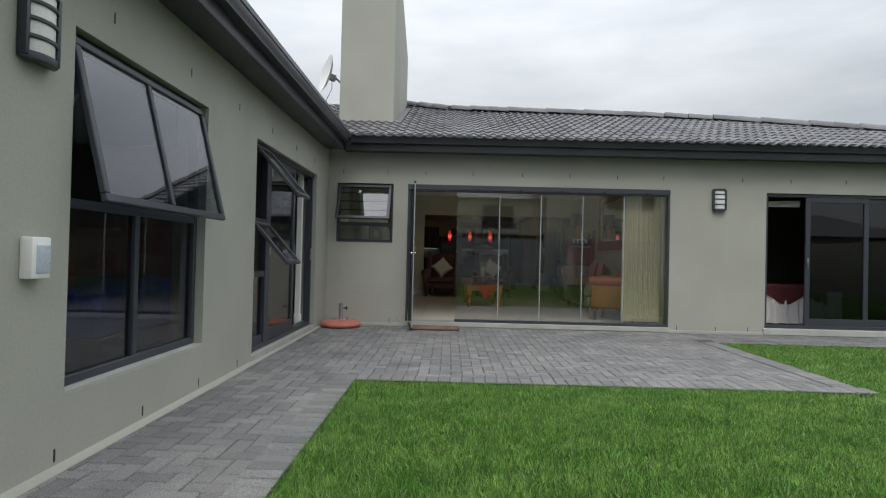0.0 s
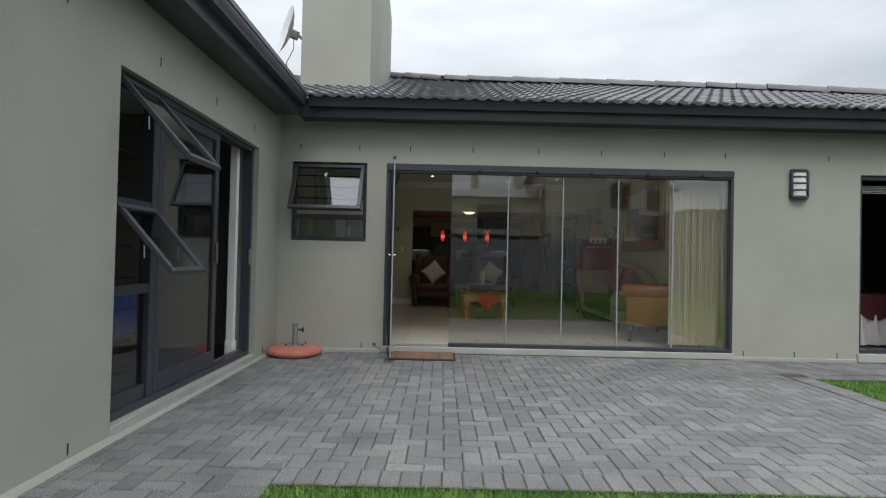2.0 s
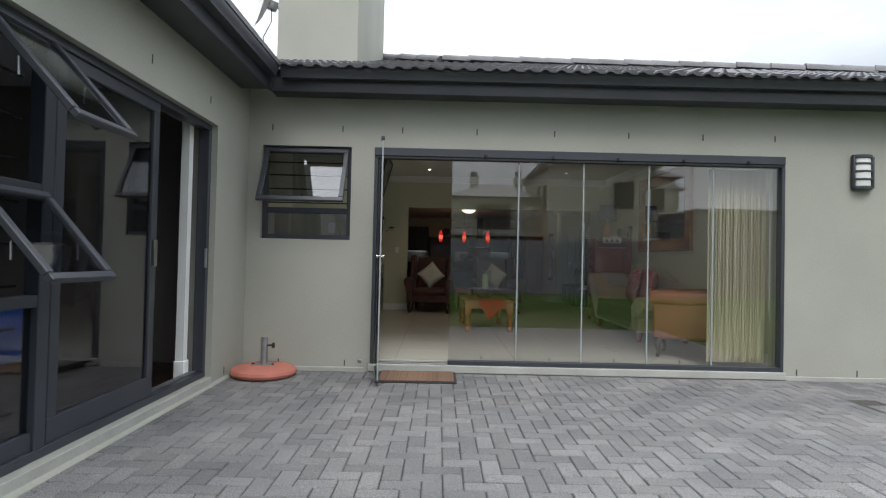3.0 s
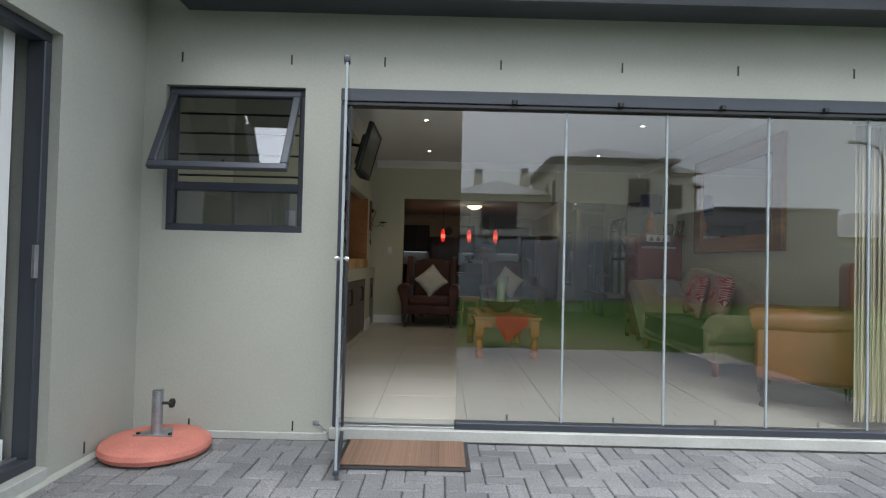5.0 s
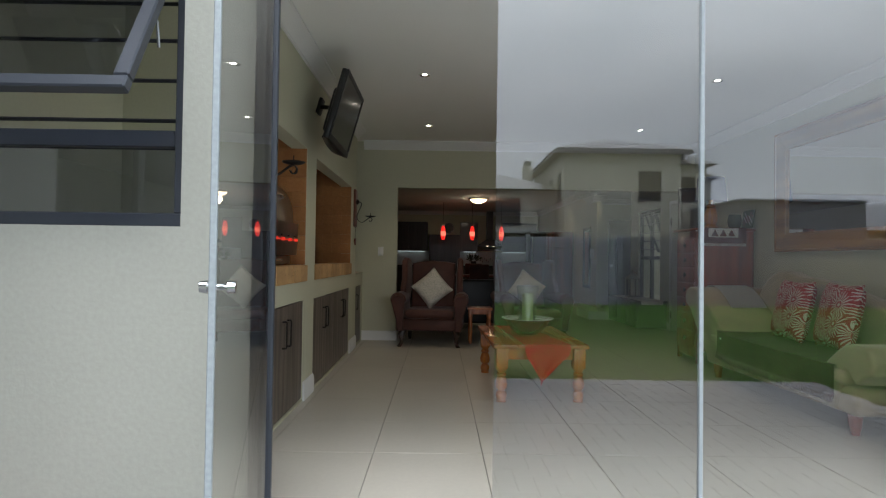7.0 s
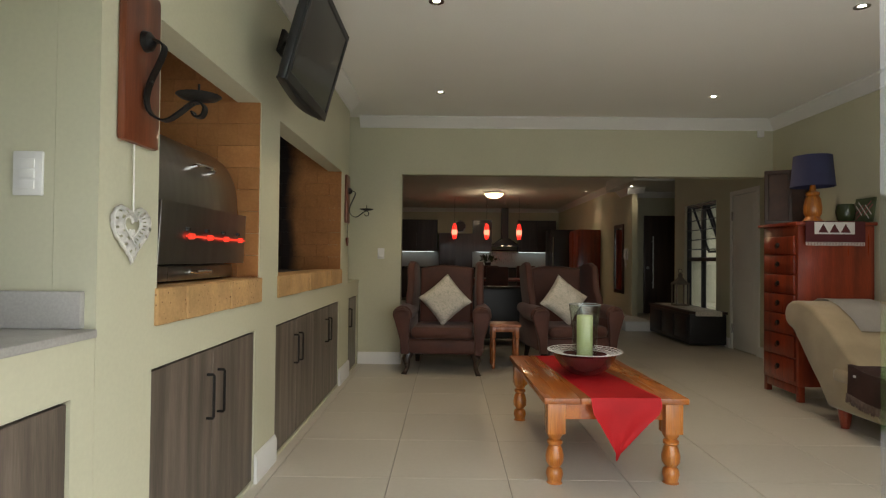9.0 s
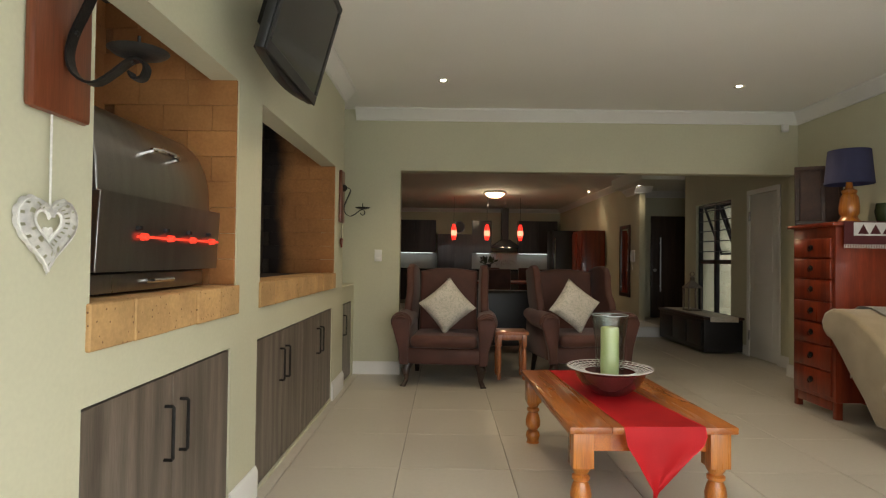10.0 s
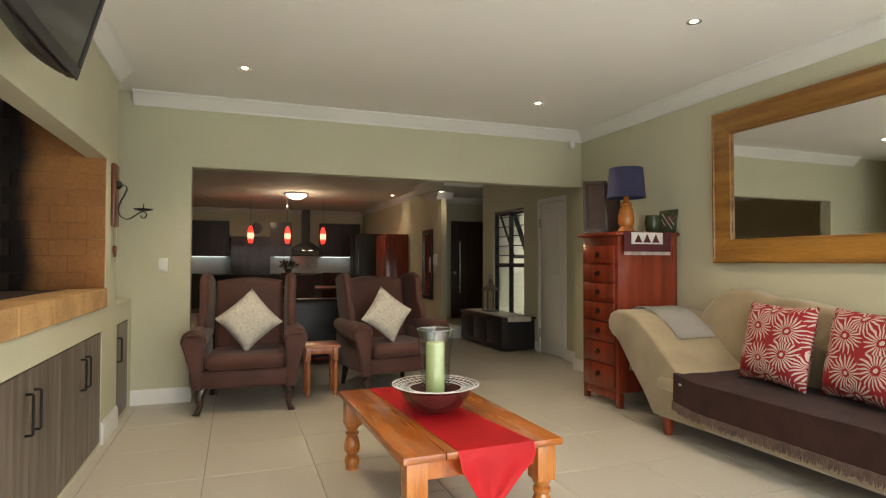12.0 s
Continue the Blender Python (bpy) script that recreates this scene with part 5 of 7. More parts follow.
cabinet(10.905, 11.925, 0.862, 2)
cabinet(12.275, 14.15, 0.848, 4)
cabinet(14.66, 15.16, 0.835, 1)
cabinet(9.75, 10.50, 0.862, 2)
structure("counter_slab", box(-1.75, 9.557, 1.011, -1.052, 10.597, 1.035, 0.004), COUNTER, "grey counter slab under the small window", "counter")
bm = box(-1.74, 10.575, 1.036, -1.09, 10.598, 1.14, 0.003)
bx(bm, -1.751, 9.6, 1.036, -1.735, 10.57, 1.14, 0.003)
structure("counter_upstand", bm, COUNTER, "grey upstand behind the counter", "upstand")
structure("counter_slab_low", box(-1.75, 14.602, 0.981, -1.055, 15.277, 1.0, 0.004), PLASTER_IN, "plastered counter top beside the niches", "counter")


def wall_switch(m, w, h, n, label):
    t = thing("light_switch", label, "switch", m)
    part("plate", box(-w / 2, 0, -h / 2, w / 2, 0.010, h / 2, 0.004), WHITE, t)
    for k in range(n):
        part("rocker", box(-0.022, 0.010, -0.045 + k * 0.03, 0.022, 0.015, -0.02 + k * 0.03, 0.002), WHITE, t)
    return t


wall_switch(Matrix.Translation((-1.255, 10.599, 1.47)) @ Matrix.Rotation(radians(180), 4, "Z"), 0.085, 0.125, 3, "white three-gang light switch on the pier")
wall_switch(Matrix.Translation((-0.815, 15.279, 1.29)) @ Matrix.Rotation(radians(180), 4, "Z"), 0.075, 0.12, 1, "white light switch beside the opening")

# wall-hung screen
tv = thing("television", "black flat television tilted down on a wall bracket", "television", Matrix.Translation((-0.755, 11.965, 2.307)) @ Matrix.Rotation(radians(15.4), 4, "Y"))
part("case", box(-0.045, -0.385, -0.265, 0.0, 0.42, 0.265, 0.014), BLACK, tv)
part("back_bulge", box(-0.09, -0.28, -0.20, -0.045, 0.28, 0.14, 0.02), BLACK, tv)
part("bezel", ring_frame("x", -0.002, 0.008, -0.385, 0.42, -0.265, 0.265, 0.035, 0.004, 0.05), BLACK, tv)
part("screen", box(-0.001, -0.352, -0.216, 0.003, 0.386, 0.231), SCREEN, tv, "dark glossy screen")
part("speaker_bar", drawn([(-0.355 + 0.745 * i / 16, -0.262 - 0.030 * math.sin(math.pi * i / 16)) for i in range(17)] + [(0.39, -0.25), (-0.355, -0.25)], "x", -0.055, -0.006, 0.004), BLACK, tv, "bowed glossy speaker edge")
part("bracket_arm", rod([(-0.08, 0.05, 0.06), (-0.285, 0.22, 0.06)], 0.018), IRON, tv)
part("wall_plate", box(-0.30, 0.17, 0.0, -0.275, 0.29, 0.13, 0.006), IRON, tv)


def strap(pts, w, t):
    """A flat iron bar bent along points in x and z, w wide across y and t thick."""
    bm = bmesh.new()
    fine = []
    for i in range(len(pts) - 1):
        a, b, c, d = (Vector(pts[max(i - 1, 0)]), Vector(pts[i]), Vector(pts[i + 1]), Vector(pts[min(i + 2, len(pts) - 1)]))
        for k in range(4):
            u = k / 4
            fine.append(0.5 * (2 * b + (c - a) * u + (2 * a - 5 * b + 4 * c - d) * u * u + (3 * b - 3 * c + d - a) * u ** 3))
    fine.append(Vector(pts[-1]))
    rings = []
    for i, p in enumerate(fine):
        d = (fine[min(i + 1, len(fine) - 1)] - fine[max(i - 1, 0)]).normalized()
        nx, nz = -d.y * t / 2, d.x * t / 2
        rings.append([bm.verts.new((p.x + s * nx, v * w / 2, p.y + s * nz)) for s, v in ((1, -1), (1, 1), (-1, 1), (-1, -1))])
    for a, b in zip(rings, rings[1:]):
        for k in range(4):
            bm.faces.new((a[k], b[k], b[(k + 1) % 4], a[(k + 1) % 4]))
    bm.faces.new(rings[0][::-1])
    bm.faces.new(rings[-1])
    return bm


def sconce(y, z, h, w):
    t = thing("candle_sconce", "mahogany plate with a wrought iron candle arm", "sconce", pose(-1.059, y, z), "candle sconces")
    part("plate", box(0, -w / 2, -h / 2, 0.028, w / 2, h / 2, 0.012), PLATEWOOD, t)
    pts = [(0.030, 0.078), (0.062, 0.080), (0.086, 0.068), (0.088, 0.045), (0.070, 0.0), (0.047, -0.05), (0.036, -0.10), (0.046, -0.142), (0.075, -0.166), (0.106, -0.168), (0.145, -0.143), (0.18, -0.116), (0.205, -0.113), (0.220, -0.131), (0.212, -0.155), (0.192, -0.158), (0.182, -0.142)]
    part("arm", strap(pts, 0.030, 0.006), IRON, t, "curled flat iron strap")
    for k in (5, 11):
        part("rivet", turned([(0, 0), (0.007, 0.001), (0.005, 0.005), (0, 0.006)], 8), IRON, t, m=Matrix.Translation((pts[k][0] + 0.003, 0, pts[k][1])) @ Matrix.Rotation(radians(90), 4, "Y"))
    part("rosette", turned([(0, 0), (0.034, 0), (0.030, 0.02), (0.012, 0.034), (0, 0.036)], 14), IRON, t, m=Matrix.Translation((0.026, 0, 0.078)) @ Matrix.Rotation(radians(90), 4, "Y"))
    part("drip_dish", turned([(0, 0), (0.03, 0.002), (0.058, 0.010), (0.068, 0.018), (0.060, 0.014), (0.03, 0.008), (0, 0.006)], 22, (0.200, 0, -0.109)), IRON, t)
    part("spike", rod([(0.200, 0, -0.105), (0.200, 0, -0.055)], 0.004, 6), IRON, t)
    return t


sconce(10.775, 1.835, 0.50, 0.205)
sconce(14.44, 1.80, 0.46, 0.16)


def heart_outline(s, n=40):
    return [(s * 0.0625 * 16 * math.sin(a) ** 3, s * 0.0625 * (13 * math.cos(a) - 5 * math.cos(2 * a) - 2 * math.cos(3 * a) - math.cos(4 * a))) for a in [2 * math.pi * i / n for i in range(n)]]


ht = thing("hanging_heart", "white lacy openwork heart hanging on a cord", "ornament", pose(-1.052, 10.748, 1.318, 0, 0, -3))
out = heart_outline(0.094, 96)
lace = bmesh.new()
rings = []
for q in range(9):
    f = 1.04 - 0.60 * q / 8
    rings.append([lace.verts.new((0.004 + 0.020 * math.sin(math.pi * q / 8), a * f * (1 + (0.045 * abs(math.sin(k * math.pi / 4)) if q == 0 else 0)), b * f * (1 + (0.045 * abs(math.sin(k * math.pi / 4)) if q == 0 else 0)) + 0.012 * q / 8)) for k, (a, b) in enumerate(out)])
for q in range(8):
    for k in range(96):
        pierced = (q == 1 and k % 4 == 1) or (q in (3, 4) and k % 12 in (2, 3, 7)) or (q == 6 and k % 3 == 1)
        if not pierced:
            lace.faces.new((rings[q][k], rings[q][(k + 1) % 96], rings[q + 1][(k + 1) % 96], rings[q + 1][k]))
bmesh.ops.solidify(lace, geom=list(lace.faces), thickness=0.003)
part("pierced_band", lace, LACE, ht, smooth=1.0)
part("rim", rod([(0.008, a * 0.43, b * 0.43 + 0.012) for a, b in out[::2]], 0.0035, 6, True), LACE, ht)
part("rim", rod([(0.010, a * 0.97, b * 0.97) for a, b in out[::2]], 0.003, 6, True), LACE, ht)
part("pendant_heart", drawn([(a * 0.16, b * 0.16 - 0.006) for a, b in out[::4]], "x", 0.004, 0.008, 0.001), LACE, ht, "small white heart in the opening")
part("cord", rod([(0.010, 0, 0.052), (0.006, 0.004, 0.27)], 0.0028, 5), LACE, ht)
hr = thing("small_heart", "small dark red heart hanging under the far sconce", "ornament", pose(-1.045, 14.46, 1.40))
part("heart", drawn(heart_outline(0.045), "x", -0.008, 0.008, 0.003), REDWOOD, hr)
part("cord", rod([(0, 0, 0.03), (0, 0, 0.18)], 0.002, 5), BLACK, hr)

# ---- living room furniture ----
LEG = [(r, z * 0.88) for r, z in [(0.042, 0.0), (0.036, 0.01), (0.040, 0.03), (0.045, 0.055), (0.040, 0.08), (0.028, 0.095), (0.034, 0.105), (0.046, 0.125), (0.048, 0.16), (0.040, 0.20), (0.030, 0.225), (0.040, 0.235), (0.040, 0.25), (0.028, 0.26), (0.042, 0.285), (0.046, 0.30), (0.0, 0.30)]]
tab = thing("coffee_table", "oiled pine coffee table with turned legs", "coffee table", pose(0.786, 12.60, FLOOR, 0, 0, 1.8))
TX, TY, TH = 0.378, 0.645, 0.455
for k in range(4):
    a = -TX + k * TX / 2
    part("top_board", box(a + 0.0008, -TY, TH - 0.032, a + TX / 2 - 0.0008, TY, TH, 0.006), PINE, tab)
for sx in (-1, 1):
    part("apron", box(sx * (TX - 0.075), -TY + 0.09, TH - 0.125, sx * (TX - 0.095), TY - 0.09, TH - 0.033), PINE, tab)
    part("apron", box(-TX + 0.09, sx * (TY - 0.065), TH - 0.125, TX - 0.09, sx * (TY - 0.085), TH - 0.033), PINE, tab)
    for sy in (-1, 1):
        lg = bmesh.new()
        lathe(lg, LEG, 24, (sx * (TX - 0.07), sy * (TY - 0.07), 0.0))
        bx(lg, sx * (TX - 0.07) - 0.047, sy * (TY - 0.07) - 0.047, 0.262, sx * (TX - 0.07) + 0.047, sy * (TY - 0.07) + 0.047, TH - 0.033, 0.004)
        part("leg", lg, PINELEG, tab)

# red cloth laid aslant along the table, its pointed end hanging over the front edge
cl = bmesh.new()
c0, half, ztop, front = Vector((0.0, 0.0)), 0.155, TH + 0.003, -TY - 0.004
grid = []
for i in range(41):
    row = []
    s = -0.62 + i * 0.0396563           # along the cloth, from the back end to the front tip
    for k in range(9):
        v = (k / 8 * 2 - 1)
        u = min(1.0, (s + 0.62) / 1.29)
        wdt = 0.135 + 0.045 * u if s < 0.715 else max(0.0, 0.18 * (1 - (s - 0.715) / 0.225))
        x = -0.055 + 0.10 * u - (0.05 * (s - 0.715) / 0.225 if s > 0.715 else 0) + v * wdt
        y = -s
        z = ztop
        if y < front - 0.001:
            over = front - y
            y, z = front - 0.006 - 0.012 * math.sin(v * 5 + over * 7) * min(1, over * 8) - 0.01, ztop - over
        z += 0.0015 * noise.noise((x * 14, s * 9, 0)) if z > TH else 0
        row.append(cl.verts.new((x, y, max(z, 0.05))))
    grid.append(row)
for i in range(40):
    for k in range(8):
        cl.faces.new((grid[i][k], grid[i][k + 1], grid[i + 1][k + 1], grid[i + 1][k]))
RUN = [[v.co.copy() for v in row] for row in grid]
bmesh.ops.solidify(cl, geom=list(cl.faces), thickness=0.0016)
rn = thing("table_runner", "red satin runner with a pointed end on the pine table", "table runner", pose(0.786, 12.60, FLOOR + 0.001, 0, 0, 1.8))
edges = [[grid_pt[0], grid_pt[-1]] for grid_pt in RUN]
part("cloth", cl, REDCLOTH, rn, smooth=1.0)
for side in (0, 1):
    part("hem", rod([e[side] for e in edges[:36]], 0.0022, 5), REDCLOTH, rn)

bw = thing("bowl", "maroon bowl with a wide white wire openwork rim on the table", "bowl", pose(0.785, 12.57, FLOOR + TH + 0.006) @ Matrix.Diagonal((0.96, 0.96, 0.93, 1)))
part("basin", turned([(0, 0), (0.085, 0.0), (0.10, 0.008), (0.15, 0.045), (0.185, 0.095), (0.202, 0.132), (0.234, 0.150), (0.231, 0.146), (0.196, 0.134), (0.178, 0.097), (0.143, 0.05), (0.09, 0.018), (0, 0.014)], 40), BOWLRED, bw)
rim = bmesh.new()
for r, z in ((0.142, 0.134), (0.190, 0.139), (0.214, 0.147), (0.238, 0.156)):
    tube(rim, [(r * math.cos(2 * math.pi * i / 48), r * math.sin(2 * math.pi * i / 48), z) for i in range(48)], 0.0020, 6, True)
for i in range(40):
    a = 2 * math.pi * i / 40
    tube(rim, [(r * math.cos(a + d), r * math.sin(a + d), z) for r, z, d in ((0.142, 0.134, 0.02), (0.190, 0.139, 0.0), (0.214, 0.147, 0.035), (0.238, 0.156, 0.02))], 0.0019, 5)
part("openwork_rim", rim, LACE, bw, "white wire openwork rim")
cd = thing("candle_glass", "green pillar candle in a flared clear glass vase", "candle", pose(0.785, 12.575, FLOOR + TH + 0.024))
part("candle", turned([(0, 0.035), (0.048, 0.035), (0.049, 0.335), (0.044, 0.343), (0.02, 0.337), (0, 0.335)], 24), CANDLE, cd)
part("wick", rod([(0, 0, 0.335), (0.003, 0, 0.36)], 0.002, 5), BLACK, cd)
part("vase", turned([(0, 0), (0.075, 0), (0.08, 0.01), (0.074, 0.06), (0.078, 0.25), (0.098, 0.41), (0.095, 0.41), (0.075, 0.25), (0.071, 0.06), (0.076, 0.014), (0, 0.012)], 32), glass("vase_glass", (0.92, 0.955, 0.93), 1.7), cd, "flared clear glass")
part("vase_rim", rod([(0.0965 * math.cos(a), 0.0965 * math.sin(a), 0.411) for a in [2 * math.pi * i / 36 for i in range(36)]], 0.0022, 6, True), EDGE, cd, "rounded glass rim")


def wing_chair(m, mat, label):
    """A wingback armchair that faces local -y."""
    t = thing("wingback_chair", label, "armchair", m, "wingback chairs")
    part("seat_frame", soft(box(-0.33, -0.36, 0.20, 0.33, 0.34, 0.36, 0.035, 3), 0.004), mat, t)
    part("seat_cushion", soft(box(-0.285, -0.40, 0.355, 0.285, 0.20, 0.475, 0.05, 4), 0.008), mat, t)
    bk = bmesh.new()
    o = []
    for i in range(13):
        u = i / 12
        o.append((-0.27 + 0.54 * u, 1.06 + 0.035 * math.sin(math.pi * u)))
    outline = [(-0.27, 0.40)] + o + [(0.27, 0.40)]
    extrude_outline(bk, [(x, z) for x, z in outline[::-1]], "y", 0.17, 0.31, 0.035)
    for v in bk.verts:
        v.co.y += 0.16 * (v.co.z - 0.4)
    part("backrest", soft(bk, 0.005), mat, t)
    for s in (-1, 1):
        wg = [(0.26, 0.56), (0.0, 0.60), (-0.06, 0.68), (-0.04, 0.76), (0.02, 0.84), (0.05, 0.94), (0.06, 1.03), (0.10, 1.10), (0.18, 1.135), (0.28, 1.125), (0.42, 1.08), (0.40, 0.80)]
        wb = bmesh.new()
        extrude_outline(wb, wg, "x", s * 0.275, s * 0.345, 0.022)
        for v in wb.verts:
            v.co.x += s * (0.10 * max(0, 0.3 - v.co.y) + 0.05 * max(0, v.co.z - 0.8))
        part("wing", soft(wb, 0.004), mat, t)
        part("arm_panel", soft(box(s * 0.29, -0.34, 0.22, s * 0.385, 0.30, 0.58, 0.03, 3), 0.004), mat, t)
        part("arm_roll", soft(rod([(s * 0.365, -0.375, 0.585), (s * 0.365, -0.34, 0.595), (s * 0.365, 0.0, 0.60), (s * 0.35, 0.28, 0.62)], [0.066, 0.090, 0.086, 0.062], 18), 0.004), mat, t)
        part("arm_front", soft(drawn([(s * 0.300, 0.20), (s * 0.372, 0.20), (s * 0.385, 0.34), (s * 0.425, 0.50), (s * 0.448, 0.58), (s * 0.42, 0.655), (s * 0.35, 0.675), (s * 0.295, 0.63), (s * 0.288, 0.55), (s * 0.300, 0.40)], "y", -0.385, -0.33, 0.014), 0.003), mat, t, "scrolled arm front")
        part("leg", rod([(s * 0.30, -0.31, 0.21), (s * 0.325, -0.345, 0.15), (s * 0.315, -0.345, 0.06), (s * 0.335, -0.375, 0.012), (s * 0.34, -0.385, 0.0)], [0.042, 0.040, 0.020, 0.022, 0.028], 10), DARKWOOD, t, "dark carved cabriole leg")
        part("leg", rod([(s * 0.29, 0.28, 0.21), (s * 0.30, 0.34, 0.0)], [0.03, 0.02], 8), DARKWOOD, t)
    return t


wing_chair(pose(-0.105, 15.10, FLOOR, 0, 0, -4) @ Matrix.Diagonal((1.10, 1.04, 1.0, 1)), BROWNLEATHER, "brown suede wingback armchair with a cream cushion, dark cabriole legs")
wing_chair(pose(1.22, 15.28, FLOOR, 0, 0, 10) @ Matrix.Diagonal((1.12, 1.04, 1.0, 1)), BROWNLEATHER, "brown suede wingback armchair turned slightly, beside the small pine table")
for cx, cy, rz in ((-0.10, 14.96, -4), (1.17, 15.10, 14)):
    solid("scatter_cushion", cushion(0.40, 0.40, 0.14), DAMASK, "cream damask scatter cushion standing on one corner", "cushion",
          Matrix.Translation((cx, cy, FLOOR + 0.735)) @ Matrix.Rotation(radians(rz), 4, "Z") @ Matrix.Rotation(radians(-14), 4, "X") @ Matrix.Rotation(radians(45 + (4 if cx < 0 else -7)), 4, "Y"), "cream cushions", smooth=1.2)

st = thing("side_table", "small square pine side table with turned legs", "side table", pose(0.545, 15.20, FLOOR))
part("tabletop", box(-0.165, -0.165, 0.445, 0.165, 0.165, 0.475, 0.006), CHERRY, st)
part("apron", box(-0.13, -0.13, 0.39, 0.13, 0.13, 0.444, 0.003), CHERRY, st)
for sx in (-1, 1):
    for sy in (-1, 1):
        lg = bmesh.new()
        lathe(lg, [(0.014, 0), (0.020, 0.02), (0.022, 0.06), (0.016, 0.075), (0.022, 0.09), (0.024, 0.2), (0.020, 0.30), (0.015, 0.315), (0.022, 0.33), (0, 0.33)], 14, (sx * 0.125, sy * 0.125, 0))
        bx(lg, sx * 0.125 - 0.022, sy * 0.125 - 0.022, 0.33, sx * 0.125 + 0.022, sy * 0.125 + 0.022, 0.444, 0.003)
        part("leg", lg, CHERRY, st)

# tan leather armchair by the glass
tc = thing("leather_armchair", "tan leather armchair with rolled arms and curved wooden legs", "armchair", pose(2.95, 10.19, FLOOR, 0, 0, -28) @ Matrix.Diagonal((0.85, 0.85, 1.0, 1)))
part("seat_frame", soft(box(-0.40, -0.36, 0.20, 0.40, 0.40, 0.42, 0.04, 3), 0.004), TANLEATHER, tc)
part("seat_cushion", soft(box(-0.30, -0.25, 0.41, 0.40, 0.25, 0.52, 0.05, 4), 0.006), TANLEATHER, tc)
for s in (-1, 1):
    part("arm_panel", soft(box(-0.42, s * 0.27, 0.22, 0.40, s * 0.40, 0.66, 0.03, 3), 0.004), TANLEATHER, tc)
    part("arm_roll", soft(rod([(-0.46, s * 0.36, 0.66), (-0.42, s * 0.36, 0.67), (0, s * 0.36, 0.67), (0.42, s * 0.36, 0.69)], [0.07, 0.085, 0.085, 0.08], 18), 0.004), TANLEATHER, tc)
    part("leg", rod([(-0.33, s * 0.30, 0.22), (-0.37, s * 0.34, 0.14), (-0.35, s * 0.33, 0.05), (-0.37, s * 0.34, 0.0)], [0.042, 0.038, 0.02, 0.026], 10), DARKWOOD, tc, "curved dark leg")
    part("leg", rod([(0.34, s * 0.30, 0.22), (0.37, s * 0.34, 0.0)], [0.03, 0.02], 8), DARKWOOD, tc)
part("backrest", soft(box(0.28, -0.36, 0.42, 0.44, 0.36, 1.12, 0.06, 4), 0.006), TANLEATHER, tc)

# beige chaise sofa along the wall
so = thing("chaise_sofa", "beige microsuede chaise sofa with scrolled ends along the wall", "sofa", pose(3.05, 12.13, FLOOR))
part("base", soft(box(-0.36, -0.98, 0.13, 0.38, 1.02, 0.32, 0.04, 3), 0.003), BEIGE, so)
part("seat_cushion", soft(box(-0.385, -0.90, 0.315, 0.30, 0.98, 0.435, 0.05, 4), 0.006), BEIGE, so)
# scrolled head end: a high curl that sweeps down to the seat
def scroll_end(y_in, y_out, h, sgn):
    pts_top = []
    for i in range(13):
        u = i / 12
        pts_top.append((y_in + (y_out - y_in) * u, 0.40 + (h - 0.40) * (math.sin(u * math.pi / 2) ** 1.25)))
    ring = [(y_out + sgn * (0.10 + 0.085 * math.sin(a)) , h - 0.10 + 0.10 * math.cos(a)) for a in [math.pi * i / 8 for i in range(9)]]
    low = [(y_out + sgn * 0.02, h - 0.26), (y_out - sgn * 0.06, 0.42), (y_out - sgn * 0.12, 0.24), (y_out - sgn * 0.14, 0.14), (y_in, 0.14)]
    return pts_top + ring + low


he = bmesh.new()
HEAD = [(0.55, 0.38), (0.72, 0.45), (0.90, 0.59), (1.06, 0.73), (1.22, 0.825), (1.36, 0.865), (1.46, 0.86), (1.53, 0.825), (1.562, 0.765), (1.55, 0.70), (1.51, 0.655), (1.45, 0.63), (1.37, 0.54), (1.26, 0.41), (1.14, 0.27), (1.06, 0.17), (1.03, 0.13), (0.55, 0.13)]
extrude_outline(he, HEAD, "x", -0.37, 0.36, 0.03)
part("scrolled_head", soft(he, 0.004), BEIGE, so, "high scrolled head end")
fe = bmesh.new()
extrude_outline(fe, scroll_end(-0.62, -0.95, 0.60, -1), "x", -0.37, 0.36, 0.03)
part("scrolled_foot", soft(fe, 0.004), BEIGE, so, "low scrolled foot end")
bko = [(-0.85, 0.30), (-0.85, 0.66)] + [(-0.85 + 1.75 * i / 16, 0.66 + 0.33 * math.sin(math.pi * (i / 16) * 0.5) ** 1.1 + 0.05 * math.sin(math.pi * i / 16)) for i in range(1, 14)] + [(0.72, 1.045), (0.88, 1.045), (1.02, 0.98), (1.14, 0.87), (1.18, 0.80), (1.02, 0.30)]
bb = bmesh.new()
extrude_outline(bb, bko, "x", 0.22, 0.40, 0.04)
part("backrest", soft(bb, 0.004), BEIGE, so, "curved camel backrest")
for sx, sy in ((-0.31, 0.93), (-0.31, -0.90), (0.31, 0.93), (0.31, -0.90)):
    part("foot", turned([(0, 0), (0.026, 0), (0.036, 0.05), (0.046, 0.135), (0, 0.135)], 16, (sx, sy, 0)), REDWOOD, so, "reddish turned wooden foot")
for cy, rz in ((12.47, 82), (11.90, 78)):
    solid("scatter_cushion", cushion(0.56, 0.53, 0.17), REDPRINT, "red scatter cushion with a white flower print on the sofa", "cushion",
          Matrix.Translation((3.10, cy, FLOOR + 0.715)) @ Matrix.Rotation(radians(rz), 4, "Z") @ Matrix.Rotation(radians(12), 4, "X"), "red printed cushions", smooth=1.2)
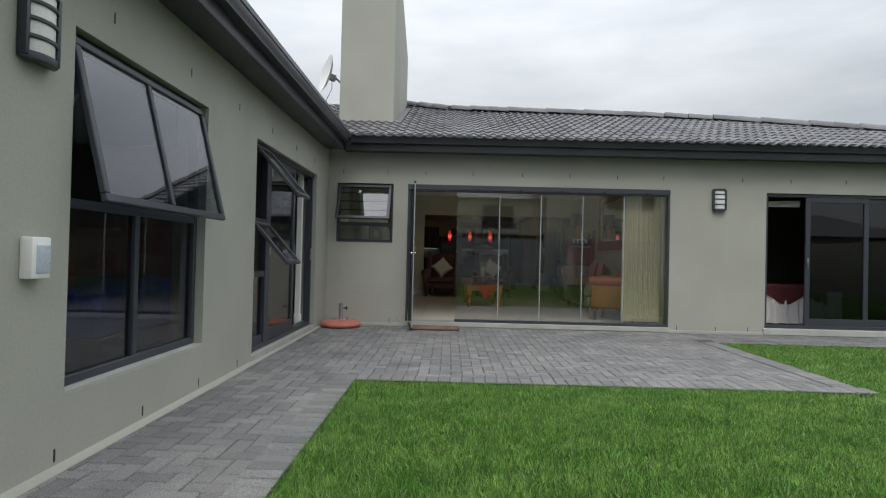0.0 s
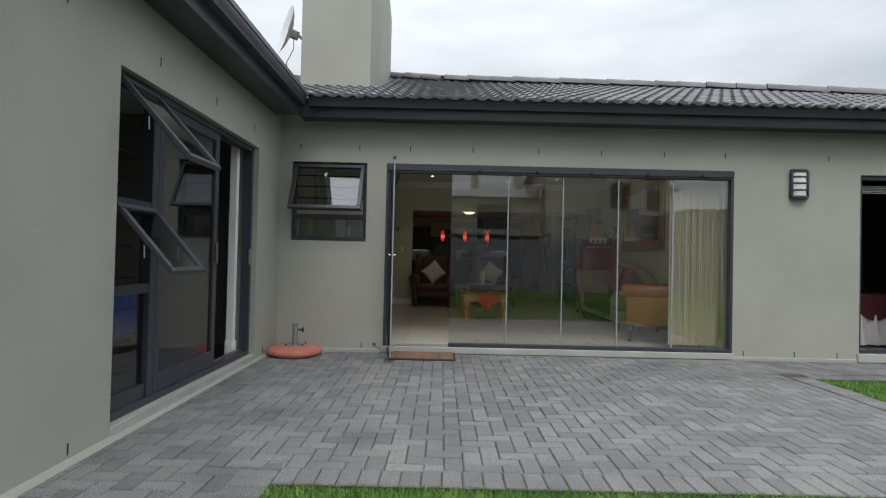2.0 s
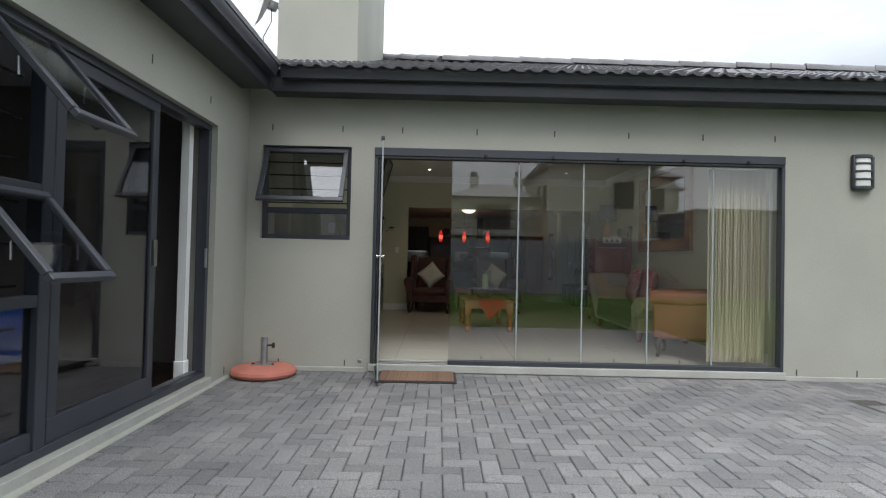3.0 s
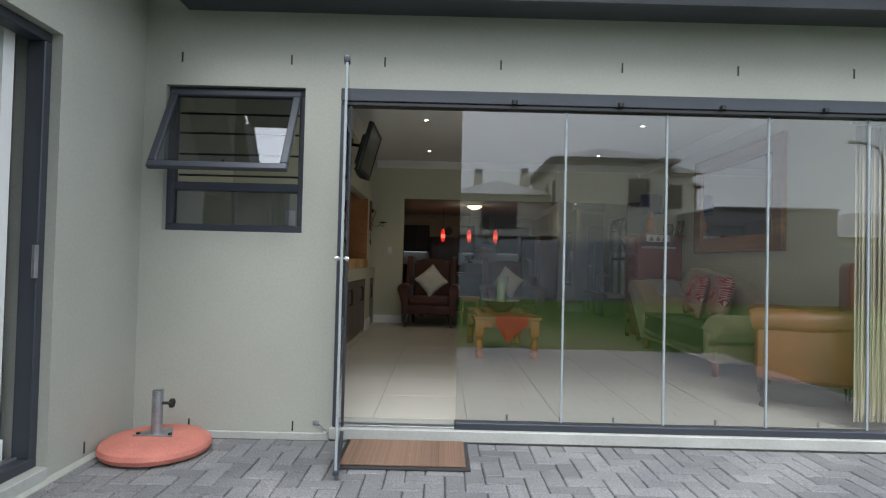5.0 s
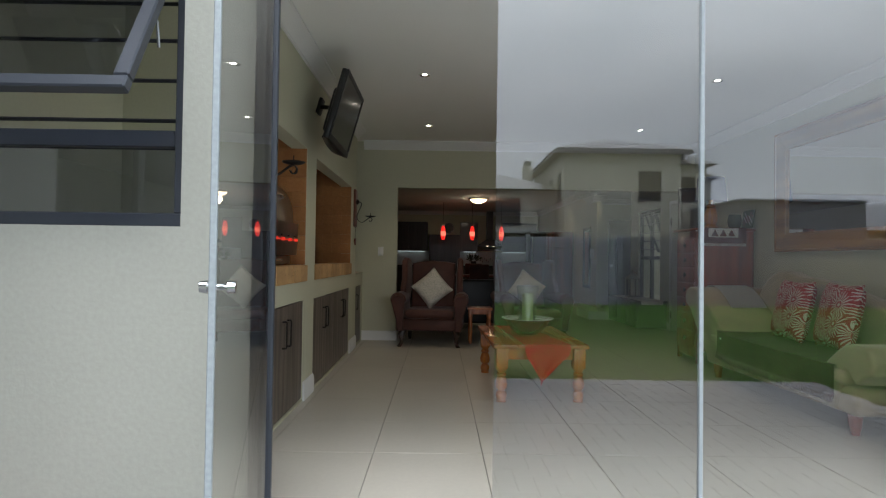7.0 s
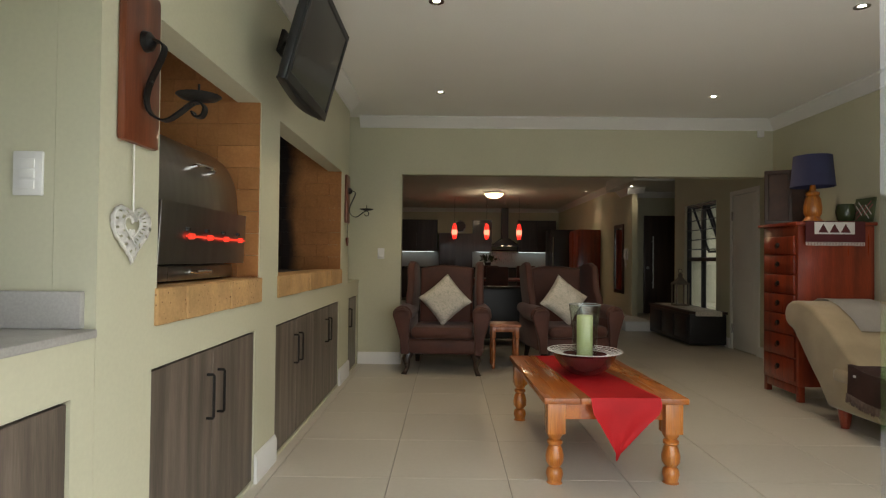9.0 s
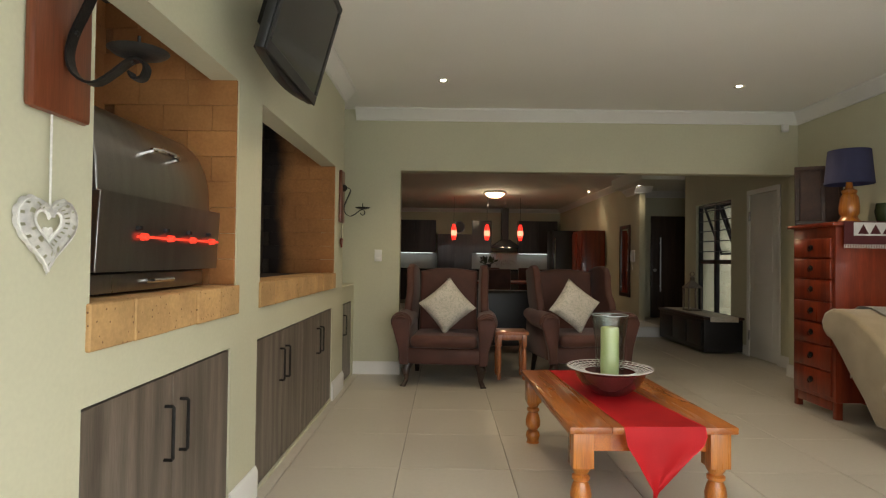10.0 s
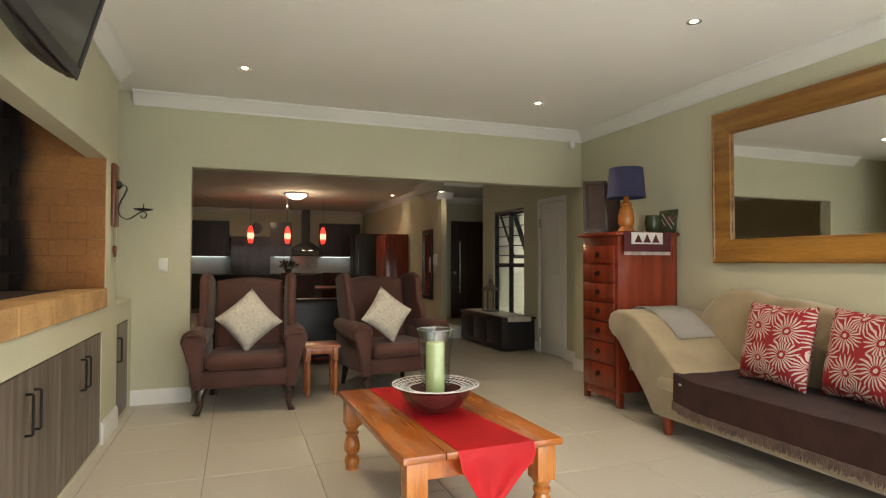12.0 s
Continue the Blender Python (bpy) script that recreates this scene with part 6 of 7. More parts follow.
# plush throw over the seat
th = bmesh.new()
gr2 = []
for i in range(45):
    row = []
    for k in range(21):
        y = -0.82 + 1.60 * i / 44
        u = k / 20
        s = u * 0.88
        if s < 0.66:
            x, z = 0.27 - s, 0.443 + max(0, y - 0.58) * 0.16
        else:
            x, z = -0.395, 0.443 + max(0, y - 0.58) * 0.16 - (s - 0.66) * 1.0
        z += 0.004 * noise.noise((y * 6, s * 8, 2)) + (0.004 * math.sin(y * 60) if s > 0.82 else 0)
        row.append(th.verts.new((x + 0.004 * noise.noise((y * 9, s * 5, 5)) - 0.004, y, z)))
    gr2.append(row)
for i in range(44):
    for k in range(20):
        th.faces.new((gr2[i][k], gr2[i][k + 1], gr2[i + 1][k + 1], gr2[i + 1][k]))
bmesh.ops.solidify(th, geom=list(th.faces), thickness=0.008)
tw = thing("sofa_throw", "dark brown plush throw with a fluffy edge over the sofa seat", "throw", pose(3.05, 12.13, FLOOR))
part("cloth", th, THROW, tw, smooth=1.2)
fluff = bmesh.new()
for k in range(420):
    y = -0.82 + 1.60 * k / 419
    z = 0.443 + max(0, y - 0.58) * 0.16 - 0.215
    a, b = random.uniform(-0.012, 0.012), random.uniform(0.02, 0.045)
    tube(fluff, [(-0.402, y, z + 0.02), (-0.412 + a * 0.5, y + a, z - b)], [0.006, 0.002], 4)
part("plush_border", fluff, material("plush_edge", (0.12, 0.068, 0.048), 0.9, var=0.4, scale=20, sheen=0.2), tw, "paler fluffy edge")
part("label_tag", box(-0.401, 0.70, 0.40, -0.398, 0.725, 0.415), LINEN, tw, "small white tag")
fold = bmesh.new()
ys = [(0.98, 0.665), (1.06, 0.735), (1.14, 0.785), (1.22, 0.83), (1.30, 0.858), (1.38, 0.872), (1.46, 0.868), (1.54, 0.83), (1.575, 0.77), (1.57, 0.69), (1.545, 0.60), (1.54, 0.50), (1.54, 0.40)]
va = [[fold.verts.new((-0.16 + 0.36 * k / 6, y, z + 0.012)) for k in range(7)] for y, z in ys]
for i in range(len(ys) - 1):
    for k in range(6):
        fold.faces.new((va[i][k], va[i][k + 1], va[i + 1][k + 1], va[i + 1][k]))
bmesh.ops.solidify(fold, geom=list(fold.faces), thickness=0.012)
bl2 = thing("folded_blanket", "grey wool blanket hung over the scrolled sofa end", "blanket", pose(3.05, 12.13, FLOOR))
part("cloth", soft(fold, 0.003), GREYCLOTH, bl2, smooth=1.2)
fr = bmesh.new()
for k in range(24):
    x = -0.155 + 0.35 * k / 23
    tube(fr, [(x, 1.54, 0.42), (x + 0.006 * math.sin(k * 2), 1.545, 0.34)], 0.005, 5)
part("fringe", fr, GREYCLOTH, bl2, "grey knotted fringe")

# tall chest of drawers, its drawers towards the room
cs = thing("chest_of_drawers", "tall red-stained wooden chest with a single column of drawers", "chest", pose(2.83, 13.765, FLOOR))
part("carcass", box(0.015, 0.0, 0.13, 0.645, 0.52, 1.475, 0.004), REDWOOD, cs)
part("chest_top", box(-0.025, -0.03, 1.476, 0.652, 0.55, 1.505, 0.006), REDWOOD, cs)
for sy in (0.0, 0.475):
    for sx in (0.02, 0.59):
        part("foot", box(sx, sy, 0.0, sx + 0.05, sy + 0.045, 0.13, 0.004), REDWOOD, cs)
part("plinth_rail", box(0.02, 0.05, 0.06, 0.035, 0.47, 0.128, 0.003), REDWOOD, cs)
H = [0.165, 0.165, 0.17, 0.17, 0.175, 0.19, 0.20]
z = 0.165
for k, h in enumerate(reversed(H)):
    d = part("drawer", box(-0.004, 0.035, z, 0.014, 0.485, z + h - 0.014, 0.004), REDWOOD, cs)
    part("drawer_pull", turned([(0, 0), (0.022, 0), (0.024, 0.008), (0.010, 0.014), (0, 0.016)], 14), IRON, d, "dark round pull", Matrix.Translation((-0.004, 0.26, z + h * 0.48)) @ Matrix.Rotation(radians(-90), 4, "Y"))
    part("ring", rod([(-0.016 - 0.004, 0.26 + 0.018 * math.cos(a), z + h * 0.42 + 0.018 * math.sin(a)) for a in [2 * math.pi * i / 12 for i in range(12)]], 0.003, 5, True), IRON, d)
    z += h
# embroidered cloth over the near side of the chest
ec = thing("chest_cloth", "dark red cloth with a cream triangle border hung over the chest", "cloth", pose(2.82, 13.765, FLOOR + 1.506))
part("cloth", box(0.06, -0.036, 0.0, 0.55, 0.35, 0.004, 0.001), MAROON, ec)
part("hanging_flap", box(0.06, -0.042, -0.17, 0.55, -0.036, 0.004, 0.001), MAROON, ec)
part("panel", box(0.13, -0.046, -0.105, 0.46, -0.0425, -0.005, 0.001), LINEN, ec, "cream embroidered panel")
for k in range(3):
    x = 0.16 + 0.092 * k
    part("triangle", drawn([(x, -0.092), (x + 0.08, -0.092), (x + 0.04, -0.02)], "y", -0.0495, -0.0465), MAROON, ec)
fg = bmesh.new()
for k in range(40):
    tube(fg, [(0.065 + k * 0.0122, -0.039, -0.168), (0.065 + k * 0.0122, -0.040, -0.20)], 0.003, 4)
part("fringe", fg, LINEN, ec, "cream fringe")

lp = thing("table_lamp", "turned pine table lamp with a navy drum shade on the chest", "table lamp", pose(3.10, 13.98, FLOOR + 1.51) @ Matrix.Diagonal((0.92, 0.92, 1.10, 1)))
part("base", turned([(0, 0), (0.085, 0), (0.088, 0.015), (0.07, 0.03), (0.06, 0.05), (0.075, 0.075), (0.078, 0.12), (0.068, 0.19), (0.05, 0.215), (0.06, 0.225), (0.058, 0.24), (0.03, 0.255), (0.022, 0.30), (0, 0.30)], 28), PINELEG, lp)
part("shade", turned([(0.185, 0.29), (0.16, 0.53), (0.156, 0.53), (0.181, 0.29)], 36), NAVY, lp, "navy fabric drum shade")
part("trim", turned([(0.1865, 0.285), (0.1865, 0.30), (0.184, 0.30), (0.184, 0.285)], 36), NAVY, lp)
SEPIA = material("sepia_print", (0.05, 0.022, 0.013), 0.6, var=0.5, scale=9, fine=60, grain=0.1, bump=0)
for fx, fy, w, h, rz, lb in ((2.93, 14.20, 0.22, 0.50, 62, "dark framed picture of brown tones standing on the chest"), (3.14, 14.26, 0.20, 0.50, 70, "dark framed picture leaning behind the lamp")):
    pf = thing("picture_frame", lb, "picture", Matrix.Translation((fx, fy, FLOOR + 1.51)) @ Matrix.Rotation(radians(rz - 90), 4, "Z") @ Matrix.Rotation(radians(-6), 4, "X"))
    part("frame", ring_frame("y", -0.012, 0.012, -w / 2, w / 2, 0, h, 0.035), DARKWOOD, pf)
    part("picture", box(-w / 2 + 0.03, -0.004, 0.03, w / 2 - 0.03, 0.006, h - 0.03), SEPIA, pf, "brown picture")
gb = thing("glass_bowl", "small dark green glass bowl on the chest", "bowl", pose(3.33, 13.90, FLOOR + 1.511) @ Matrix.Diagonal((1.15, 1.15, 1.3, 1)))
part("bowl", turned([(0, 0), (0.04, 0), (0.055, 0.02), (0.065, 0.07), (0.055, 0.12), (0.05, 0.12), (0.06, 0.07), (0.05, 0.025), (0, 0.008)], 22), material("olive_glaze", (0.05, 0.07, 0.03), 0.15, var=0.2, bump=0), gb)
PINKPAINT = material("pink_paint", (0.42, 0.10, 0.12), 0.6, var=0.2, scale=10)
ct = thing("painted_panel", "small painted panel of crossed leaves leaning on the wall", "picture", Matrix.Translation((3.452, 13.875, FLOOR + 1.512)) @ Matrix.Rotation(radians(-90), 4, "Z") @ Matrix.Rotation(radians(-8), 4, "X"))
part("panel", box(-0.115, 0, 0, 0.115, 0.012, 0.21, 0.002), material("green_paint", (0.10, 0.13, 0.06), 0.6, var=0.4, scale=14), ct)
for s in (-1, 1):
    for k in (-1, 0, 1):
        part("stroke", box(-0.105 if k == 0 else -0.06, -0.003, -0.004, 0.105 if k == 0 else 0.06, -0.0005, 0.004), LINEN if s > 0 else PINKPAINT, ct, m=Matrix.Translation((0.055 * k, 0, 0.105)) @ Matrix.Rotation(radians(45 * s), 4, "Y"))

# big wall mirror
mi = thing("wall_mirror", "large wall mirror in a wide oak frame above the sofa", "mirror", pose(3.498, 12.35, 1.92))
MY, MZ, FW = 0.99, 0.605, 0.175
for nm, q in (("frame_side", [(MY, -MZ), (MY, MZ), (MY - FW, MZ - FW), (MY - FW, -MZ + FW)]), ("frame_side", [(-MY, -MZ), (-MY, MZ), (-MY + FW, MZ - FW), (-MY + FW, -MZ + FW)]),
              ("frame_rail", [(-MY, MZ), (MY, MZ), (MY - FW, MZ - FW), (-MY + FW, MZ - FW)]), ("frame_rail", [(-MY, -MZ), (MY, -MZ), (MY - FW, -MZ + FW), (-MY + FW, -MZ + FW)])):
    part(nm, drawn(q, "x", -0.045, -0.002, 0.006), MIRRORWOOD, mi)
part("outer_bead", ring_frame("x", -0.054, -0.030, -MY, MY, -MZ, MZ, 0.028, 0.008), MIRRORWOOD, mi)
part("inner_bead", ring_frame("x", -0.052, -0.03, -MY + FW - 0.004, MY - FW + 0.004, -MZ + FW - 0.004, MZ - FW + 0.004, 0.014, 0.003), MIRRORWOOD, mi)
part("mirror_glass", box(-0.028, -MY + FW - 0.003, -MZ + FW - 0.003, -0.022, MY - FW + 0.003, MZ - FW + 0.003), MIRROR, mi, "clear mirror glass")

# ---- ceiling fittings ----
BULB = glowing("downlight_bulb", (1.0, 0.88, 0.70), 16)
for x, y in LIVING_SPOTS + KITCHEN_SPOTS:
    t = thing("downlight", "small recessed ceiling downlight, lit", "downlight", pose(x, y, CEIL), "downlights")
    part("ring", turned([(0.028, -0.004), (0.046, -0.006), (0.046, 0.0), (0.028, 0.0)], 24), CHROME, t)
    part("bulb", turned([(0, -0.002), (0.019, -0.002), (0.019, 0.0), (0, 0.0)], 20), BULB, t, "lit bulb")
t = thing("downlight", "small recessed downlight in the lowered entrance ceiling, lit", "downlight", pose(*ENTRY_SPOT, ENTRY_CEIL), "downlights")
part("ring", turned([(0.028, -0.004), (0.046, -0.006), (0.046, 0.0), (0.028, 0.0)], 24), CHROME, t)
part("bulb", turned([(0, -0.002), (0.019, -0.002), (0.019, 0.0), (0, 0.0)], 20), BULB, t, "lit bulb")
dm = thing("dome_light", "round glowing ceiling dome light", "ceiling light", pose(0.99, 22.3, CEIL))
part("rim", turned([(0.25, -0.01), (0.27, -0.03), (0.25, -0.04), (0.20, -0.03), (0.20, 0), (0.25, 0)], 36), STEEL, dm)
part("dome", turned([(0, -0.135), (0.09, -0.125), (0.17, -0.09), (0.215, -0.045), (0.215, -0.03), (0, -0.03)], 32), glowing("warm_opal_glass", (1.0, 0.72, 0.40), 2.6), dm, "glowing opal glass")
al = thing("alarm_sensor", "small white alarm sensor in the ceiling corner", "sensor", pose(3.34, 15.235, 2.645))
part("case", box(-0.03, -0.02, -0.04, 0.03, 0.03, 0.04, 0.01), WHITE, al)
PEND = glowing("red_glass_shade", (0.9, 0.022, 0.014), 0.42)
PENDHOT = glowing("lit_shade_middle", (1.0, 0.17, 0.10), 0.75)
for x, y in PENDANTS:
    t = thing("pendant_light", "slim red glass pendant light over the kitchen counter", "pendant light", pose(x, y, 1.93), "red pendants")
    part("shade", turned([(0.040, -0.19), (0.062, -0.10), (0.068, 0.0), (0.058, 0.11), (0.030, 0.20), (0.028, 0.20), (0.05, 0.1), (0.06, 0), (0.05, -0.1), (0.036, -0.19)], 22), PEND, t, "glowing red glass")
    part("lit_band", turned([(0.0585, -0.115), (0.0665, -0.06), (0.0695, 0.0), (0.0665, 0.045), (0.060, 0.045), (0.060, -0.1)], 22), PENDHOT, t, "brighter lit middle of the shade")
    part("cord", rod([(0, 0, 0.2), (0, 0, CEIL - 1.93)], 0.004, 5), BLACK, t)

# ---- kitchen and hall beyond the opening ----
def kitchen_unit(name, x0, x1, z0, z1, doors, depth=0.58):
    t = thing(name, "dark wenge kitchen cabinet against the back wall", "cabinet", pose((x0 + x1) / 2, 26.59, z0), "kitchen cabinets")
    w = (x1 - x0) / 2
    part("carcass", box(-w + 0.002, -depth + 0.02, 0, w - 0.002, 0, z1 - z0), KITCHENWOOD, t)
    for k in range(doors):
        a = -w + 2 * w * k / doors
        part("door", box(a + 0.003, -depth, 0.004, a + 2 * w / doors - 0.003, -depth + 0.019, z1 - z0 - 0.004, 0.002, 1), KITCHENWOOD, t)
    return t


kitchen_unit("wall_cabinet", -2.3, -0.40, 1.46, 2.42, 3, 0.36)
kitchen_unit("wall_cabinet", 0.66, 1.25, 1.46, 2.42, 1, 0.36)
kitchen_unit("wall_cabinet", 2.05, 3.2, 1.46, 2.42, 2, 0.36)
kitchen_unit("base_cabinet", -2.3, -0.40, FLOOR, 0.95, 3)
kitchen_unit("base_cabinet", 0.72, 3.0, FLOOR, 0.95, 4)
kitchen_unit("tall_oven_unit", -0.35, 0.66, FLOOR, 2.0, 2)
structure("worktop", box(0.72, 25.98, 0.955, 3.0, 26.59, 0.99, 0.004), STONE, "black granite kitchen worktop", "worktop")
structure("worktop_left", box(-2.3, 25.98, 0.955, -0.40, 26.59, 0.99, 0.004), STONE, "black granite kitchen worktop", "worktop")
structure("splashback", box(-2.3, 26.575, 0.995, 3.0, 26.597, 1.45), SPLASH, "pale tiled splashback lit from above", "splashback")
for x0, x1 in ((-2.2, -0.5), (0.8, 1.2), (2.1, 2.95)):
    t = thing("strip_light", "slim lit strip under the kitchen cabinets", "strip light", pose((x0 + x1) / 2, 26.45, 1.455), "strip lights")
    part("tube", box(-(x1 - x0) / 2, -0.03, -0.014, (x1 - x0) / 2, 0.03, -0.002), glowing("cool_tube", (0.85, 0.95, 0.92), 0.32), t)
hd = thing("cooker_hood", "black cooker hood with a canopy and two small lamps", "cooker hood", pose(1.65, 26.3, 1.62))
part("canopy", drawn([(-0.40, 0.0), (0.40, 0.0), (0.40, 0.05), (0.12, 0.24), (-0.12, 0.24), (-0.40, 0.05)], "y", -0.25, 0.25, 0.004), BLACK, hd)
part("flue", box(-0.10, -0.06, 0.24, 0.10, 0.28, 1.178), KITCHENWOOD, hd)
for sx in (-0.1, 0.1):
    part("lamp", turned([(0, -0.008), (0.045, -0.008), (0.045, 0), (0, 0)], 14, (sx, -0.24, 0.02)), glowing("hood_bulb", (1.0, 0.78, 0.5), 1.2), hd)
ut = thing("utensil_rail", "steel rail of hanging utensils behind the cooker", "utensil rail", pose(1.65, 26.5, 1.50))
part("rail", rod([(-0.4, 0, 0), (0.4, 0, 0)], 0.01, 6), CHROME, ut)
for sx in (-0.38, 0.38):
    part("rail_post", rod([(sx, 0, 0), (sx, 0.1, 0)], 0.008, 6), CHROME, ut)
for k in range(12):
    x = -0.36 + k * 0.066
    part("utensil", rod([(x, -0.01, 0), (x, -0.015, -0.22 - 0.05 * (k % 3)), (x, -0.015, -0.30 - 0.05 * (k % 3))], [0.006, 0.006, 0.03], 6), CHROME, ut)
pl = thing("pot_plant", "dark leafy pot plant on the kitchen counter", "plant", pose(1.0, 24.3, 1.025))
part("pot", turned([(0, 0), (0.07, 0), (0.09, 0.12), (0.08, 0.12), (0, 0.1)], 16), BLACK, pl)
lf = bmesh.new()
for k in range(46):
    d = Vector((random.uniform(-1, 1), random.uniform(-1, 1), random.uniform(0.1, 1.2))).normalized()
    c = Vector((0, 0, 0.12)) + d * random.uniform(0.10, 0.24)
    s = d.orthogonal().normalized() * 0.03
    q = [lf.verts.new(p) for p in (c - d * 0.06, c + s, c + d * 0.07, c - s)]
    lf.faces.new(q)
part("leaves", lf, material("dark_leaf", (0.03, 0.05, 0.02), 0.5, var=0.3), pl)
fg2 = thing("fridge", "tall dark steel fridge at the end of the kitchen", "fridge", pose(2.95, 24.2, FLOOR))
part("body", box(-0.36, -0.35, 0.02, 0.36, 0.35, 1.95, 0.012), BLACK, fg2)
part("door", box(-0.36, -0.40, 0.05, 0.36, -0.352, 1.93, 0.01), BLACK, fg2)
part("handle", rod([(-0.30, -0.44, 0.7), (-0.30, -0.44, 1.75)], 0.014), CHROME, fg2)
cp = thing("tall_cupboard", "tall red-stained cupboard against the side wall", "cupboard", pose(3.1, 22.2, FLOOR))
part("body", box(-0.25, -0.45, 0.05, 0.245, 0.45, 1.85, 0.008), REDWOOD, cp)
for s in (-0.225, 0.225):
    part("door", box(-0.27, s - 0.215, 0.10, -0.251, s + 0.215, 1.80, 0.006), REDWOOD, cp)
isl = thing("kitchen_counter", "dark kitchen counter with a black stone top under the pendants", "kitchen counter", pose(0.6, 24.2, FLOOR))
part("body", box(-1.6, -0.30, 0, 1.6, 0.30, 0.90, 0.006), KITCHENWOOD, isl)
part("counter_top", box(-1.65, -0.36, 0.901, 1.65, 0.34, 0.94, 0.006), STONE, isl)
dt = thing("dining_table", "red-brown wooden dining table behind the armchairs", "dining table", pose(1.25, 20.6, FLOOR))
part("tabletop", box(-0.9, -0.5, 0.73, 0.9, 0.5, 0.77, 0.008), REDWOOD, dt)
for sx in (-0.8, 0.8):
    for sy in (-0.4, 0.4):
        part("leg", box(sx - 0.04, sy - 0.04, 0, sx + 0.04, sy + 0.04, 0.73, 0.004), REDWOOD, dt)


def dining_chair(m):
    t = thing("dining_chair", "dark brown high-backed dining chair at the table", "chair", m, "chairs round the table")
    part("seat", box(-0.22, -0.22, 0.42, 0.22, 0.22, 0.48, 0.02), BROWNLEATHER, t)
    part("backrest", soft(box(-0.21, 0.18, 0.48, 0.21, 0.23, 1.02, 0.02), 0.004), BROWNLEATHER, t)
    for sx in (-0.18, 0.18):
        for sy in (-0.18, 0.18):
            part("leg", box(sx - 0.02, sy - 0.02, 0, sx + 0.02, sy + 0.02, 0.42, 0.003), DARKWOOD, t)
    return t


dc = dining_chair(pose(0.85, 19.85, FLOOR, 0, 0, 180))
for x, y, r in ((1.65, 19.85, 178), (0.85, 21.4, 3), (1.65, 21.4, -2)):
    copy_thing(dc, pose(x, y, FLOOR, 0, 0, r))
cou = thing("couch", "dark leather couch seen from behind, between the armchairs", "couch", pose(0.75, 17.0, FLOOR))
part("back", soft(box(-1.15, -0.42, 0.10, 1.15, -0.20, 0.80, 0.05, 3), 0.005), BLACK, cou)
part("seat", soft(box(-1.1, -0.2, 0.10, 1.1, 0.45, 0.44, 0.05, 3), 0.005), BLACK, cou)
for s in (-1, 1):
    part("arm", soft(box(s * 1.0, -0.40, 0.10, s * 1.22, 0.45, 0.62, 0.05, 3), 0.005), BLACK, cou)
    part("foot", box(s * 1.05 - 0.03, -0.36, 0, s * 1.05 + 0.03, -0.30, 0.10), DARKWOOD, cou)
    part("foot", box(s * 1.05 - 0.03, 0.34, 0, s * 1.05 + 0.03, 0.40, 0.10), DARKWOOD, cou)

bn = thing("storage_bench", "low black wooden storage chest in the hall", "chest", pose(3.48, 17.55, FLOOR))
part("body", box(-0.25, -0.76, 0.03, 0.25, 0.76, 0.44, 0.008), BLACK, bn)
part("lid", box(-0.265, -0.775, 0.441, 0.265, 0.775, 0.475, 0.006), DARKWOOD, bn)
for k in range(3):
    part("panel", box(-0.262, -0.70 + k * 0.48, 0.09, -0.251, -0.26 + k * 0.48, 0.40, 0.004), BLACK, bn)
br = thing("bench_runner", "cream patterned runner on the black chest", "runner", pose(3.48, 17.55, FLOOR + 0.477))
part("cloth", box(-0.18, -0.74, 0, 0.18, 0.74, 0.006, 0.001), DAMASK, br)
part("flap", box(-0.18, -0.786, -0.06, 0.18, -0.779, 0.006, 0.001), DAMASK, br)
PEWTER = material("pewter_metal", (0.24, 0.20, 0.155), 0.5, 0.3, var=0.25, scale=12)
ln = thing("lantern", "pale bronze metal candle lantern on the black chest", "lantern", pose(3.47, 17.70, FLOOR + 0.485) @ Matrix.Scale(1.2, 4))
part("base", box(-0.085, -0.085, 0, 0.085, 0.085, 0.02, 0.004), PEWTER, ln)
for sx in (-1, 1):
    for sy in (-1, 1):
        part("post", box(sx * 0.075 - 0.008, sy * 0.075 - 0.008, 0.02, sx * 0.075 + 0.008, sy * 0.075 + 0.008, 0.27), PEWTER, ln)
part("roof", turned([(0.125, 0.27), (0.125, 0.28), (0.06, 0.33), (0.03, 0.36), (0.03, 0.40), (0, 0.42)], 4), PEWTER, ln, m=Matrix.Rotation(radians(45), 4, "Z"))
part("ring", rod([(0.025 * math.cos(a), 0, 0.44 + 0.025 * math.sin(a)) for a in [2 * math.pi * i / 12 for i in range(12)]], 0.004, 5, True), PEWTER, ln)
hm = thing("hall_mirror", "narrow mirror in a dark frame on the hall wall", "mirror", pose(3.348, 20.36, 1.27))
part("frame", ring_frame("x", -0.03, -0.002, -0.30, 0.30, -0.68, 0.68, 0.07), DARKWOOD, hm)
part("mirror_glass", box(-0.014, -0.24, -0.62, -0.008, 0.24, 0.62), MIRROR, hm)
ic = thing("intercom", "white wall intercom handset beside the hall corner", "intercom", pose(3.348, 19.86, 1.36))
part("base", box(-0.03, -0.05, -0.11, 0, 0.05, 0.11, 0.006), WHITE, ic)
part("handset", rod([(-0.045, 0, -0.10), (-0.06, 0, -0.05), (-0.06, 0, 0.05), (-0.045, 0, 0.10)], [0.022, 0.014, 0.014, 0.022], 8), WHITE, ic)
part("cord", rod([(-0.04, 0, -0.10), (-0.035, 0.02, -0.20), (-0.03, 0.0, -0.26), (-0.03, -0.02, -0.18)], 0.005, 5), WHITE, ic)
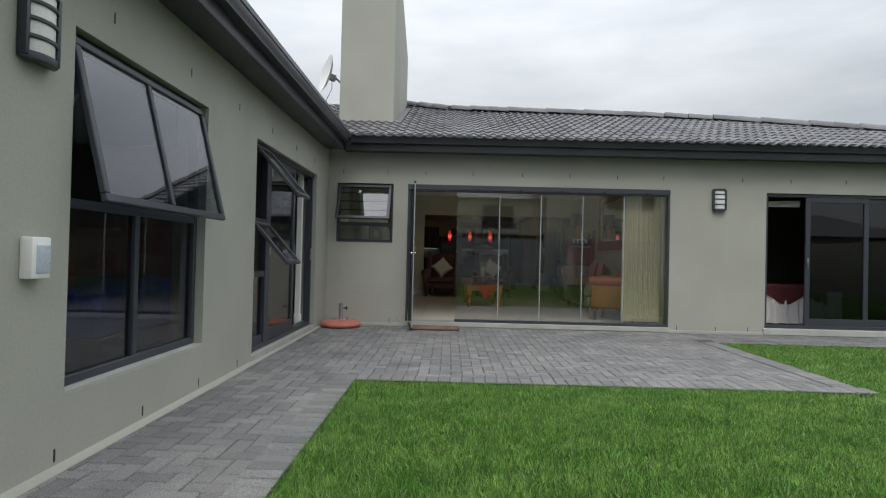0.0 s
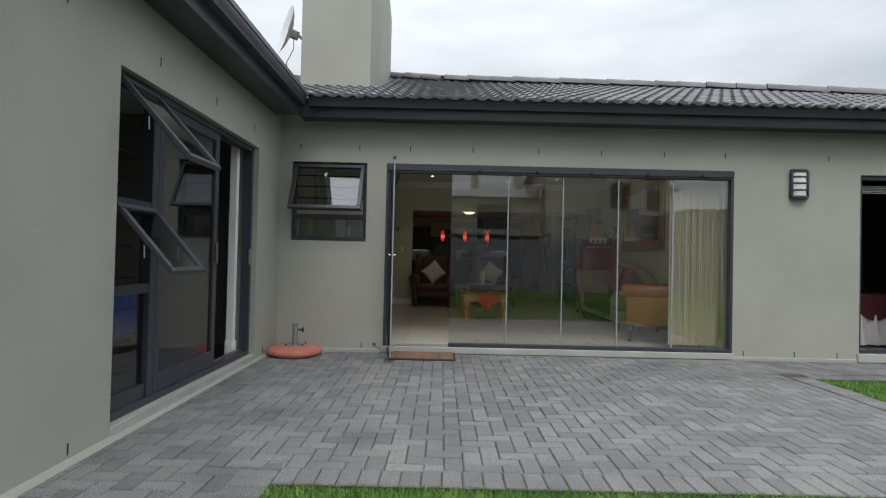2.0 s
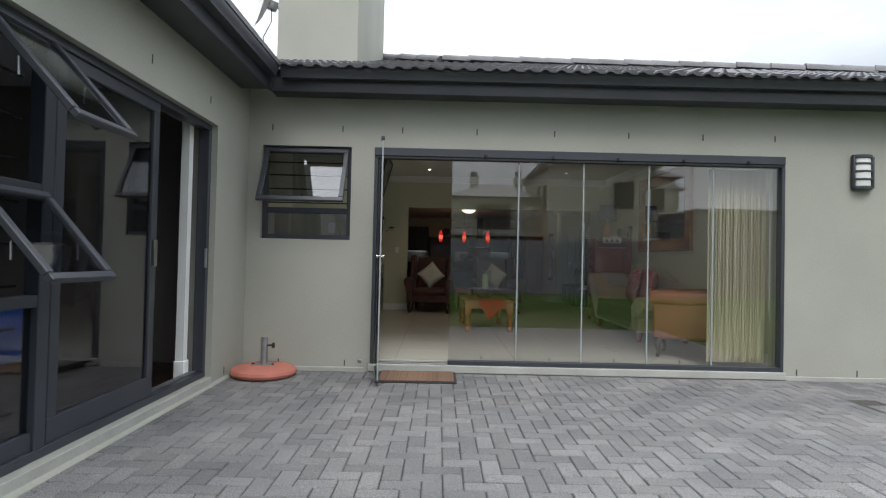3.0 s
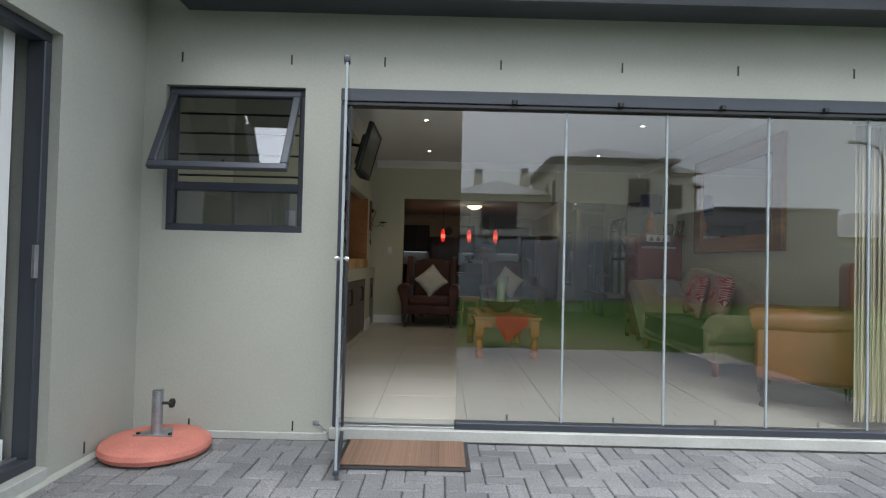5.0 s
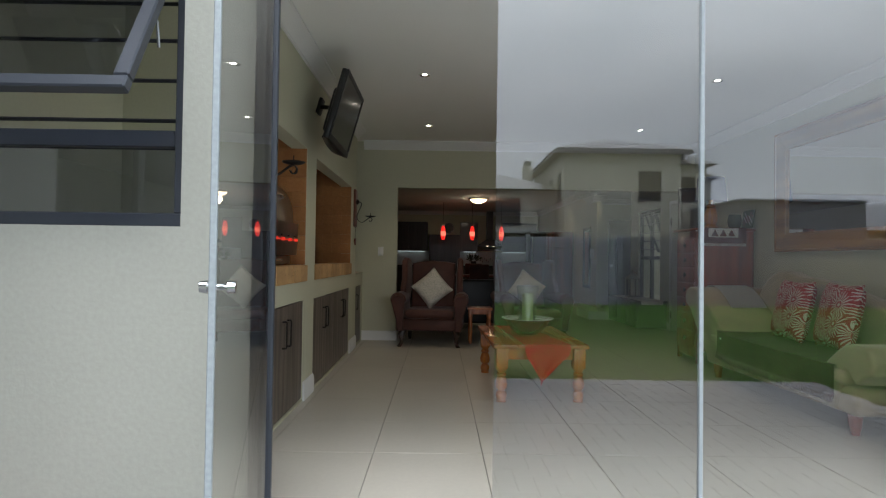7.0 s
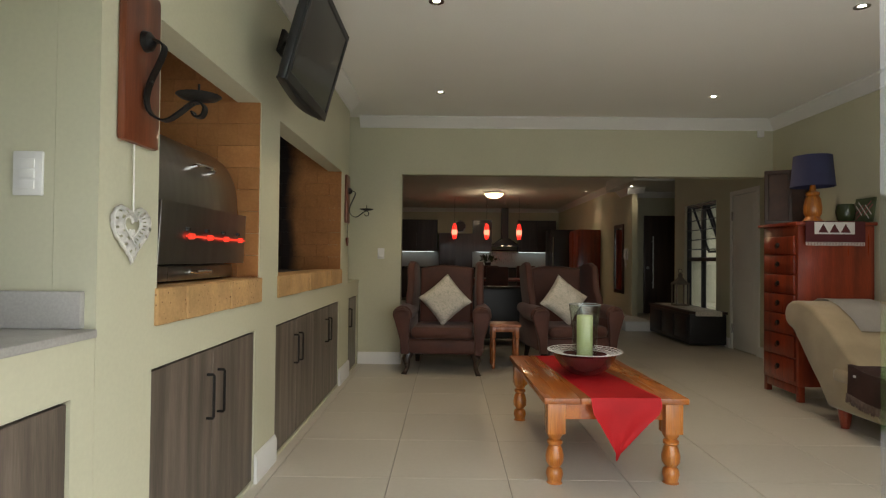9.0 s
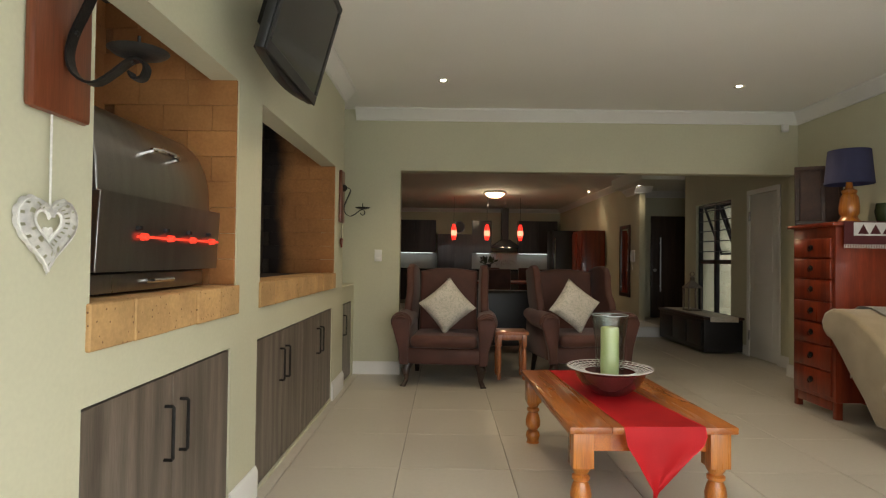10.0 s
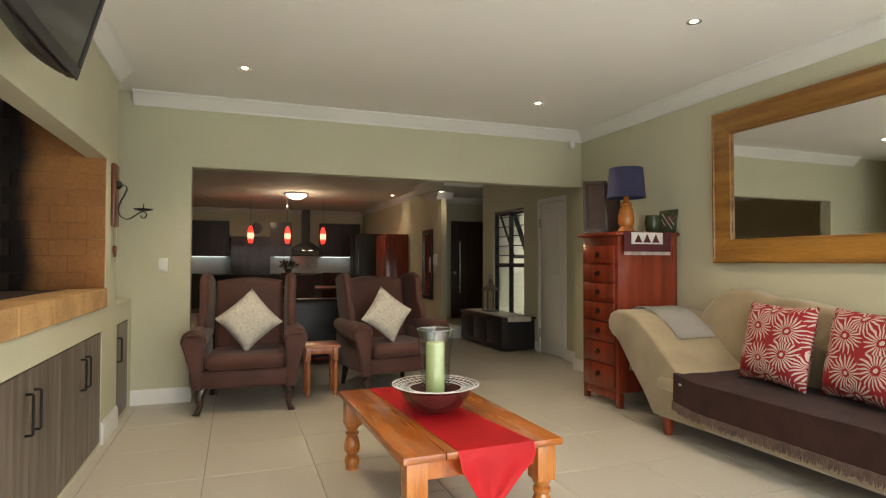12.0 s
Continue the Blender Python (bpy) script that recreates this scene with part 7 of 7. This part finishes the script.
ck = thing("wall_clock", "round pale-rimmed wall clock over the kitchen units", "clock", pose(0.28, 26.23, 2.22))
part("rim", rod([(0.17 * math.cos(a), -0.02, 0.17 * math.sin(a)) for a in [2 * math.pi * i / 28 for i in range(28)]], 0.014, 6, True), STEEL, ck)
part("face", turned([(0, 0), (0.165, 0), (0.165, 0.015), (0, 0.015)], 28), BLACK, ck, m=Matrix.Rotation(radians(90), 4, "X"))
structure("clock_wall", box(-0.40, 26.25, 2.01, 0.70, 26.59, 2.42), PLASTER_IN, "plaster bulkhead over the tall unit", "wall")

# ---- pieces: floor tiles, pavers, roof tiles, lawn ----
TILE = 0.628
tile = to_mesh("tile", box(-TILE / 2 + 0.0018, -TILE / 2 + 0.0018, -0.008, TILE / 2 - 0.0018, TILE / 2 - 0.0018, 0.0, 0.0015, 1), FLOORTILE, 0)
ROOMS = [(-1.06, 3.5, 9.5, 15.5), (-1.9, 3.75, 15.5, 24.2)]
for i in range(-5, 9):
    for j in range(-7, 19):
        cx, cy = -0.372 + (i + 0.5) * TILE, 13.30 + (j + 0.5) * TILE
        if any(x0 - TILE / 2 < cx < x1 + TILE / 2 - 0.02 and y0 - 0.29 < cy < y1 + 0.3 for x0, x1, y0, y1 in ROOMS) and cy - TILE / 2 > 9.38:
            o = new("tile", tile)
            o.matrix_basis, o.parent = pose(cx, cy, FLOOR), floor_bed

# herringbone pavers, 200 x 100 mm
PU = 0.104
rng = random.Random(4)
pv_box = bmesh.new()
bx(pv_box, -PU + 0.0030, -PU / 2 + 0.0030, -0.045, PU - 0.0030, PU / 2 - 0.0030, 0.0, 0.005, 1)
paver = to_mesh("paver", pv_box, PAVER, 0)
PV = [tuple(v.co) for v in paver.vertices]
PF = [tuple(p.vertices) for p in paver.polygons]
near, rest_v, rest_f = 0, [], []
EDGE_W = 0.21
covered = set()


def add_paver(cx, cy, rz, sx=1.0):
    global near
    z = rng.uniform(-0.003, 0.002)
    m = pose(cx, cy, z, rng.uniform(-0.7, 0.7), rng.uniform(-0.7, 0.7), rz + rng.uniform(-0.5, 0.5)) @ Matrix.Diagonal((sx, 1, 1, 1))
    if near < 300 and -1.6 < cx < 1.1 and 5.2 < cy < 7.9:
        o = new("paver", paver)
        o.matrix_basis, o.parent = m, pavement
        near += 1
    else:
        b = len(rest_v)
        rest_v.extend(tuple(m @ Vector(c)) for c in PV)
        rest_f.extend(tuple(b + i for i in f) for f in PF)


def paved(x, y):
    """Where the herringbone field lies, inside the border course along the lawn."""
    if -1.84 < x < -0.74 - EDGE_W and -4.5 < y < 5.5:
        return True
    if -1.84 < x < 3.78 - EDGE_W and 5.42 + EDGE_W < y < 9.27:
        return True
    return 3.5 < x < 11.9 and 8.28 + EDGE_W < y < 9.27 or (-1.84 < x < -0.74 and 5.42 < y < 5.7 and x < -0.74 - EDGE_W)


for i in range(-19, 118):
    for j in range(-44, 90):
        k = (i - j) % 4
        if k == 0:
            cx, cy, rz, cells = (i + 1) * PU, (j + 0.5) * PU, 0, ((i, j), (i + 1, j))
        elif k == 2:
            cx, cy, rz, cells = (i + 0.5) * PU, j * PU, 90, ((i, j), (i, j - 1))
        else:
            continue
        if all(paved((a + 0.5) * PU, (b + 0.5) * PU) for a, b in cells):
            add_paver(cx, cy, rz)
            covered.update(cells)
for i in range(-19, 118):
    for j in range(-44, 90):
        if (i, j) not in covered and paved((i + 0.5) * PU, (j + 0.5) * PU):
            add_paver((i + 0.5) * PU, (j + 0.5) * PU, 0, 0.5)
y = -4.5
while y < 5.42 + EDGE_W:
    add_paver(-0.74 - PU, y + PU / 2, 0)
    y += PU
x = -0.74
while x < 3.78:
    add_paver(x + PU / 2, 5.42 + PU, 90)
    x += PU
y = 5.42 + 2 * PU
while y < 8.3:
    add_paver(3.78 - PU, y + PU / 2, 0)
    y += PU
x = 3.78
while x < 11.9:
    add_paver(x + PU / 2, 8.28 + PU, 90)
    x += PU
tagged(raw("paver_field", rest_v, rest_f, PAVER, pavement), kind="stuff")

# roof tiles: two rolls across each tile, laid in courses
TW, TL = 0.30, 0.325
prof = [(TW * k / 12, 0.020 * max(0.0, math.sin(2 * math.pi * (k / 12 * 2 % 1.0) - 0.4)) ** 0.8 if math.sin(2 * math.pi * (k / 12 * 2 % 1.0) - 0.4) > 0 else -0.004) for k in range(13)]
slope = math.atan(PITCH)
tv_, tf_ = [], []
for y, lift in ((0.0, 0.030), (TL + 0.06, 0.006)):
    tv_ += [(x, y, z + lift) for x, z in prof]
tv_ += [(x, 0.0, z + 0.010) for x, z in prof]
n = len(prof)
for k in range(n - 1):
    tf_.append((k, k + 1, n + k + 1, n + k))
    tf_.append((2 * n + k, 2 * n + k + 1, k + 1, k))
rt = bpy.data.meshes.new("roof_tile")
rt.from_pydata(tv_, [], tf_)
rt.materials.append(ROOFTILE)
rest_v, rest_f, near = [], [], 0
for r in range(17):
    for c in range(-18, 46):
        x, s = c * TW - 1.45, r * TL - 0.06
        y, z = 8.92 + s * math.cos(slope), 2.868 + s * math.sin(slope)
        if y > ridge_y(x + TW / 2) - 0.10 or x < -1.45 - (y - 8.9) - 0.25 or x > 11.8:
            continue
        if -1.98 < x + 0.15 < -0.99 and 10.55 < y + 0.15 < 13.2:
            continue
        m = Matrix.Translation((x, y, z)) @ Matrix.Rotation(slope + rng.uniform(-0.004, 0.004), 4, "X")
        if near < 300 and r < 9 and x < 8.0:
            o = new("roof_tile", rt)
            o.matrix_basis, o.parent = m, roof_north
            near += 1
        else:
            b = len(rest_v)
            rest_v.extend(tuple(m @ Vector(v)) for v in tv_)
            rest_f.extend(tuple(b + i for i in f) for f in tf_)
tagged(raw("roof_tile_field", rest_v, rest_f, ROOFTILE, roof_north), kind="stuff")
rest_v, rest_f = [], []
for r in range(14):
    for c in range(46):
        s = r * TL + 0.03
        x, z, y = -1.50 - s * math.cos(slope), 2.868 + s * math.sin(slope), -4.8 + c * TW
        if y > 8.9 + (-1.45 - x) * 1.0:
            continue
        m = Matrix.Translation((x, y, z)) @ Matrix.Rotation(radians(90), 4, "Z") @ Matrix.Rotation(slope, 4, "X")
        b = len(rest_v)
        rest_v.extend(tuple(m @ Vector(v)) for v in tv_)
        rest_f.extend(tuple(b + i for i in f) for f in tf_)
tagged(raw("roof_tile_field", rest_v, rest_f, ROOFTILE, roof_west), kind="stuff")
# ridge caps
cap = drawn([(0.14 * math.cos(a), 0.11 * math.sin(a)) for a in [math.pi * i / 10 for i in range(11)]], "x", 0, 0.44)
capm = to_mesh("ridge_cap", cap, ROOFTILE)
x = -1.0
for (xa, ya), (xb, yb) in zip(RIDGE[1:-1], RIDGE[2:]):
    d = Vector((xb - xa, yb - ya, (yb - ya) * PITCH))
    k = max(1, round(d.length / 0.41))
    for i in range(k):
        p = Vector((xa, ya, 2.885 + (ya - 8.9) * PITCH)) + d * (i / k)
        o = new("ridge_cap", capm)
        o.matrix_basis = Matrix.Translation(p) @ d.to_track_quat("X", "Z").to_matrix().to_4x4() @ pose(0, 0, 0.006 * (i % 2), 0, 2.0, 0)
        o.parent = roof_north

# lawn blades
def lawn(name, patches, seed, label):
    rg = np.random.RandomState(seed)
    allv, count = [], 0
    for x0, x1, y0, y1, per, hmin, hmax, wide in patches:
        k = int((x1 - x0) * (y1 - y0) * per)
        px, py = rg.uniform(x0, x1, k), rg.uniform(y0, y1, k)
        a, lean, h = rg.uniform(0, 2 * np.pi, k), rg.uniform(0.1, 0.9, k) ** 1.3, rg.uniform(hmin, hmax, k)
        b = rg.uniform(0, 2 * np.pi, k)
        w = wide * rg.uniform(0.7, 1.3, k)
        ux, uy = np.cos(a) * w, np.sin(a) * w
        lx, ly = np.cos(b) * lean * h, np.sin(b) * lean * h
        z0 = np.full(k, -0.047)
        v = np.empty((k, 5, 3))
        v[:, 0] = np.stack([px - ux, py - uy, z0], 1)
        v[:, 1] = np.stack([px + ux, py + uy, z0], 1)
        v[:, 2] = np.stack([px + ux * 0.8 + lx * 0.35, py + uy * 0.8 + ly * 0.35, z0 + h * 0.6], 1)
        v[:, 3] = np.stack([px - ux * 0.8 + lx * 0.35, py - uy * 0.8 + ly * 0.35, z0 + h * 0.6], 1)
        v[:, 4] = np.stack([px + lx, py + ly, z0 + h * (1 - 0.25 * lean)], 1)
        allv.append(v)
        count += k
    verts = np.concatenate(allv).reshape(-1, 3)
    me = bpy.data.meshes.new(name)
    me.vertices.add(count * 5)
    me.vertices.foreach_set("co", verts.ravel())
    base = np.arange(count)[:, None] * 5
    loops = np.concatenate([base + np.array([[0, 1, 2, 3]]), base + np.array([[3, 2, 4]])], 1).ravel()
    me.loops.add(count * 7)
    me.loops.foreach_set("vertex_index", loops.astype(np.int32))
    me.polygons.add(count * 2)
    starts = (np.arange(count)[:, None] * 7 + np.array([[0, 4]])).ravel()
    me.polygons.foreach_set("loop_start", starts.astype(np.int32))
    me.update(calc_edges=True)
    me.validate()
    me.materials.append(GRASS)
    return tagged(new(name, me), label, "lawn", kind="stuff")


lawn("lawn", [(-0.76, 3.2, 2.0, 5.44, 16000, 0.04, 0.068, 0.0021), (3.2, 7.5, 2.0, 5.40, 6500, 0.04, 0.07, 0.0030), (3.80, 8.5, 5.40, 8.28, 5500, 0.04, 0.07, 0.0032),
              (-0.76, 3.2, 0.0, 2.0, 3000, 0.045, 0.08, 0.004), (3.2, 13.9, -4.6, 2.0, 700, 0.05, 0.085, 0.009), (-0.76, 3.2, -4.6, 0.0, 900, 0.05, 0.085, 0.008), (7.5, 13.9, 2.0, 8.28, 900, 0.05, 0.085, 0.007)], 7, "dense bright green mown lawn")
